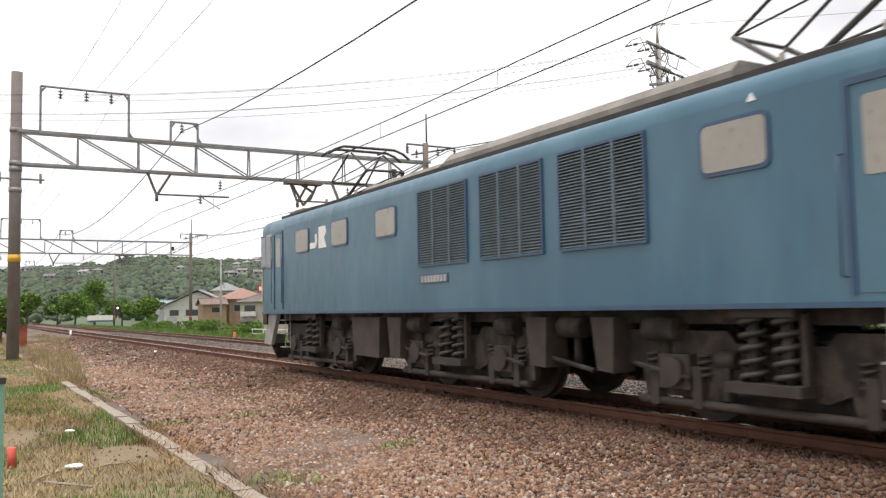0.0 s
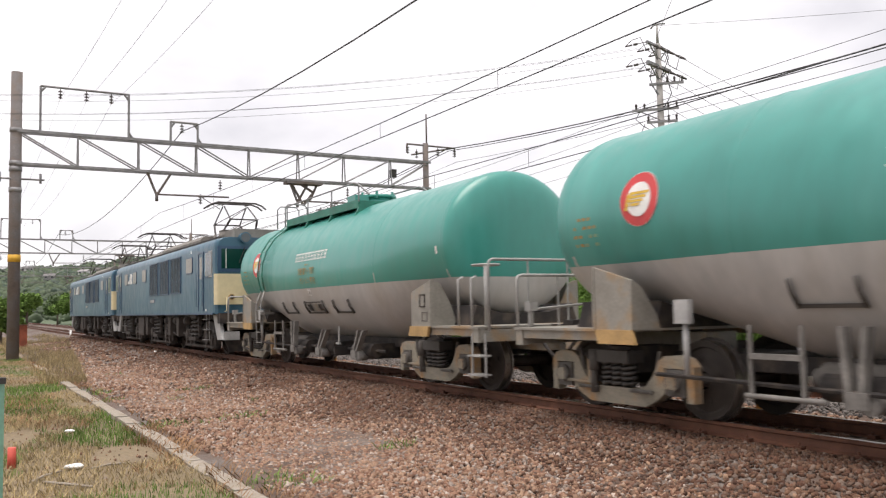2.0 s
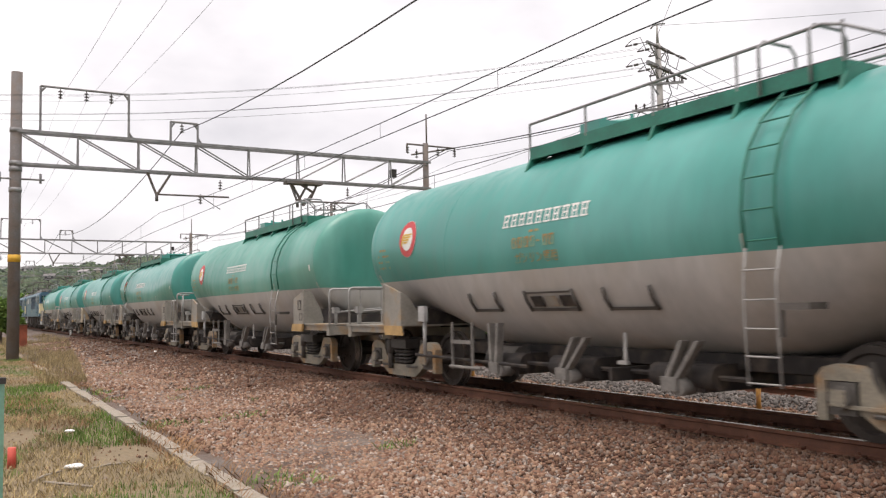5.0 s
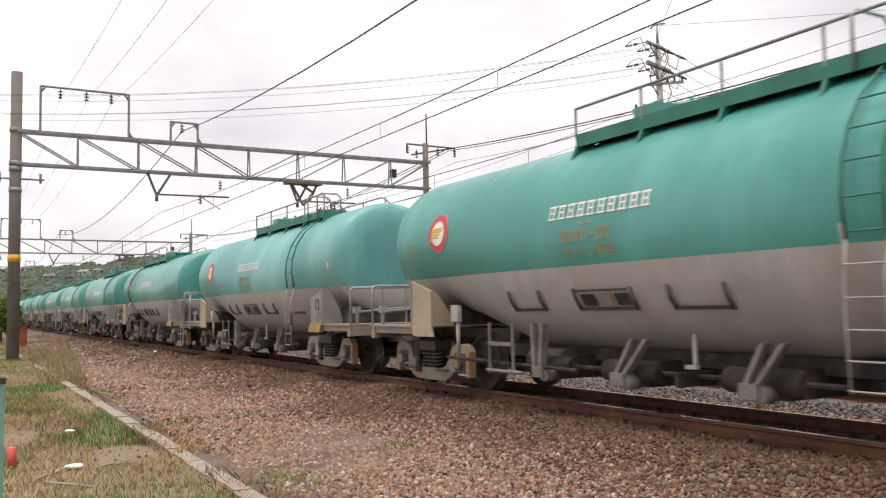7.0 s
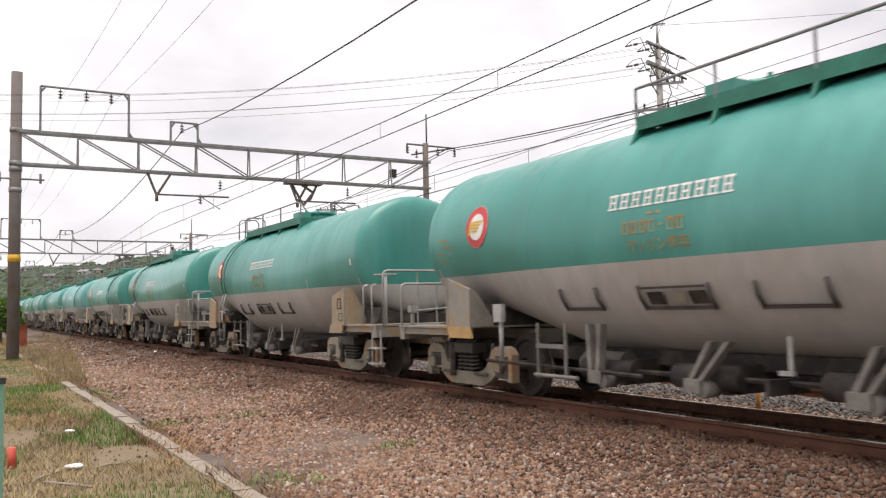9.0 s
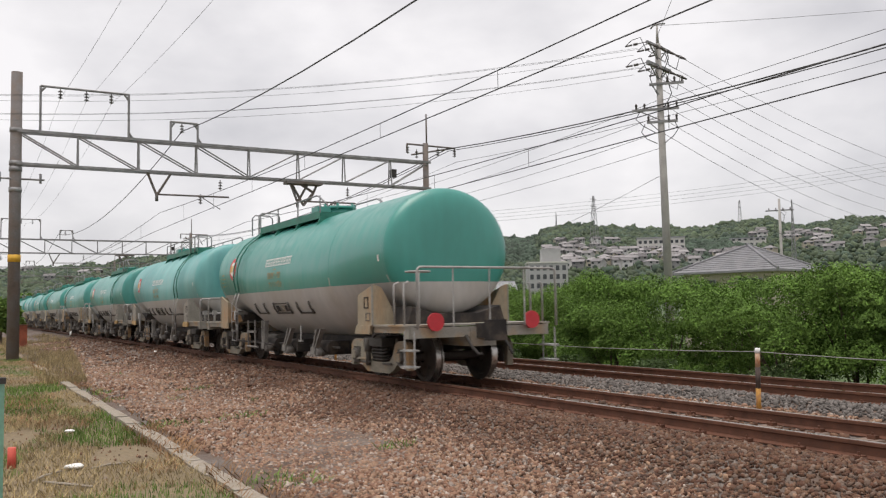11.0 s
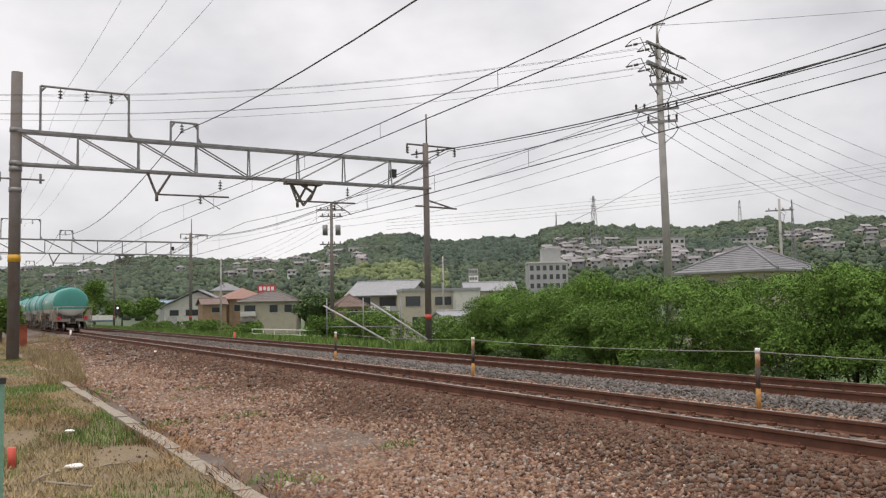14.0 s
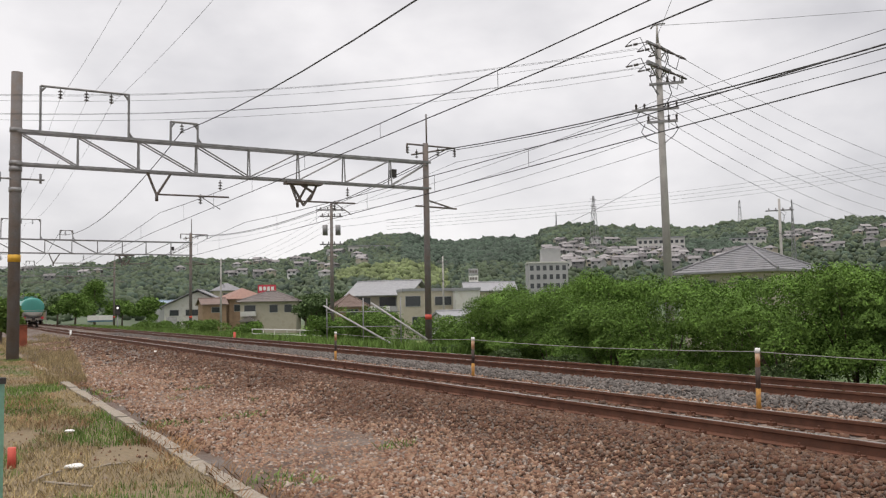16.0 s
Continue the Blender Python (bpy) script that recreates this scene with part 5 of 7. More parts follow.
def build_gantry():
    g = thing("overhead_line_gantry", "steel truss gantry over both tracks on round rusty poles", "gantry", "overhead line gantries")
    bm = bmesh.new()
    rod(bm, (1.93, 0, -0.9), (1.93, 0, 11.28), 0.235, 20, 0.215)
    pole = part("gantry_pole", bm, M_POLE, g, "round dark rust-stained pole")
    bm = bmesh.new()
    rod(bm, (1.93, 0, 3.45), (1.93, 0, 3.75), 0.245, 20, 0.244)
    part("marker_band", bm, M_YBAND, pole, "yellow band")
    for z in (8.86, 7.5, 7.25, 6.4):
        bm = bmesh.new()
        rod(bm, (1.93, 0, z - 0.09), (1.93, 0, z + 0.09), 0.25, 18)
        part("clamp", bm, M_GALV, pole)
    bm = bmesh.new()
    rod(bm, (1.2, -0.1, 6.85), (3.0, -0.1, 6.85), 0.04, 6)
    for x in (1.35, 2.85):
        rod(bm, (x, -0.1, 6.7), (x, -0.1, 7.1), 0.05, 8)
    part("cross_arm", bm, M_GALV, pole)
    bm = bmesh.new()
    rod(bm, (21.03, 0, -0.9), (21.03, 0, 9.85), 0.17, 16, 0.15)
    rod(bm, (21.1, 0, 9.6), (21.1, 0, 11.4), 0.045, 8)
    mast = part("gantry_pole", bm, M_POLE, g, "square dark mast with a lightning spike")
    bm = bmesh.new()
    rod(bm, (21.03, 0, 0.7), (21.03, 0, 0.95), 0.178, 16)
    part("marker_band", bm, M_RBAND, mast, "red band")
    bm = bmesh.new()
    for a, b in (((19.94, 0, 9.75), (22.82, 0, 9.73)), ((19.94, 0, 9.75), (19.94, 0, 9.3)), ((22.8, 0, 9.73), (22.8, 0, 9.3)), ((20.4, 0, 6.55), (22.85, 0, 6.49)), ((21.0, 0, 6.9), (22.6, 0, 6.5)), ((20.2, 0, 9.2), (22.7, 0, 9.73))):
        rod(bm, a, b, 0.045, 6)
    part("cross_arm", bm, M_POLE, mast)
    for x, z in ((19.98, 9.7), (21.77, 9.7), (22.78, 9.7), (20.5, 9.5)):
        bm = bmesh.new()
        insulator(bm, x, 0, z, 3)
        part("insulator", bm, M_INSUL, mast)
    # truss beam
    for z, w in ((8.83, 0.06), (7.47, 0.05)):
        for y in (-0.22, 0.22):
            bm = bmesh.new()
            box(bm, 1.95, 21.2, y - 0.04, y + 0.04, z - w, z + w)
            part("chord", bm, M_GALV, g)
    xs = [2.0, 4.27, 6.72, 9.21, 11.63, 14.03, 16.4, 18.95, 21.1]
    for i, x in enumerate(xs):
        if 0 < i < 8:
            for y in (-0.2, 0.2):
                bm = bmesh.new()
                rod(bm, (x, y, 7.5), (x, y * 0.4, 8.8), 0.034, 6)
                part("truss_post", bm, M_GALV, g)
        if i < 8:
            a, b = ((x, 8.8), (xs[i + 1], 7.5)) if i < 4 else ((x, 7.5), (xs[i + 1], 8.8))
            for y in (-0.2, 0.2):
                bm = bmesh.new()
                rod(bm, (a[0], y, a[1]), (b[0], y, b[1]), 0.032, 6)
                part("truss_brace", bm, M_GALV, g)
    # frames with insulators on the beam
    for x0, x1, z1, ins in ((2.82, 6.31, 10.82, (3.57, 4.59, 5.59)), (8.09, 9.28, 9.8, (8.58,))):
        bm = bmesh.new()
        for a, b in (((x0, 0, 8.85), (x0, 0, z1)), ((x0, 0, z1), (x1, 0, z1)), ((x1, 0, z1), (x1, 0, 8.85)), ((x0, 0, z1 - 0.25), (x0 + 0.2, 0, z1)), ((x1, 0, z1 - 0.25), (x1 - 0.2, 0, z1)), ((x1, 0, 9.15), (x1 + 0.2, 0, 8.85))):
            rod(bm, a, b, 0.05, 6)
        fr = part("wire_frame", bm, M_GALV, g, "pale pipe frame with hanging insulators")
        for x in ins:
            bm = bmesh.new()
            insulator(bm, x, 0, z1 - 0.03, 3)
            part("insulator", bm, M_INSUL, fr)
    for x0, x1 in ((7.1, 10.7), (13.6, 17.0)):
        bm = bmesh.new()
        rod(bm, (x0, 0, 7.45), (x0 + 0.4, 0, 6.45), 0.055, 6)
        rod(bm, (x0 + 1.0, 0, 7.45), (x0 + 0.4, 0, 6.45), 0.055, 6)
        rod(bm, (x0 + 0.4, 0, 6.5), (x1, 0, 6.52), 0.04, 6)
        rod(bm, (x0 + 0.4, 0, 6.6), (x0 + 0.4, 0, 6.2), 0.07, 8)
        rod(bm, (x0 + 2.3, 0, 6.5), (x0 + 3.2, 0, 5.95), 0.02, 5)
        arm = part("drop_arm", bm, M_POLE, g)
        for x in (x0 + 2.3, x1 - 0.4):
            bm = bmesh.new()
            insulator(bm, x, 0, 7.3 if x > x0 + 2.5 else 6.6, 3)
            part("insulator", bm, M_INSUL, arm)
    bm = bmesh.new()
    box(bm, 13.4, 15.2, -0.3, 0.3, 7.3, 7.42)
    for a, b in (((13.7, 0, 7.35), (14.3, 0, 6.3)), ((15.0, 0, 7.35), (14.6, 0, 6.5)), ((14.3, 0, 6.3), (14.8, 0, 6.95)), ((14.8, 0, 6.95), (14.2, 0, 7.3))):
        rod(bm, a, b, 0.06, 6)
    part("drop_bracket", bm, M_POLE, g)
    bm = bmesh.new()
    box(bm, 19.0, 19.25, -0.15, 0.15, 7.95, 8.35)
    part("sectioning_box", bm, M_ROOFEDGE, g)
    return g


gantry = build_gantry()
gantry.matrix_basis = pose(0, 38.4, 0)
copy_thing(gantry, pose(0.65, 92.7, 0))
copy_thing(gantry, pose(0.9, 146, 0))
copy_thing(gantry, pose(0, -15.5, 0))


def sagging(p, q, sag, n=14):
    p, q = Vector(p), Vector(q)
    return [p.lerp(q, i / n) - Vector((0, 0, sag * 4 * (i / n) * (1 - i / n))) for i in range(n + 1)]


def wire(label, spans, r=0.012, category="overhead wire", group="overhead line wires"):
    bm = bmesh.new()
    for p, q, sag in spans:
        pipe(bm, sagging(p, q, sag), r, 5)
    ob = part("overhead_wire", bm, M_WIRE)
    return tagged(ob, label, category, group)


def build_wires():
    ys = (-15.5, 38.4, 92.7, 146)
    for x, x2, zc, zm in ((TRACK, 0.2, 4.86, 5.7), (TRACK2 + 0.1, -0.1, 4.52, 5.4)):
        wire("thin dark contact wire above the track", [((x + x2 * (-1) ** i, a, zc), (x - x2 * (-1) ** i, b, zc), 0.02) for i, (a, b) in enumerate(zip(ys, ys[1:]))], 0.011)
        dip = 0.55 if x == TRACK else 0.5
        spans = [((x, a, zm), (x, b, zm), dip) for a, b in zip(ys, ys[1:])]
        wire("thin dark sagging messenger wire above the track", spans, 0.011)
        bm = bmesh.new()
        for a, b, _ in spans:
            for p in sagging(a, b, dip, 12)[1:-1]:
                rod(bm, p, (p.x, p.y, zc), 0.005, 4, cap=False)
        tagged(part("dropper_wire", bm, M_WIRE), "thin vertical dropper wires", "overhead wire", "overhead line wires")
    for x, z, sag, r in ((3.57, 10.38, 1.1, 0.0055), (4.59, 10.38, 1.15, 0.0055), (5.59, 10.36, 1.2, 0.0055), (8.58, 9.4, 1.45, 0.022), (22.3, 9.65, 1.31, 0.026), (22.42, 9.56, 1.28, 0.018), (22.9, 9.0, 0.9, 0.009)):
        wire("dark feeder wire along the gantries", [((x, a, z), (x, b, z), sag) for a, b in zip(ys, ys[1:])], r)


build_wires()


# ---- utility poles and power lines ----
M_CPOLE = mat("pale_concrete_pole", (0.33, 0.32, 0.30), 0.85, vary=0.15, scale=2, fine=30)


def build_utility_pole(label, x, y, base, top, r, arms, cans=False, turn=40):
    p = thing("utility_pole", label, "utility pole", "utility poles", at=pose(x, y, 0, 0, 0, turn))
    bm = bmesh.new()
    rod(bm, (0, 0, base), (0, 0, top), r, 16, r * 0.62)
    part("pole_shaft", bm, M_CPOLE if not cans else M_POLE, p)
    for z, w in arms:
        bm = bmesh.new()
        box(bm, -w, w, r * 0.7, r * 0.7 + 0.1, z - 0.05, z + 0.05)
        arm = part("cross_arm", bm, M_GALV, p)
        for i in range(4):
            bm = bmesh.new()
            u = -w + 2 * w * (i + 0.5) / 4
            rod(bm, (u, r, z), (u, r, z + 0.22), 0.05, 8)
            for k in (1, -1):
                rod(bm, (u, r, z + 0.1), (u + 0.06 * k, r + 0.36 * k, z - 0.04), 0.024, 6)
            part("insulator", bm, M_INSUL, arm)
    if cans:
        for s in (-0.5, 0.5):
            bm = bmesh.new()
            rod(bm, (s, 0, top - 2.5), (s, 0, top - 1.7), 0.2, 16)
            part("transformer", bm, M_GALV, p, "grey can transformer", 0.03)
    else:
        bm = bmesh.new()
        for i in range(9):
            a = i * 0.7
            pts = [(0.15 * math.cos(a), 0.15, top - 0.9 - 0.25 * i), (0.55 * math.cos(a), 0.4 * math.sin(a), top - 1.25 - 0.28 * i), (0.25, 0.2 * math.sin(a), top - 1.7 - 0.25 * i)]
            pipe(bm, pts, 0.016, 5)
        part("jumper_cable", bm, M_WIRE, p)
    return p


def build_crowded_pole(label, x, y):
    """The strain pole: two levels of tension strings on both sides, jumpers between them and three low arms."""
    p = thing("utility_pole", label, "utility pole", "utility poles", at=pose(x, y, 0, 0, 0, -44.5))
    bm = bmesh.new()
    rod(bm, (0.10, 0, -0.9), (0, 0, 10.9), 0.17, 16, 0.105)
    rod(bm, (0, 0, 10.9), (0, 0, 11.6), 0.06, 8, 0.03)
    part("pole_shaft", bm, M_CPOLE, p)
    bm = bmesh.new()
    pipe(bm, [(-0.24, 0, 11.5), (-0.12, 0, 11.62), (0.1, 0, 11.66), (0.3, 0, 11.64)], 0.03, 6)
    part("top_bracket", bm, M_GALV, p)
    for z, thick in ((10.78, 0.045), (10.02, 0.075)):
        bm = bmesh.new()
        prism(bm, [(-0.42, -0.80), (-0.34, -0.84), (0.46, 0.76), (0.38, 0.80)], "z", z - thick, z + thick)
        rod(bm, (-0.3, -0.6, z), (0.02, 0, z - 0.55), 0.03, 6)
        rod(bm, (0.3, 0.6, z), (0.02, 0, z - 0.55), 0.03, 6)
        arm = part("cross_arm", bm, M_GALV, p)
        for k in (-1, 0, 1):
            ax, ay = 0.4 * k, 0.78 * k
            left, right = (ax - 0.75, ay, z - 0.10), (ax + 0.62, ay, z - 0.34)
            for tip in (left, right):
                a, b = Vector((ax, ay, z)), Vector(tip)
                bm = bmesh.new()
                rod(bm, a, a.lerp(b, 0.5), 0.016, 6)
                rod(bm, a.lerp(b, 0.4), a.lerp(b, 0.62), 0.045, 10)
                rod(bm, a.lerp(b, 0.66), b, 0.06 if tip is right else 0.035, 10, 0.03)
                part("strain_insulator", bm, M_INSUL, arm, "dark strain insulator")
            bm = bmesh.new()
            low = z - 0.45 - 0.12 * k
            pipe(bm, [left, (ax - 0.5, ay, z + 0.12), (ax - 0.2, ay - 0.1, z + 0.16), (ax, ay - 0.15, low), (ax + 0.25, ay - 0.1, low - 0.15), (ax + 0.4, ay, z - 0.15), right], 0.014, 5)
            part("jumper_cable", bm, M_WIRE, arm)
    for z, x0, x1, posts in ((9.36, -0.35, 0.88, (0.3, 0.55, 0.82)), (8.42, -1.0, 0.68, (-0.85, -0.55, 0.3, 0.6)), (7.95, -0.48, 0.62, (-0.42, 0.3, 0.58))):
        bm = bmesh.new()
        box(bm, x0, x1, -0.16, -0.09, z - 0.045, z + 0.045)
        rod(bm, (x0 * 0.8, -0.12, z), (0, -0.1, z - 0.4), 0.02, 6)
        arm = part("cross_arm", bm, M_GALV, p)
        for u in posts:
            bm = bmesh.new()
            rod(bm, (u, -0.12, z + 0.04), (u, -0.12, z + 0.16), 0.045, 8, 0.03)
            rod(bm, (u, -0.12, z + 0.16), (u, -0.12, z + 0.24), 0.055, 8, 0.03)
            part("insulator", bm, M_INSUL, arm)
    for k, (u, z) in enumerate(((-0.55, 7.9), (0.5, 7.95), (-0.7, 8.4), (0.35, 9.3), (-0.25, 9.9), (0.3, 10.6))):
        bm = bmesh.new()
        pipe(bm, [(u, -0.12, z), (u * 1.25, -0.1, z - 0.3), (u * 0.9, -0.05, z - 0.55), (u * 0.25, -0.1, z - 0.75 - 0.05 * k)], 0.016, 5)
        part("drop_cable", bm, M_WIRE, p)
    return p


def build_lines():
    U = (22.4, 22.8)
    build_crowded_pole("tall pale concrete utility pole with crowded cross arms behind the hedge", U[0], U[1])
    build_utility_pole("dark utility pole with two can transformers behind the track", 25.2, 61.5, -1.6, 9.6, 0.17, [(9.1, 1.1), (8.6, 0.9), (6.4, 0.9)], True, -20)
    build_utility_pole("dark utility pole behind the houses", 28.5, 106, -2.6, 8.0, 0.15, [(7.6, 0.8)], False, 20)
    build_utility_pole("distant utility pole with red cross arms above the roofs", 61.5, 48.8, -2.6, 10.15, 0.16, [(9.15, 1.15)], False, -52)
    build_utility_pole("slim grey utility pole among the houses", 48, 84, -2.6, 7.2, 0.13, [(6.5, 0.7)], False, 0)
    for z, o in ((10.82, 0), (10.72, 0.5), (10.62, -0.5), (10.08, 0), (9.98, 0.6), (9.88, -0.6)):
        wire("thin power line crossing above the tracks", [((U[0] - 0.5 + o * 0.5, U[1] + 0.5 + o, z), (-14 + o, 46 + o, z + 1.1), 1.68)], 0.006, "power line", "power lines")
    for i in range(7):
        z = 10.9 - i * 0.55
        wire("thin power line running to the houses", [((U[0], U[1], z), (72 + i, 34 + 2 * i, 9.8 - 0.35 * i), 1.5)], 0.009, "power line", "power lines")
    for i in range(4):
        wire("thin distant power line across the sky", [((40, 82, 10.9 - 0.35 * i), (100, 52, 18.2 - 0.5 * i), 0.8)], 0.012, "power line", "power lines")
    wire("thin guy wire from the utility pole", [((U[0], U[1], 6.0), (32, 60, 4.5), 0.8)], 0.009, "power line", "power lines")
    wire("thin power line on pole tops", [((U[0], U[1], 11.6), (70, 20, 22), 0.5)], 0.008, "power line", "power lines")
    wire("thin power line on pole tops", [((U[0], U[1], 11.2), (-4, -12, 12), 0.4)], 0.008, "power line", "power lines")
    wire("thin power line along the track", [((22.3, -15.5, 9.3), (U[0], U[1], 8.75), 0.1)], 0.010, "power line", "power lines")
    for i in range(4):
        wire("thin power line beside the track", [((25.2, 61.5, 9.2 - 0.5 * i), (U[0], U[1], 8.8 - 0.6 * i), 0.5), ((25.2, 61.5, 9.2 - 0.5 * i), (28.5, 106, 7.8 - 0.4 * i), 0.8)], 0.009, "power line", "power lines")


build_lines()


# ---- lineside posts ----
M_POSTDARK = mat("dirty_dark_post_paint", (0.07, 0.05, 0.042), 0.8, vary=0.3, scale=8, fine=60)
M_POSTYEL = mat("dirty_amber_post_paint", (0.46, 0.23, 0.045), 0.7, vary=0.25, scale=8, fine=60, second=(0.25, 0.12, 0.05), amount=0.3)
M_POSTPALE = mat("pale_orange_post_paint", (0.48, 0.33, 0.22), 0.7, vary=0.25, scale=8, fine=60, second=(0.35, 0.16, 0.07), amount=0.4)
def build_marker_post(x, y, base, top):
    p = thing("marker_post", "yellow and black striped marker post with a white cap", "marker post", "striped marker posts", at=pose(x, y, 0, 1.0, 0.6, 0))
    for a, b, m in ((0.0, 0.12, M_POSTDARK), (0.12, 0.5, M_POSTYEL), (0.5, 0.8, M_POSTDARK), (0.8, 1.0, M_POSTPALE)):
        bm = bmesh.new()
        rod(bm, (0, 0, base + (top - base) * a), (0, 0, base + (top - base) * b), 0.034, 14)
        part("stripe", bm, m, p)
    bm = bmesh.new()
    rod(bm, (0, 0, top), (0, 0, top + 0.07), 0.036, 14)
    part("cap", bm, M_WHITE, p, "white cap")
    return p


def build_lineside():
    ys = (8.06, 15.5, 23.1)
    for y in ys:
        build_marker_post(9.55, y, -0.4, 0.56)
    bm = bmesh.new()
    for a, b in zip((0.5, *ys), ys):
        for p, q in zip(*(lambda s: (s, s[1:]))(sagging((9.55, a, 0.58), (9.55, b, 0.58), 0.05))):
            rod(bm, p, q, 0.0055, 5, cap=False)
    tagged(part("boundary_rope", bm, M_HANDRAIL), "thin pale rope strung between the striped posts", "rope")
    p = thing("ground_marker", "small white and black trackside peg", "marker peg", at=pose(6.34, 32.6, 0))
    bm = bmesh.new()
    rod(bm, (0, 0, -0.55), (0, 0, -0.28), 0.06, 10)
    part("peg", bm, M_ROOFEDGE, p)
    bm = bmesh.new()
    rod(bm, (0, 0, -0.28), (0, 0, -0.1), 0.05, 10)
    part("peg_top", bm, M_WHITE, p)
    for x, y, h, m in ((7.0, 66, 0.75, M_WHITE), (6.5, 44.5, 0.5, M_CONC), (13.4, 47, 0.7, M_RBAND)):
        q = thing("trackside_post", "short weathered trackside post", "post", "short posts", at=pose(x, y, 0))
        bm = bmesh.new()
        rod(bm, (0, 0, -0.6), (0, 0, -0.55 + h), 0.07, 10)
        part("post_shaft", bm, m, q, bevel=0.01)
    # green steel post and red bottle-like marker at the near edge
    q = thing("fence_post", "pale green painted square steel post", "fence post", at=pose(0.12, 3.3, 0, 0, 0, 0))
    bm = bmesh.new()
    box(bm, -0.022, 0.022, -0.022, 0.022, -0.55, 1.03)
    part("post_shaft", bm, mat("pale_green_post_paint", (0.16, 0.32, 0.24), 0.5, vary=0.15, scale=4), q, bevel=0.005)
    bm = bmesh.new()
    box(bm, -0.026, 0.026, -0.026, 0.026, 1.03, 1.05)
    part("cap", bm, M_ROOFEDGE, q)
    q = thing("red_marker", "small weathered red marker stub in the grass", "marker", at=pose(0.57, 11.17, 0))
    bm = bmesh.new()
    rod(bm, (0, 0, -0.55), (0, 0, -0.26), 0.05, 12, 0.045)
    part("stub", bm, M_RBAND, q, bevel=0.015)
    q = thing("relay_box", "rusty red trackside cabinet beside the gantry pole", "cabinet", at=pose(2.9, 52, 0))
    bm = bmesh.new()
    box(bm, -0.4, 0.4, -0.3, 0.3, -0.6, 0.75)
    part("cabinet_body", bm, mat("rusty_red_cabinet", (0.26, 0.07, 0.035), 0.8, vary=0.3, scale=3), q, bevel=0.02)
    bm = bmesh.new()
    box(bm, -0.45, 0.45, -0.36, 0.36, 0.75, 0.8)
    part("cabinet_roof", bm, M_RAIL, q)
    q = thing("equipment_cabinet", "pale grey trackside equipment cabinet in the grass", "cabinet", at=pose(19.5, 92, 0))
    bm = bmesh.new()
    box(bm, -0.5, 0.5, -0.4, 0.4, -0.8, 0.9)
    part("cabinet_body", bm, M_SKIRT, q, bevel=0.03)
    # stay ropes and fence by the mast
    q = thing("mesh_fence", "low grey pipe fence with sloping stays beside the mast", "fence", at=pose(0, 0, 0))
    for x, y in ((17.5, 43.5), (18.9, 41.8), (20.3, 40.1)):
        bm = bmesh.new()
        rod(bm, (x, y, -0.8), (x, y, 1.9), 0.035, 8)
        part("fence_post", bm, M_GALV, q)
    for z in (0.35, 1.15):
        bm = bmesh.new()
        rod(bm, (17.5, 43.5, z), (20.3, 40.1, z), 0.025, 8)
        part("rail_pipe", bm, M_GALV, q)
    for a, b in (((17.3, 43.4, 1.5), (18.8, 38.0, -0.5)), ((19.3, 41.6, 1.6), (20.7, 38.0, -0.3))):
        bm = bmesh.new()
        rod(bm, a, b, 0.05, 8)
        part("sloping_stay", bm, M_SKIRT, q, "pale sloping stay")
    q = thing("guard_fence", "low white pipe guard rail by the beige house", "guard rail", at=pose(0, 0, 0))
    for i in range(7):
        bm = bmesh.new()
        rod(bm, (19 + i * 0.2, 62 - i * 2.0, -0.8), (19 + i * 0.2, 62 - i * 2.0, 0.0), 0.03, 6)
        part("fence_post", bm, M_WHITE, q)
    for z in (-0.35, -0.02):
        bm = bmesh.new()
        rod(bm, (19, 62, z), (20.2, 50, z), 0.03, 6)
        part("rail_pipe", bm, M_WHITE, q)



def build_litter():
    rng = np.random.default_rng(9)
    spots = [(x, y, -0.49) for x, y in zip(rng.uniform(-0.6, 2.3, 900), rng.uniform(7, 24, 900))]
    scatter("loose_pebbles", spots, list(rng.uniform(0.008, 0.02, 900)), M_STONE, "small pale pebbles scattered in the grass", "gravel", rng=rng)
    for x, y, r, label in ((1.18, 10.6, 0.075, "pale flat stone lying in the grass"), (1.47, 13.86, 0.05, "small pale stone lying in the grass")):
        bm = bmesh.new()
        bmesh.ops.create_icosphere(bm, subdivisions=2, radius=r)
        for v in bm.verts:
            v.co = Vector((v.co.x * 1.5, v.co.y * 0.8, v.co.z * 0.45)) * (1 + 0.2 * noise.noise(v.co * 20))
        ob = tagged(part("stone", bm, M_WHITE), label, "stone", "loose stones")
        ob.location = (x, y, -0.455)
    for x, y, l, a in ((0.85, 10.2, 0.3, 1.0), (1.55, 10.5, 0.22, 0.3), (1.0, 9.6, 0.35, 2.2)):
        bm = bmesh.new()
        pipe(bm, [(-l, 0, 0), (0, 0.02, 0.01), (l, -0.01, 0)], 0.014, 6)
        ob = tagged(part("stick", bm, M_CONC), "dry pale stick lying in the grass", "stick", "dry sticks")
        ob.matrix_basis = pose(x, y, -0.47, 0, 0, math.degrees(a))


build_lineside()
build_litter()
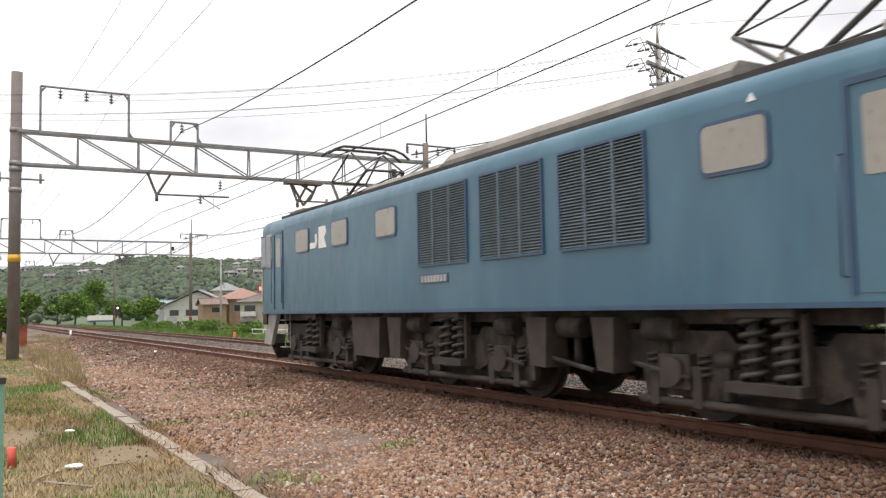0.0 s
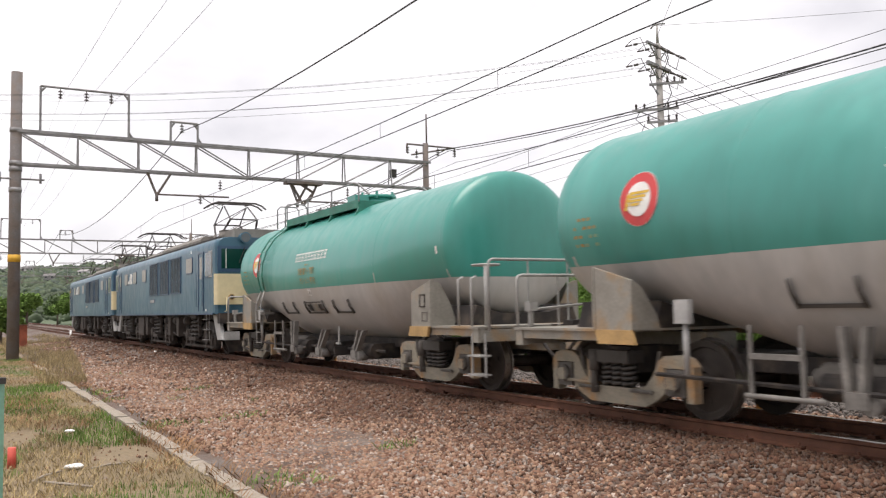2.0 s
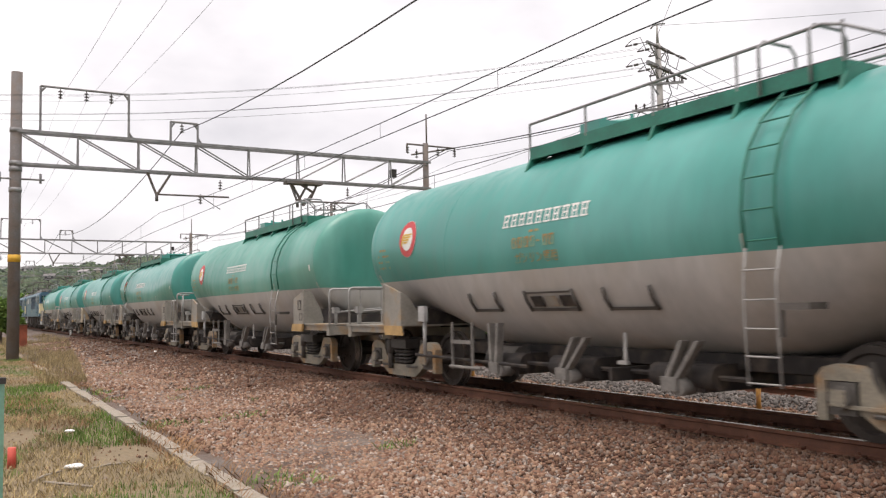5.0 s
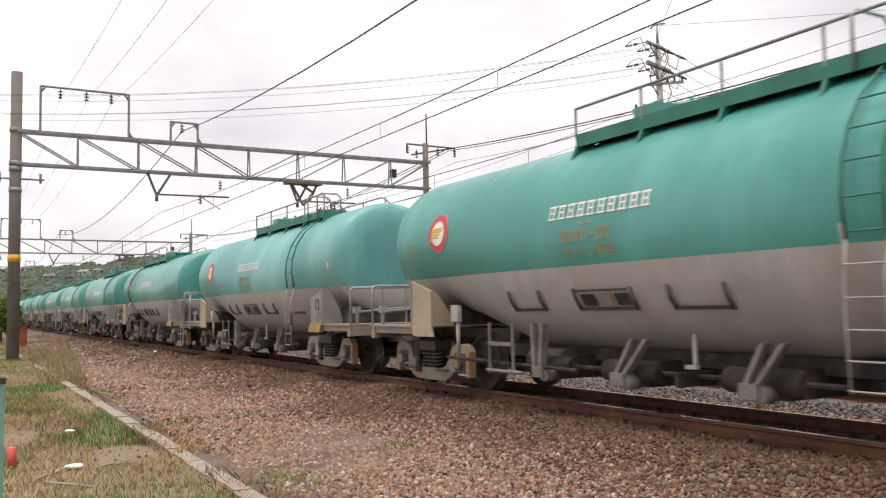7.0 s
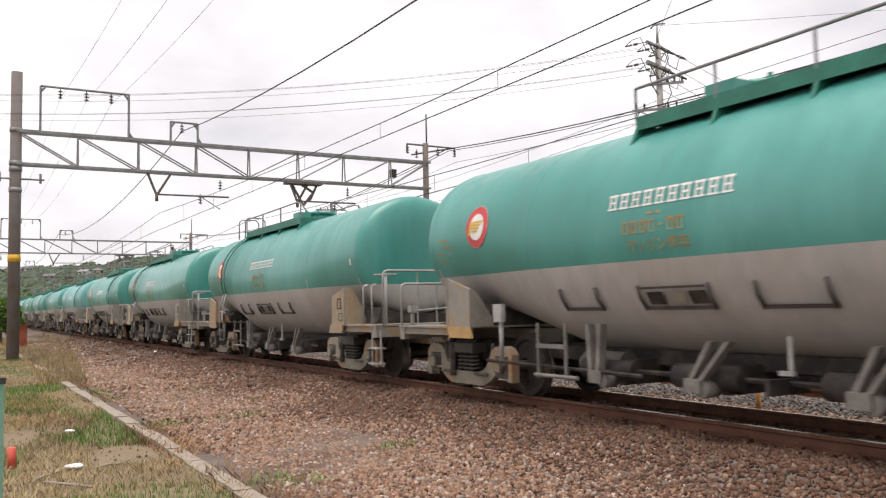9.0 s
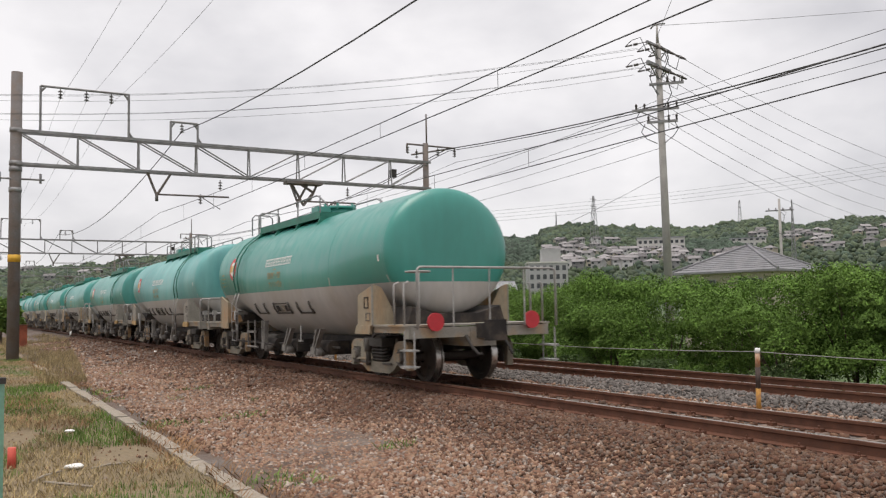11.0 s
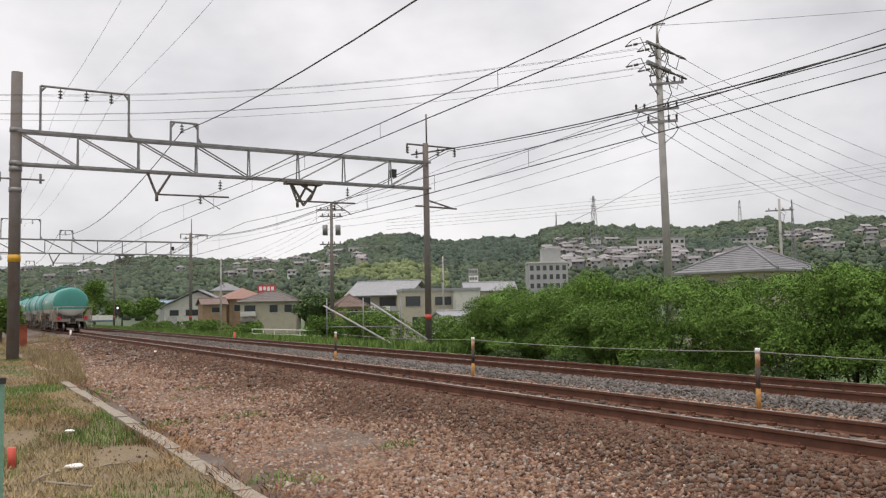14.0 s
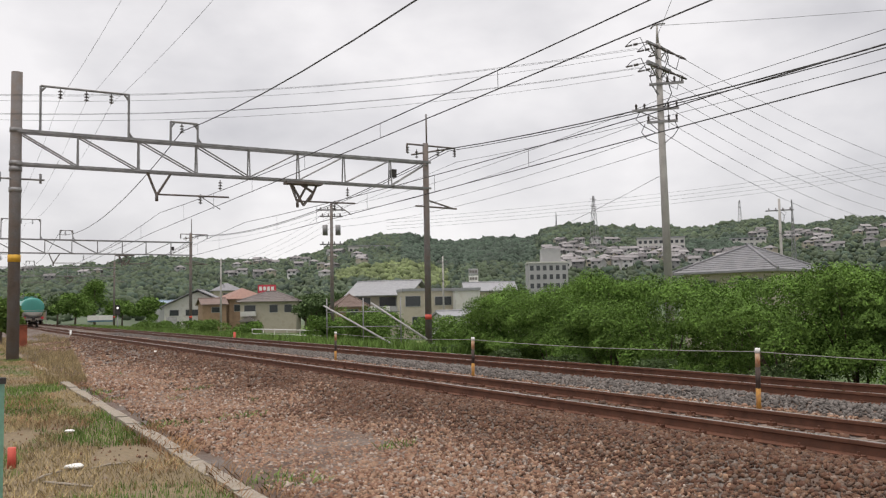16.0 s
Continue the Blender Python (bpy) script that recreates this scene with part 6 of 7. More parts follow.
# ---- plants ----
M_LEAF2 = mat("grass_green_leaves", (0.12, 0.20, 0.045), 0.85, vary=0.3, scale=1.0, fine=8, bump=0, island=0.45)
M_LEAF3 = mat("dark_tree_leaves", (0.085, 0.13, 0.05), 0.8, vary=0.3, scale=1.0, fine=8, bump=0, island=0.45)
M_DRY = mat("dry_grass_blades", (0.31, 0.24, 0.12), 0.8, vary=0.3, scale=1.0, fine=8, bump=0, island=0.4)
M_RUSTGRASS = mat("reddish_dry_grass", (0.27, 0.155, 0.075), 0.8, vary=0.3, scale=1.0, fine=8, bump=0, island=0.4)
M_BARK = mat("grey_brown_bark", (0.10, 0.075, 0.055), 0.9, vary=0.3, scale=6, fine=40, bump=0.4)
M_CEDAR = mat("dark_cedar_wood", (0.05, 0.075, 0.052), 0.9, vary=0.3, scale=0.05, fine=0.6, bump=0.3, dist=0.3, island=0.3)
# woods green made a little paler and bluer, distance haze put into the colour
M_WOODS = mat("hazed_broadleaf_wood", (0.070, 0.096, 0.054), 0.9, vary=0.35, scale=0.03, fine=0.6, bump=0.3, dist=0.3, island=0.22)
M_BAMBOO = mat("pale_bamboo_grove", (0.135, 0.17, 0.07), 0.9, vary=0.25, scale=0.05, fine=0.6, bump=0.3, dist=0.3, island=0.3)
for m in (M_LEAF, M_LEAF2, M_LEAF3):
    m.node_tree.nodes["Principled BSDF"].inputs["Specular IOR Level"].default_value = 0.2


def quads(name, pts, material):
    """A mesh of loose quads. pts: an array of n x 4 x 3."""
    n = len(pts)
    me = bpy.data.meshes.new(name)
    me.vertices.add(n * 4)
    me.vertices.foreach_set("co", np.asarray(pts, np.float32).reshape(-1))
    me.loops.add(n * 4)
    me.loops.foreach_set("vertex_index", np.arange(n * 4, dtype=np.int32))
    me.polygons.add(n)
    me.polygons.foreach_set("loop_start", np.arange(n, dtype=np.int32) * 4)
    me.materials.append(material)
    me.update(calc_edges=True)
    return me


def leaves(rng, c, long, wide, droop=0.35):
    """Leaf quads at the centres c, turned at random and drooping a little."""
    n = len(c)
    a = rng.normal(size=(n, 3))
    a[:, 2] = a[:, 2] * 0.5 - droop
    a /= np.linalg.norm(a, axis=1, keepdims=True)
    b = np.cross(a, rng.normal(size=(n, 3)))
    b /= np.linalg.norm(b, axis=1, keepdims=True)
    s = rng.uniform(0.6, 1.3, (n, 1))
    a, b = a * long * s, b * wide * s
    return np.stack([c - a, c - 0.1 * a + b, c + a, c - 0.1 * a - b], 1)


def facing_leaves(rng, c, face, long, wide):
    """Leaf quads at the centres c whose upper sides look along face."""
    face = face / np.linalg.norm(face, axis=1, keepdims=True)
    a = np.cross(face, rng.normal(size=face.shape))
    a /= np.linalg.norm(a, axis=1, keepdims=True)
    b = np.cross(face, a)
    s = rng.uniform(0.6, 1.3, (len(c), 1))
    a, b = a * long * s, b * wide * s
    return np.stack([c - a, c - 0.1 * a + b, c + a, c - 0.1 * a - b], 1)


def crown_points(rng, lobes, n, shell=0.55):
    """Points spread through the outer part of a group of lobes (x, y, z, radius, height)."""
    out = []
    w = np.array([l[3] ** 2 for l in lobes])
    for (x, y, z, r, h), k in zip(lobes, (n * w / w.sum()).astype(int)):
        d = rng.normal(size=(k, 3))
        d /= np.linalg.norm(d, axis=1, keepdims=True)
        q = rng.uniform(shell, 1.0, (k, 1)) ** 0.6 + rng.normal(0, 0.07, (k, 1))
        # sprays: pull the points towards a few twigs
        t = rng.normal(size=(max(4, k // 40), 3))
        t /= np.linalg.norm(t, axis=1, keepdims=True)
        d = d * 0.6 + t[rng.integers(0, len(t), k)] * 0.5
        d /= np.linalg.norm(d, axis=1, keepdims=True)
        out.append(np.array([x, y, z]) + d * q * np.array([r, r, h]))
    return np.concatenate(out)


def build_bush(name, label, group, x, y, base, r, h, n, leaf, material, seed, category="bush", layered=False):
    rng = np.random.default_rng(seed)
    b = thing(name, label, category, group, at=pose(x, y, base))
    bm = bmesh.new()
    lobes = [(0, 0, h * 0.45, r * 0.85, h * 0.5)]
    for i in range(7):
        a = rng.uniform(0, 6.28)
        q = rng.uniform(0.35, 0.8) * r
        lobes.append((q * math.cos(a), q * math.sin(a), rng.uniform(0.3, 0.85) * h, r * rng.uniform(0.3, 0.5), h * rng.uniform(0.16, 0.26)))
        rod(bm, (0.15 * math.cos(a), 0.15 * math.sin(a), -0.1), (lobes[-1][0] * 0.8, lobes[-1][1] * 0.8, lobes[-1][2]), 0.035, 6, 0.012)
    part("stem", bm, M_BARK, b)
    if layered:
        # drooping sprays: shells of leaves that face outwards, hollow below, so that each shades the next
        c, face = [], []
        for i in range(26):
            a, up = rng.uniform(0, 6.28), i / 25
            wide = r * (0.80 + 0.30 * up - 0.80 * up ** 3) * rng.uniform(0.8, 1.0)
            centre = np.array([wide * math.cos(a), wide * math.sin(a), h * (0.03 + 0.87 * up)])
            size = np.array([r * rng.uniform(0.26, 0.48), r * rng.uniform(0.26, 0.48), h * rng.uniform(0.10, 0.19)])
            m = int(n * 0.036)
            d = rng.normal(size=(m, 3))
            d[:, 2] = np.abs(d[:, 2]) * 1.2 - 0.12
            d /= np.linalg.norm(d, axis=1, keepdims=True)
            ragged = 1 + 0.22 * np.sin(4 * np.arctan2(d[:, 1], d[:, 0]) + rng.uniform(0, 6.28)) + rng.normal(0, 0.10, m)
            c.append(centre + d * size * ragged[:, None])
            face.append(d + rng.normal(0, 0.45, (m, 3)))
        core = crown_points(rng, lobes, n // 5)
        c = np.concatenate(c + [core])
        face = np.concatenate(face + [rng.normal(size=core.shape)])
        keep = c[:, 2] > 0.02
        ob = new("crown", quads("crown", facing_leaves(rng, c[keep], face[keep], leaf, leaf * 0.45), material))
        ob.parent = b
        return b
    c = crown_points(rng, lobes, n)
    c = c[c[:, 2] > 0.02]
    ob = new("crown", quads("crown", leaves(rng, c, leaf, leaf * 0.42), material))
    ob.parent = b
    return b


def build_tree(label, x, y, base, h, r, n, leaf, material, seed):
    rng = np.random.default_rng(seed)
    t = thing("tree", label, "tree", "trees", at=pose(x, y, base))
    bm = bmesh.new()
    rod(bm, (0, 0, -0.3), (0.1, 0, h * 0.45), 0.16 + h * 0.012, 10, 0.1 + h * 0.006)
    rod(bm, (0.1, 0, h * 0.45), (0, 0.1, h * 0.85), 0.1 + h * 0.006, 8, 0.03)
    lobes = [(0, 0, h * 0.72, r * 0.6, h * 0.26)]
    for i in range(8):
        a = rng.uniform(0, 6.28)
        q = rng.uniform(0.4, 0.75) * r
        z = h * rng.uniform(0.38, 0.85)
        lobes.append((q * math.cos(a), q * math.sin(a), z, r * rng.uniform(0.3, 0.48), h * rng.uniform(0.1, 0.17)))
        rod(bm, (0, 0, z - h * 0.15), (q * math.cos(a) * 0.9, q * math.sin(a) * 0.9, z), 0.07, 6, 0.02)
    part("trunk", bm, M_BARK, t)
    c = crown_points(rng, lobes, n, 0.4)
    ob = new("crown", quads("crown", leaves(rng, c, leaf, leaf * 0.5), material))
    ob.parent = t
    return t


def polar(az, d):
    return d * math.sin(radians(az)), d * math.cos(radians(az))


def build_plants():
    rng = np.random.default_rng(21)
    # the long unclipped hedge beyond the far track
    for i in range(10):
        y = 8.2 + i * 2.1
        build_bush("hedge_bush", "dense bright green unclipped shrub in the lineside hedge", "lineside hedge", 18.4 + 0.5 * math.sin(i * 1.9), y, -0.75, 1.9 + 0.3 * math.sin(i * 2.7), 2.7 + 0.16 * math.sin(i * 1.3), 40000, 0.038, M_LEAF, 100 + i, layered=True)
    for i in range(6):
        build_bush("low_shrub", "low leafy shrub at the foot of the hedge", "low shrubs", 16.1 + 0.3 * math.sin(i * 2.2), 9.5 + i * 3.7, -0.7, 0.7, 0.55, 1500, 0.05, M_LEAF3, 140 + i)
    for i, (x, y, r, h) in enumerate(((22.3, 37.5, 1.2, 1.3), (20.8, 45.5, 1.5, 2.4), (22.6, 47, 1.7, 2.8), (19.8, 50, 1.3, 1.9), (24, 52, 1.6, 2.2), (26, 47, 1.8, 2.6), (19.2, 64, 1.5, 1.4), (18.3, 70, 1.7, 1.6), (17.7, 78, 1.6, 1.5), (23, 58, 1.8, 2.2), (29, 66, 2.4, 3.6), (17.5, 88, 1.5, 1.3), (31, 78, 2.2, 3.2), (17.9, 96, 1.5, 1.6))):
        build_bush("wild_shrub", "wild bright green shrub on the embankment", "wild shrubs", x, y, ground_z(x) - 0.1, r, h, 5200, 0.085, M_LEAF2 if i % 3 else M_LEAF, 200 + i)
    # mid-distance trees
    for i, (az, d, h, r, m) in enumerate(((3.6, 150, 5.5, 3.4, M_LEAF2), (6.3, 170, 6.5, 4.0, M_LEAF2), (7.4, 190, 10.5, 4.0, M_LEAF2), (9.0, 200, 7.0, 4.2, M_LEAF2), (10.6, 185, 7.5, 3.6, M_LEAF2), (5.3, 260, 9, 5.0, M_LEAF3), (13.5, 230, 9, 5, M_LEAF3), (21.2, 125, 6.5, 3.6, M_LEAF3), (22.6, 135, 7.0, 4.0, M_LEAF3), (20.5, 150, 7.0, 4.0, M_LEAF3), (24.4, 150, 8.5, 4.5, M_LEAF3), (26.0, 170, 9.0, 4.5, M_LEAF), (34.6, 165, 9.0, 4.5, M_LEAF3), (39.3, 160, 9, 5, M_LEAF3), (47.6, 120, 8.6, 3.0, M_CEDAR), (46.9, 135, 9.2, 3.2, M_CEDAR), (2.1, 58, 3.2, 1.3, M_LEAF2), (55.5, 75, 6.6, 3, M_LEAF), (57.0, 68, 5.8, 3, M_LEAF2))):
        x, y = polar(az, d)
        build_tree("leafy green tree standing among the houses" if az > 12 else "leafy green tree beside the line", x, y, ground_z(x) - 0.2, h, r, 4200, 0.12 + d * 0.0008, m, 300 + i)
    # grass: blades by the kerb, tufts on the far embankment
    def blades(name, label, spots, tall, wide, material, lean=0.35):
        n = len(spots)
        spots = np.asarray(spots)
        d = rng.normal(size=(n, 2))
        d /= np.linalg.norm(d, axis=1, keepdims=True)
        t = np.asarray(tall)[:, None] * rng.uniform(0.5, 1.3, (n, 1))
        side = np.concatenate([-d[:, 1:], d[:, :1], np.zeros((n, 1))], 1) * wide
        tip = np.concatenate([d * t * lean * rng.uniform(0.2, 1.6, (n, 1)), t], 1)
        mid = tip * 0.55 + np.array([0, 0, 0.08]) * t
        p = np.stack([spots - side, spots + side, spots + mid + side * 0.7, spots + tip], 1)
        ob = new(name, quads(name, p, material))
        return tagged(ob, label, "grass", kind="stuff")

    def patch(n, x0, x1, y0, y1, test):
        x, y = rng.uniform(x0, x1, n), y0 + (y1 - y0) * rng.uniform(0, 1, n) ** 1.4
        k = np.array([test(a, b) for a, b in zip(x, y)])
        x, y = x[k], y[k]
        return [(a, b, ground_z(a) - 0.01 + 0.03 * bump_noise(a, b, 0.9)) for a, b in zip(x, y)]

    g = patch(80000, -1.5, 2.30, 6.0, 60, lambda a, b: bump_noise(a, b * 0.6, 0.55, 2) + 0.25 * bump_noise(a, b, 2.3, 6) > 0.0)
    blades("green_grass", "patches of short green grass beside the kerb", g, [0.085] * len(g), 0.006, M_LEAF2)
    g = patch(85000, -1.5, 2.32, 6.5, 60, lambda a, b: bump_noise(a, b * 0.6, 0.55, 2) < 0.10 and bump_noise(a, b, 0.8, 7) > -0.25)
    blades("dry_grass", "patches of dry straw-coloured grass beside the kerb", g, [0.09] * len(g), 0.005, M_DRY, 0.7)
    g = patch(45000, -1.0, 2.9, 6.5, 45, lambda a, b: bump_noise(a, b * 0.7, 0.6, 11) > 0.12)
    blades("rust_brown_grass", "reddish dead grass patches beside the kerb", g, [0.08] * len(g), 0.005, M_RUSTGRASS, 0.8)
    g = patch(26000, 1.9, 6.0, 24, 75, lambda a, b: a < 2.6 + (b - 20) * 0.09 and bump_noise(a, b, 0.35, 5) > -0.15)
    blades("tall_dry_grass", "tall pale dry grass by the track", g, [0.24] * len(g), 0.008, M_DRY)
    g = patch(3500, 2.2, 2.75, 6.5, 34, lambda a, b: bump_noise(a, b * 0.5, 1.1, 31) > 0.05)
    blades("kerb_grass", "dry grass creeping over the kerb", g, [0.13] * len(g), 0.005, M_RUSTGRASS, 0.9)
    g = patch(9000, 2.5, 5.0, 7, 26, lambda a, b: bump_noise(a, b, 0.9, 15) > 0.47)
    blades("ballast_weeds", "small green weeds growing through the ballast", g, [0.10] * len(g), 0.008, M_LEAF2, 0.9)
    g = patch(42000, 13.9, 27, 27, 140, lambda a, b: bump_noise(a, b, 0.2, 4) > -0.35)
    blades("embankment_grass", "long bright green grass on the far embankment", g, [0.55] * len(g), 0.03, M_LEAF2)
    g = patch(9000, 13.6, 16.5, 6, 30, lambda a, b: True)
    blades("verge_grass", "green verge grass under the hedge", g, [0.2] * len(g), 0.01, M_LEAF3)


build_plants()

# ---- hills and woods ----
RIDGE = [(-40, .05), (-10, .047), (2.1, .0476), (3.6, .0525), (7.9, .0551), (8.9, .062), (10.7, .0646), (16.0, .060), (19.3, .0603), (20.3, .0647), (22.3, .075), (23.9, .0834), (25.6, .0891), (27.4, .090), (28.5, .0856), (29.6, .0792), (32.0, .081), (34.4, .0827), (35.1, .0797), (36.1, .0839), (36.6, .0923), (38.2, .0961), (40.3, .0935), (42.8, .0885), (44.6, .0891), (46.0, .0855), (47.5, .0881), (48.8, .092), (50.7, .0928), (52.4, .0843), (53.6, .085), (55.4, .0879), (57.5, .088), (80, .08), (130, .06)]


def ridge_at(az):
    for (a, p), (b, q) in zip(RIDGE, RIDGE[1:]):
        if a <= az <= b:
            k = (az - a) / (b - a)
            k = k * k * (3 - 2 * k)
            return p + (q - p) * k
    return 0.05


FAR, NEAR = 720.0, 230.0


def hill_z(az, d):
    k = max(0.0, min(1.0, (d - NEAR) / (FAR - NEAR)))
    top = EYE[2] + ridge_at(az) * FAR - 3.2
    s = (k ** 1.25) if d <= FAR else 1 - (d - FAR) / 250
    return -2.7 + (top + 2.7) * s + 3.0 * bump_noise(az * 3, d * 0.02, 0.35, 8) * k


def build_hills():
    azs = [-40 + 0.7 * i for i in range(244)]
    ds = [NEAR - 20 + 22 * i for i in range(24)] + [760, 850, 970]
    vs = [(*polar(a, d), hill_z(a, d) if d >= NEAR else -2.9) for d in ds for a in azs]
    n = len(azs)
    fs = [(j * n + i, j * n + i + 1, (j + 1) * n + i + 1, (j + 1) * n + i) for j in range(len(ds) - 1) for i in range(n - 1)]
    me = bpy.data.meshes.new("hill")
    me.from_pydata(vs, [], fs)
    me.materials.append(M_WOODS)
    me.polygons.foreach_set("use_smooth", [True] * len(fs))
    tagged(new("hill", me), "low wooded hills behind the town", "hill", kind="structure")
    rng = np.random.default_rng(77)
    kinds = {"cedar": ([], []), "wood": ([], []), "bamboo": ([], [])}
    for _ in range(40000):
        az, d = rng.uniform(-3, 62), NEAR + 30 + (FAR - NEAR - 20) * rng.uniform(0, 1) ** 0.55
        k = (d - NEAR) / (FAR - NEAR)
        town = (36 < az < 45.5 and 0.12 < k < 0.74) or (az > 51 and 0.12 < k < 0.8) or (13.5 < az < 21 and 0.2 < k < 0.7)
        if town and rng.uniform() < 0.45:
            continue
        kind = "wood"
        if 27 < az < 36 and k > 0.55 or 45.5 < az < 50 and 0.3 < k < 0.75:
            kind = "cedar"
        elif 22.5 < az < 30 and 0.25 + 0.02 * (30 - az) < k < 0.52:
            kind = "bamboo"
        elif rng.uniform() < 0.25:
            kind = "cedar"
        x, y = polar(az, d)
        r = rng.uniform(0.9, 2.5) * (0.7 + 0.4 * k)
        kinds[kind][0].append((x, y, hill_z(az, d) + r * 0.7))
        kinds[kind][1].append(r)
    for kind, m, label, flat in (("cedar", M_CEDAR, "dark cedar wood on the hillside", 1.35), ("wood", M_WOODS, "mixed green woods on the hillside", 0.95), ("bamboo", M_BAMBOO, "pale green bamboo grove on the hillside", 1.1)):
        scatter(kind + "_woods", kinds[kind][0], kinds[kind][1], m, label, "woods", flat, rng)


build_hills()

# ---- houses and the town ----
M_WALLW = mat("white_plaster_wall", (0.55, 0.54, 0.51), 0.85, vary=0.1, scale=1.2, fine=12, bump=0.05, second=(0.44, 0.42, 0.38), amount=0.25)
M_WALLB = mat("beige_render_wall", (0.44, 0.40, 0.32), 0.85, vary=0.1, scale=1.2, fine=12, bump=0.05, second=(0.36, 0.32, 0.25), amount=0.3)
M_WALLT = mat("tan_timber_wall", (0.30, 0.20, 0.13), 0.85, vary=0.15, scale=1.2, fine=12)
M_TILEG = mat("grey_roof_tiles", (0.20, 0.20, 0.21), 0.6, vary=0.15, scale=2, fine=14, bump=0.3, dist=0.05)
M_TILEB = mat("brown_roof_tiles", (0.17, 0.12, 0.10), 0.65, vary=0.15, scale=2, fine=14, bump=0.3, dist=0.05)
M_TILED = mat("brown_grey_roof_tiles", (0.19, 0.165, 0.155), 0.65, vary=0.15, scale=2, fine=14, bump=0.3, dist=0.05)
M_TILER = mat("red_brown_roof_tiles", (0.27, 0.155, 0.12), 0.65, vary=0.15, scale=2, fine=14, bump=0.3, dist=0.05)
M_BLUEROOF = mat("faded_blue_metal_roof", (0.22, 0.29, 0.36), 0.5, vary=0.12, scale=2, fine=14)
M_TILEP = mat("pale_metal_roof", (0.27, 0.275, 0.285), 0.5, vary=0.12, scale=2, fine=14)
M_WINDOW = mat("dark_house_window", (0.045, 0.05, 0.055), 0.15, vary=0.15, bump=0)
M_SIGNRED = mat("red_sign_board", (0.55, 0.04, 0.07), 0.5, vary=0.08, bump=0)
M_FARWALL = mat("weathered_far_house_wall", (0.42, 0.415, 0.405), 0.9, vary=0.15, scale=0.4, fine=5, each=0.55)
M_FARROOF = mat("weathered_far_roof", (0.21, 0.20, 0.20), 0.8, vary=0.15, scale=0.6, fine=6, each=0.45)
M_APT = mat("grey_apartment_wall", (0.36, 0.36, 0.36), 0.85, vary=0.08, scale=0.5, fine=6)


def house_window(h, face, u, z, w, t, hx, hy):
    """A framed window on the face 'f' (towards -y), 'b', 'l' or 'r' of a house with half sizes hx, hy."""
    last = None
    for name, grow, out, m in (("window", 0.06, 0.04, M_SKIRT), ("pane", 0.0, 0.05, M_WINDOW)):
        bm = bmesh.new()
        a, b, z0, z1 = u - w / 2 - grow, u + w / 2 + grow, z - t / 2 - grow, z + t / 2 + grow
        if face == "f":
            box(bm, a, b, -hy - out, -hy + 0.02, z0, z1)
        elif face == "l":
            box(bm, -hx - out, -hx + 0.02, a, b, z0, z1)
        else:
            box(bm, hx - 0.02, hx + out, a, b, z0, z1)
        ob = part(name, bm, m, h)
        if name == "pane":
            ob.parent = last
        last = ob


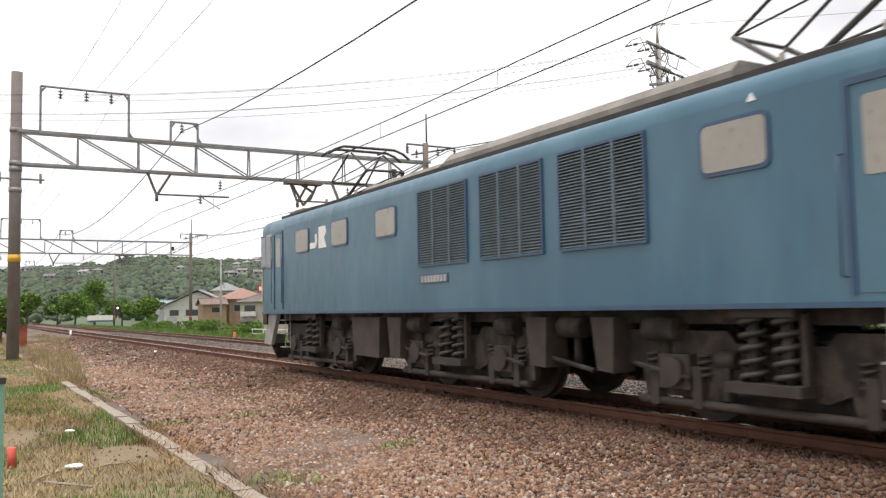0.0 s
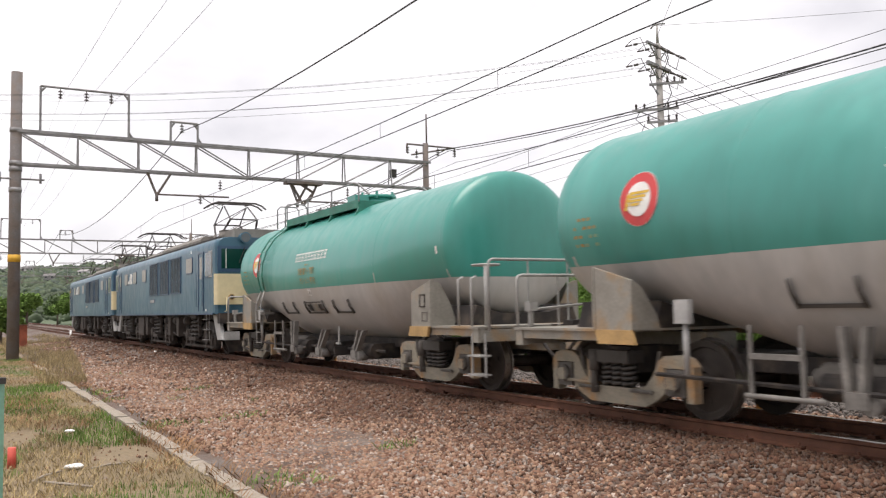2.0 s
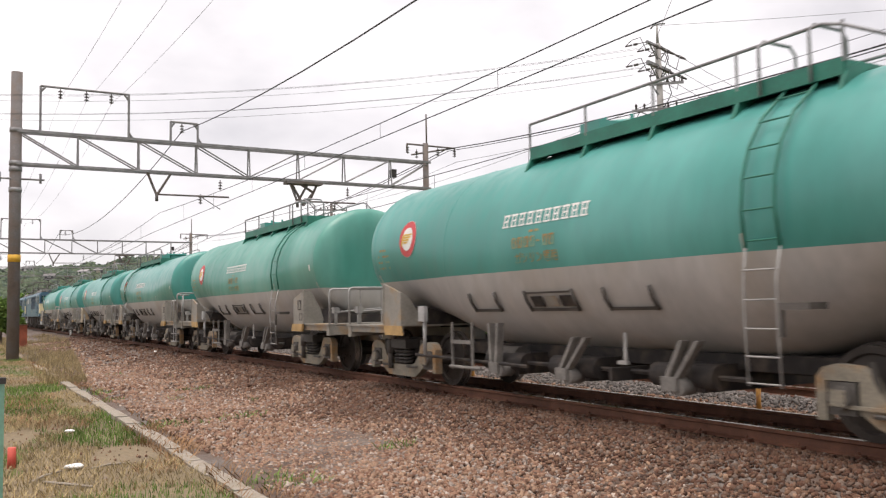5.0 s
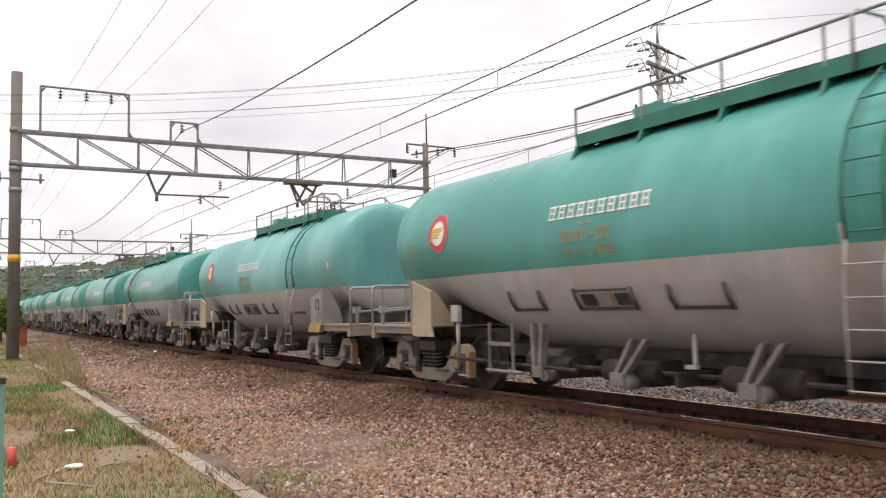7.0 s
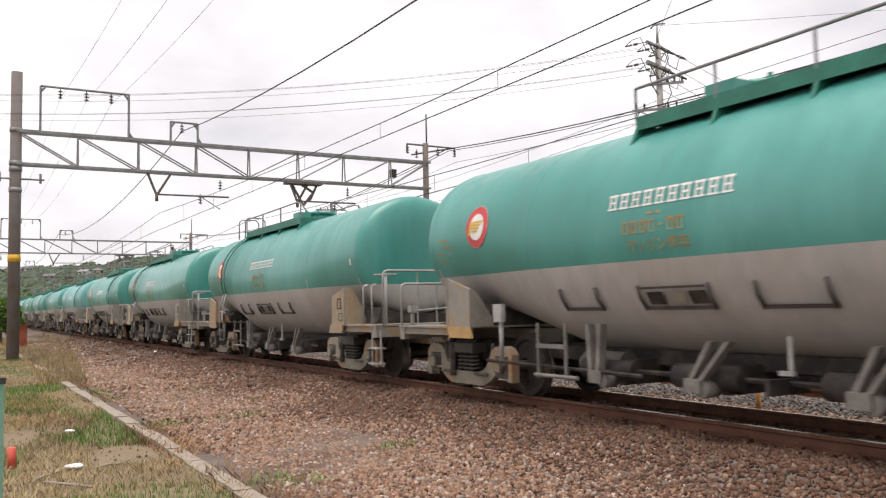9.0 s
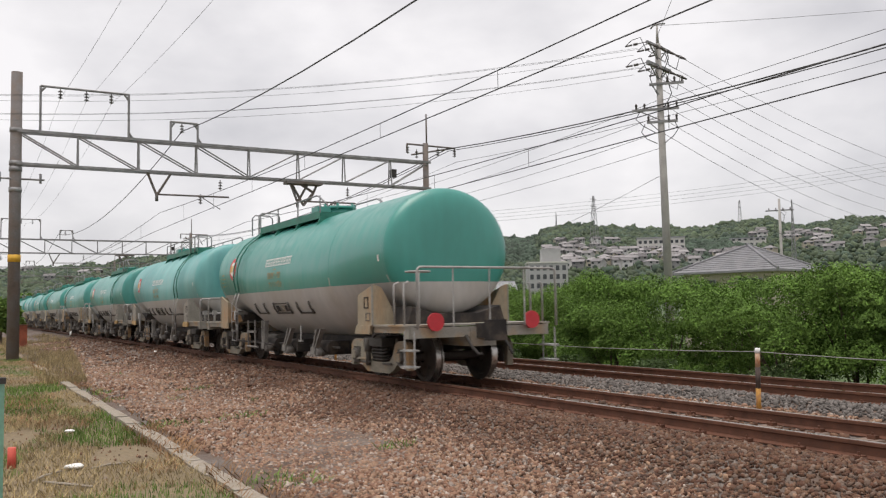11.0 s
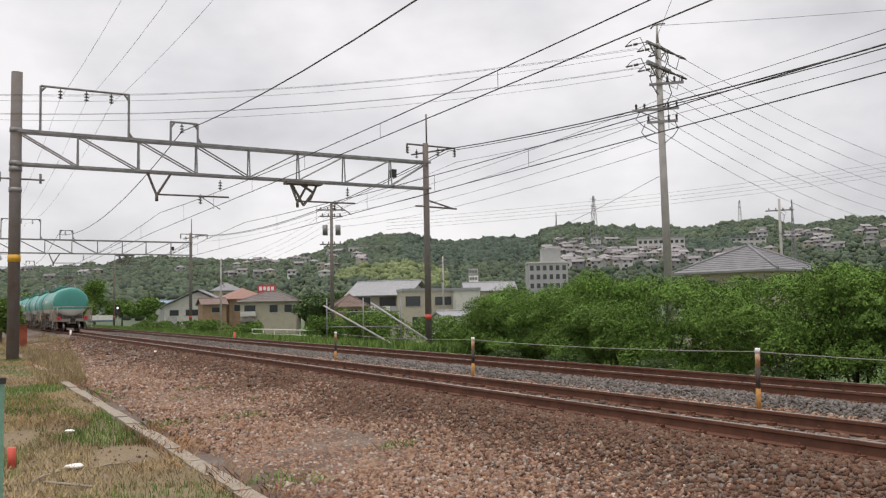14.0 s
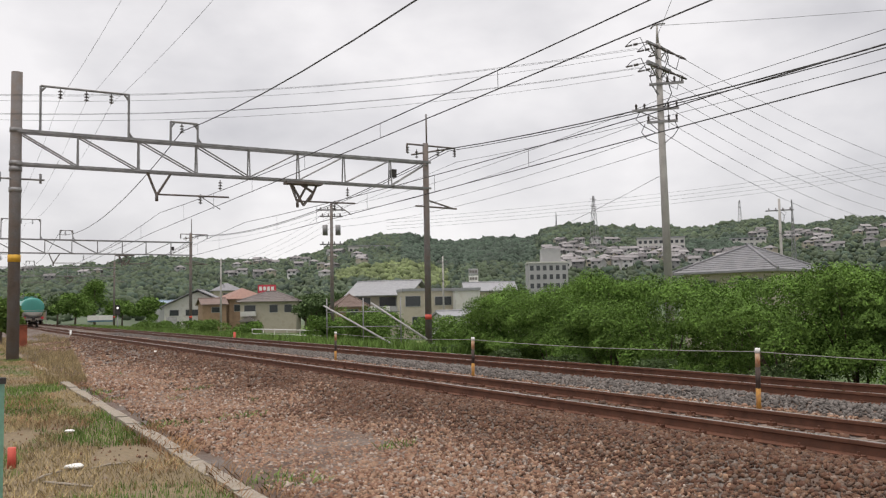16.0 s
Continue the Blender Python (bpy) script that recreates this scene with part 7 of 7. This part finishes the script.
def build_house(label, az, d, w, dep, tall, rise, roof, wall, tiles, turn, windows=(), over=0.5, base=None, group="houses"):
    x, y = polar(az, d)
    z = ground_z(x) if base is None else base
    h = thing("house", label, "house", group, at=pose(x, y, z, 0, 0, turn - az))
    hx, hy = w / 2, dep / 2
    bm = bmesh.new()
    box(bm, -hx, hx, -hy, hy, -1.5, tall)
    if roof == "gable":
        prism(bm, [(-hy, tall), (hy, tall), (0, tall + rise * hy / (hy + over))], "x", -hx + 0.02, hx - 0.02)
    part("wall", bm, wall, h)
    bm = bmesh.new()
    ex, ey, t = hx + over, hy + over, 0.14
    lo = tall - rise * over / (hy + over) * 0.9
    if roof == "gable":
        for s in (-1, 1):
            prism(bm, [(s * ey, lo), (0, tall + rise), (0, tall + rise + t), (s * (ey + 0.05), lo + t)], "x", -ex, ex)
        rod(bm, (-ex, 0, tall + rise + t), (ex, 0, tall + rise + t), 0.12, 8)
    elif roof == "hip":
        k = max(0.0, hx - hy)
        v = [bm.verts.new(p) for p in ((-ex, -ey, lo), (ex, -ey, lo), (ex, ey, lo), (-ex, ey, lo), (-k - 0.01, 0, tall + rise), (k + 0.01, 0, tall + rise), (-ex, -ey, lo - t), (ex, -ey, lo - t), (ex, ey, lo - t), (-ex, ey, lo - t))]
        for q in ((0, 1, 5, 4), (1, 2, 5), (2, 3, 4, 5), (3, 0, 4), (6, 9, 8, 7), (0, 6, 7, 1), (1, 7, 8, 2), (2, 8, 9, 3), (3, 9, 6, 0)):
            bm.faces.new([v[i] for i in q])
    else:
        box(bm, -hx - 0.1, hx + 0.1, -hy - 0.1, hy + 0.1, tall, tall + 0.35)
    rf = part("roof", bm, tiles, h)
    if roof == "hip" and d < 150:
        bm = bmesh.new()
        for a in ((-ex, -ey), (ex, -ey), (ex, ey), (-ex, ey)):
            rod(bm, (a[0], a[1], lo + 0.03), (k * (1 if a[0] > 0 else -1), 0, tall + rise + 0.03), 0.09, 8)
        rod(bm, (-k - 0.05, 0, tall + rise + 0.05), (k + 0.05, 0, tall + rise + 0.05), 0.13, 8)
        part("ridge_tile", bm, tiles, rf)
        n = int(ey / 0.28)
        for i in range(1, n):
            q = i / n
            bm = bmesh.new()
            hxq, hyq, zq = ex + (k - ex) * q, ey * (1 - q), lo + (tall + rise - lo) * q
            box(bm, -hxq, hxq, -hyq - 0.02, -hyq + 0.05, zq - 0.02, zq + 0.035)
            box(bm, -hxq - 0.02, -hxq + 0.05, -hyq, hyq, zq - 0.02, zq + 0.035)
            box(bm, hxq - 0.05, hxq + 0.02, -hyq, hyq, zq - 0.02, zq + 0.035)
            part("tile_course", bm, tiles, rf)
    for f, u, zz, ww, tt in windows:
        house_window(h, f, u, zz, ww, tt, hx, hy)
    return h


def build_town():
    build_house("white gabled house with a grey roof beyond the embankment", 13.8, 170, 9, 12.0, 4.9, 2.9, "gable", M_WALLW, M_TILEG, 82, [("l", 4.2, 3.6, 1.6, 1.0), ("l", 1.0, 3.6, 2.2, 1.1), ("l", 4.2, 1.4, 1.8, 1.2)], 0.7)
    build_house("small brown house with a dark tiled roof between two houses", 14.5, 160, 4.2, 4, 5.0, 1.0, "gable", M_WALLT, M_TILEB, 12, [("f", 0.2, 4.0, 1.4, 0.9)], 0.4)
    build_house("blue-roofed low workshop behind the white house", 11.9, 215, 6, 6, 5.4, 1.2, "gable", M_APT, M_BLUEROOF, 10, [("f", 0, 3.8, 2.0, 1.0)], 0.3)
    h = build_house("beige two-storey house with a brown-grey hipped roof", 18.28, 148, 9.2, 7.5, 5.55, 1.45, "hip", M_WALLB, M_TILED, -8, [("f", -3.0, 4.1, 1.8, 1.2), ("f", 0.9, 4.1, 1.3, 1.2), ("f", 3.3, 4.1, 1.2, 1.2), ("f", -3.2, 1.2, 1.0, 1.6), ("l", 0, 4.0, 1.6, 1.1)], 0.6)
    bm = bmesh.new()
    box(bm, -4.4, -1.9, -4.7, -3.7, 2.9, 3.7)
    part("balcony", bm, M_WALLW, h, "pale balcony parapet")
    bm = bmesh.new()
    prism(bm, [(-4.8, 2.0), (-1.4, 2.0), (-3.1, 2.9)], "y", -5.3, -3.7)
    part("porch_roof", bm, M_TILED, h)
    build_house("tan house with a red-brown tiled roof behind the beige house", 16.4, 166, 7.4, 7, 6.35, 1.8, "hip", M_WALLT, M_TILER, 20, [("f", -2.0, 4.4, 1.6, 1.2), ("f", 1.8, 4.4, 1.6, 1.2), ("l", 0, 3.9, 1.4, 1.1)], 0.6)
    build_house("grey-roofed house up the lane behind the tan house", 15.4, 205, 6.5, 6, 9.0, 1.6, "hip", M_WALLB, M_TILEG, 5, [("f", 0, 7.6, 2.0, 1.0)], 0.5)
    h = build_house("old house with a wide pale gabled roof and dark upper windows", 26.1, 128, 9.0, 7.5, 6.0, 1.9, "gable", M_WALLB, M_TILEP, -24, [("f", -2.6, 4.9, 2.4, 1.3), ("f", 1.4, 4.9, 2.6, 1.3), ("f", -1, 2.2, 5, 1.2), ("r", 0.5, 4.6, 1.2, 1.0)], 0.8)
    bm = bmesh.new()
    box(bm, -4.2, 3.8, -4.9, -4.82, 3.3, 4.2)
    part("balcony", bm, M_APT, h, "grey balcony rail")
    for u in (-2.4, -0.9, 1.2):
        bm = bmesh.new()
        box(bm, u, u + 1.0, -4.98, -4.92, 3.5, 4.25)
        part("bedding", bm, M_WHITE, h, "pale bedding hung over the rail")
    build_house("low tan house with a brown roof beside the old house", 23.4, 118, 4.0, 5, 4.3, 1.5, "hip", M_WALLT, M_TILEB, 10, [("f", 0, 3.2, 1.6, 1.0)], 0.4)
    build_house("pale flat-roofed annex with a wide window", 28.5, 106, 6.3, 6, 5.8, 0, "flat", M_WALLB, M_TILEP, 8, [("f", -1.9, 4.6, 1.8, 1.2), ("f", 1.8, 4.6, 2.0, 1.0), ("f", 0, 2.0, 4.0, 1.4)], 0)
    build_house("white workshop with a flat roof", 31.2, 103, 2.9, 6, 5.75, 0, "flat", M_WALLW, M_TILEP, 6, [("f", 0.2, 3.4, 1.0, 0.9)], 0)
    build_house("long low workshop with a pale metal roof", 32.8, 122, 7.0, 7, 6.1, 1.2, "gable", M_WALLB, M_TILEP, 5, [("f", 1, 4.8, 1.6, 0.8)], 0.3)
    build_house("low white shed with a pale roof near the mast", 30.4, 76, 3.0, 3, 2.7, 0.4, "gable", M_WALLW, M_TILEP, 20, [("f", 0, 1.8, 1.2, 0.8)], 0.2)
    build_house("large house with a grey hipped tile roof behind the hedge", 49.6, 62, 6.4, 6.4, 5.95, 1.6, "hip", M_WALLB, M_TILEG, -26, [("f", -1.6, 4.6, 1.6, 1.1), ("f", 1.6, 4.6, 1.6, 1.1), ("r", 0, 4.6, 1.6, 1.1)], 0.55)
    # apartment block
    x, y = polar(36.7, 270)
    a = thing("apartment_block", "grey concrete apartment block with rows of windows and a rooftop tower", "apartment block", at=pose(x, y, -2.6, 0, 0, -36.7 + 6))
    bm = bmesh.new()
    box(bm, -6.2, 6.2, -5, 5, 0, 17.2)
    wall = part("wall", bm, M_APT, a)
    bm = bmesh.new()
    box(bm, -1.6, 4.3, -3, 3, 17.2, 21.8)
    part("roof_tower", bm, M_APT, a)
    bm = bmesh.new()
    box(bm, -6.4, 6.4, -5.2, 5.2, 17.2, 17.7)
    part("parapet", bm, M_WALLW, a)
    for i in range(6):
        for j in range(6):
            bm = bmesh.new()
            box(bm, -5.0 + j * 2.0 - 0.55, -5.0 + j * 2.0 + 0.55, -5.05, -4.95, 1.2 + i * 2.75, 2.7 + i * 2.75)
            part("window", bm, M_WINDOW, a)
    # long white buildings on the hillside
    for az, d, w, tall, base, n, fl, label in ((44.2, 520, 27, 11.5, 28.5, 9, 3, "long white school building on the hillside"), (24.75, 610, 29, 8.6, 37.6, 9, 2, "long pale building on the hillside"), (49.6, 540, 20, 6, 33, 6, 2, "white low building among the hillside trees")):
        x, y = polar(az, d)
        b = thing("hillside_building", label, "building", "hillside buildings", at=pose(x, y, base, 0, 0, -az + 4))
        bm = bmesh.new()
        box(bm, -w / 2, w / 2, -6, 6, -8, tall)
        part("wall", bm, M_WALLW, b)
        bm = bmesh.new()
        box(bm, -w / 2 - 0.4, w / 2 + 0.4, -6.4, 6.4, tall, tall + 0.6)
        part("roof", bm, M_TILEP, b)
        for i in range(fl):
            for j in range(n):
                bm = bmesh.new()
                u = -w / 2 + w * (j + 0.5) / n
                box(bm, u - 0.9, u + 0.9, -6.1, -5.95, 1.6 + i * 3.4, 3.4 + i * 3.4)
                part("window", bm, M_WINDOW, b)
    # scattered hillside houses
    rng = np.random.default_rng(4)
    protos = [("small white house with a grey roof on the hillside", "hip", M_FARWALL, M_FARROOF), ("small beige house with a brown roof on the hillside", "gable", M_FARWALL, M_FARROOF), ("small pale house with a grey gabled roof on the hillside", "gable", M_FARWALL, M_FARROOF), ("small beige house with a metal roof on the hillside", "hip", M_WALLB, M_FARROOF)]
    made = []
    # terraces of houses on the slopes: bearing and slope from and to, and how many
    rows = [(36.4, 41.5, 0.036, 0.070, 48), (41.5, 45.8, 0.036, 0.056, 36), (51.8, 59.5, 0.048, 0.072, 42), (45.8, 51.5, 0.036, 0.05, 14), (13.5, 22.5, 0.034, 0.056, 22), (22.0, 24.5, 0.05, 0.066, 6), (2.0, 13.0, 0.03, 0.05, 8), (49.0, 51.0, 0.066, 0.072, 4)]
    spots = [(rng.uniform(a, b), rng.uniform(p, q)) for a, b, p, q, n in rows for _ in range(n)]
    for k, (az, slope) in enumerate(spots):
        d = NEAR + 20
        while d < FAR - 40 and hill_z(az, d) - EYE[2] < slope * d:
            d += 12
        i = k % 4
        z = hill_z(az, d) + 0.5
        if k < 4:
            label, roof, wall, tiles = protos[i]
            h = build_house(label, az, d, 5.8, 5.0, 4.0, 1.3, roof, wall, tiles, rng.uniform(-25, 25), [("f", -1.7, 3.3, 1.3, 0.9), ("f", 1.7, 3.3, 1.3, 0.9), ("f", -1.0, 1.2, 1.7, 1.2)], 0.4, z, "hillside houses")
            made.append(h)
        else:
            x, y = polar(az, d)
            copy_thing(made[i], pose(x, y, z, 0, 0, -az + rng.uniform(-35, 35)))
    # signs
    x, y = polar(18.0, 190)
    s = thing("shop_sign", "red rooftop sign board with white bars", "sign", at=pose(x, y, 0, 0, 0, -18))
    bm = bmesh.new()
    box(bm, -1.95, 1.95, -0.2, 0.2, 5.4, 7.1)
    part("board", bm, M_SIGNRED, s)
    for i in range(4):
        bm = bmesh.new()
        box(bm, -1.65 + i * 0.85, -1.05 + i * 0.85, -0.26, -0.2, 5.8 + 0.1 * (i % 2), 6.7)
        part("sign_bar", bm, M_WHITE, s)
    for u in (-1.5, 1.5):
        bm = bmesh.new()
        rod(bm, (u, 0, -2.7), (u, 0, 5.4), 0.15, 8)
        part("sign_leg", bm, M_GALV, s)
    x, y = polar(31.8, 130)
    s = thing("tower_sign", "small white tower sign with grey bars above a workshop", "sign", at=pose(x, y, 0, 0, 0, -31))
    for z0, z1, m in ((5.2, 6.15, M_WHITE), (6.3, 7.2, M_APT)):
        bm = bmesh.new()
        box(bm, -0.72, 0.72, -0.2, 0.2, z0, z1)
        bd = part("board", bm, m, s)
        bm = bmesh.new()
        for i in range(3):
            box(bm, -0.6 + i * 0.42, -0.28 + i * 0.42, -0.25, -0.2, z0 + 0.3, z1 - 0.25)
        part("sign_bar", bm, M_ROOF, bd)
    bm = bmesh.new()
    rod(bm, (0, 0, -2.7), (0, 0, 5.0), 0.15, 8)
    part("sign_leg", bm, M_GALV, s)
    x, y = polar(7.8, 150)
    s = thing("lineside_board", "long white and blue board in the grass beside the line", "board", at=pose(x, y, 0, 0, 0, -7))
    bm = bmesh.new()
    box(bm, -2.1, 2.1, -0.1, 0.1, 0.35, 1.15)
    part("board", bm, M_WHITE, s)
    bm = bmesh.new()
    box(bm, -2.1, 2.1, -0.12, 0.12, 0.1, 0.35)
    part("board_base", bm, M_BLUE, s)
    for u in (-1.8, 1.8):
        bm = bmesh.new()
        rod(bm, (u, 0, -2.6), (u, 0, 0.2), 0.05, 6)
        part("board_leg", bm, M_GALV, s)
    # lattice pylons and radio mast on the ridge
    for az, d, base, top, w in ((39.95, 480, 26, 62.5, 3.0), (49.2, 760, 50, 88, 3.0), (37.45, 700, 55, 79, 0.9), (52.3, 420, 20, 48, 1.0)):
        x, y = polar(az, d)
        p = thing("pylon", "slim grey lattice pylon on the wooded hill", "pylon", "pylons", at=pose(x, y, 0, 0, 0, 20))
        bm = bmesh.new()
        n = 9
        for i in range(n):
            a, b = base - 8 + (top - base + 8) * i / n, base - 8 + (top - base + 8) * (i + 1) / n
            ra, rb = w * (1 - 0.9 * i / n), w * (1 - 0.9 * (i + 1) / n)
            for sx, sy in ((-1, -1), (1, -1), (1, 1), (-1, 1)):
                rod(bm, (sx * ra, sy * ra, a), (sx * rb, sy * rb, b), 0.13, 4)
                rod(bm, (sx * ra, sy * ra, a), (-sy * rb, sx * rb, b), 0.08, 4)
        part("lattice", bm, M_GALV, p)
        if w > 2:
            for z in (top - 2, top - 6, top - 10):
                bm = bmesh.new()
                rod(bm, (-3.4, 0, z), (3.4, 0, z), 0.16, 5)
                part("cross_arm", bm, M_GALV, p)
    # small railway signal
    x, y = polar(8.75, 120)
    s = thing("railway_signal", "small white-lit railway signal on a post", "railway signal", at=pose(x, y, 0, 0, 0, -9))
    bm = bmesh.new()
    rod(bm, (0, 0, -2.0), (0, 0, 1.2), 0.07, 8)
    part("signal_post", bm, M_GALV, s)
    bm = bmesh.new()
    box(bm, -0.3, 0.3, -0.1, 0.15, 1.2, 2.5)
    head = part("signal_head", bm, M_ROOFEDGE, s)
    glow = bpy.data.materials.new("signal_glow")
    glow.use_nodes = True
    e = glow.node_tree.nodes["Principled BSDF"]
    e.inputs["Emission Color"].default_value, e.inputs["Emission Strength"].default_value = (1, 0.97, 0.9, 1), 1.5
    bm = bmesh.new()
    rod(bm, (0, -0.1, 2.1), (0, -0.14, 2.1), 0.12, 14)
    part("signal_lamp", bm, glow, head)


build_town()
motions()
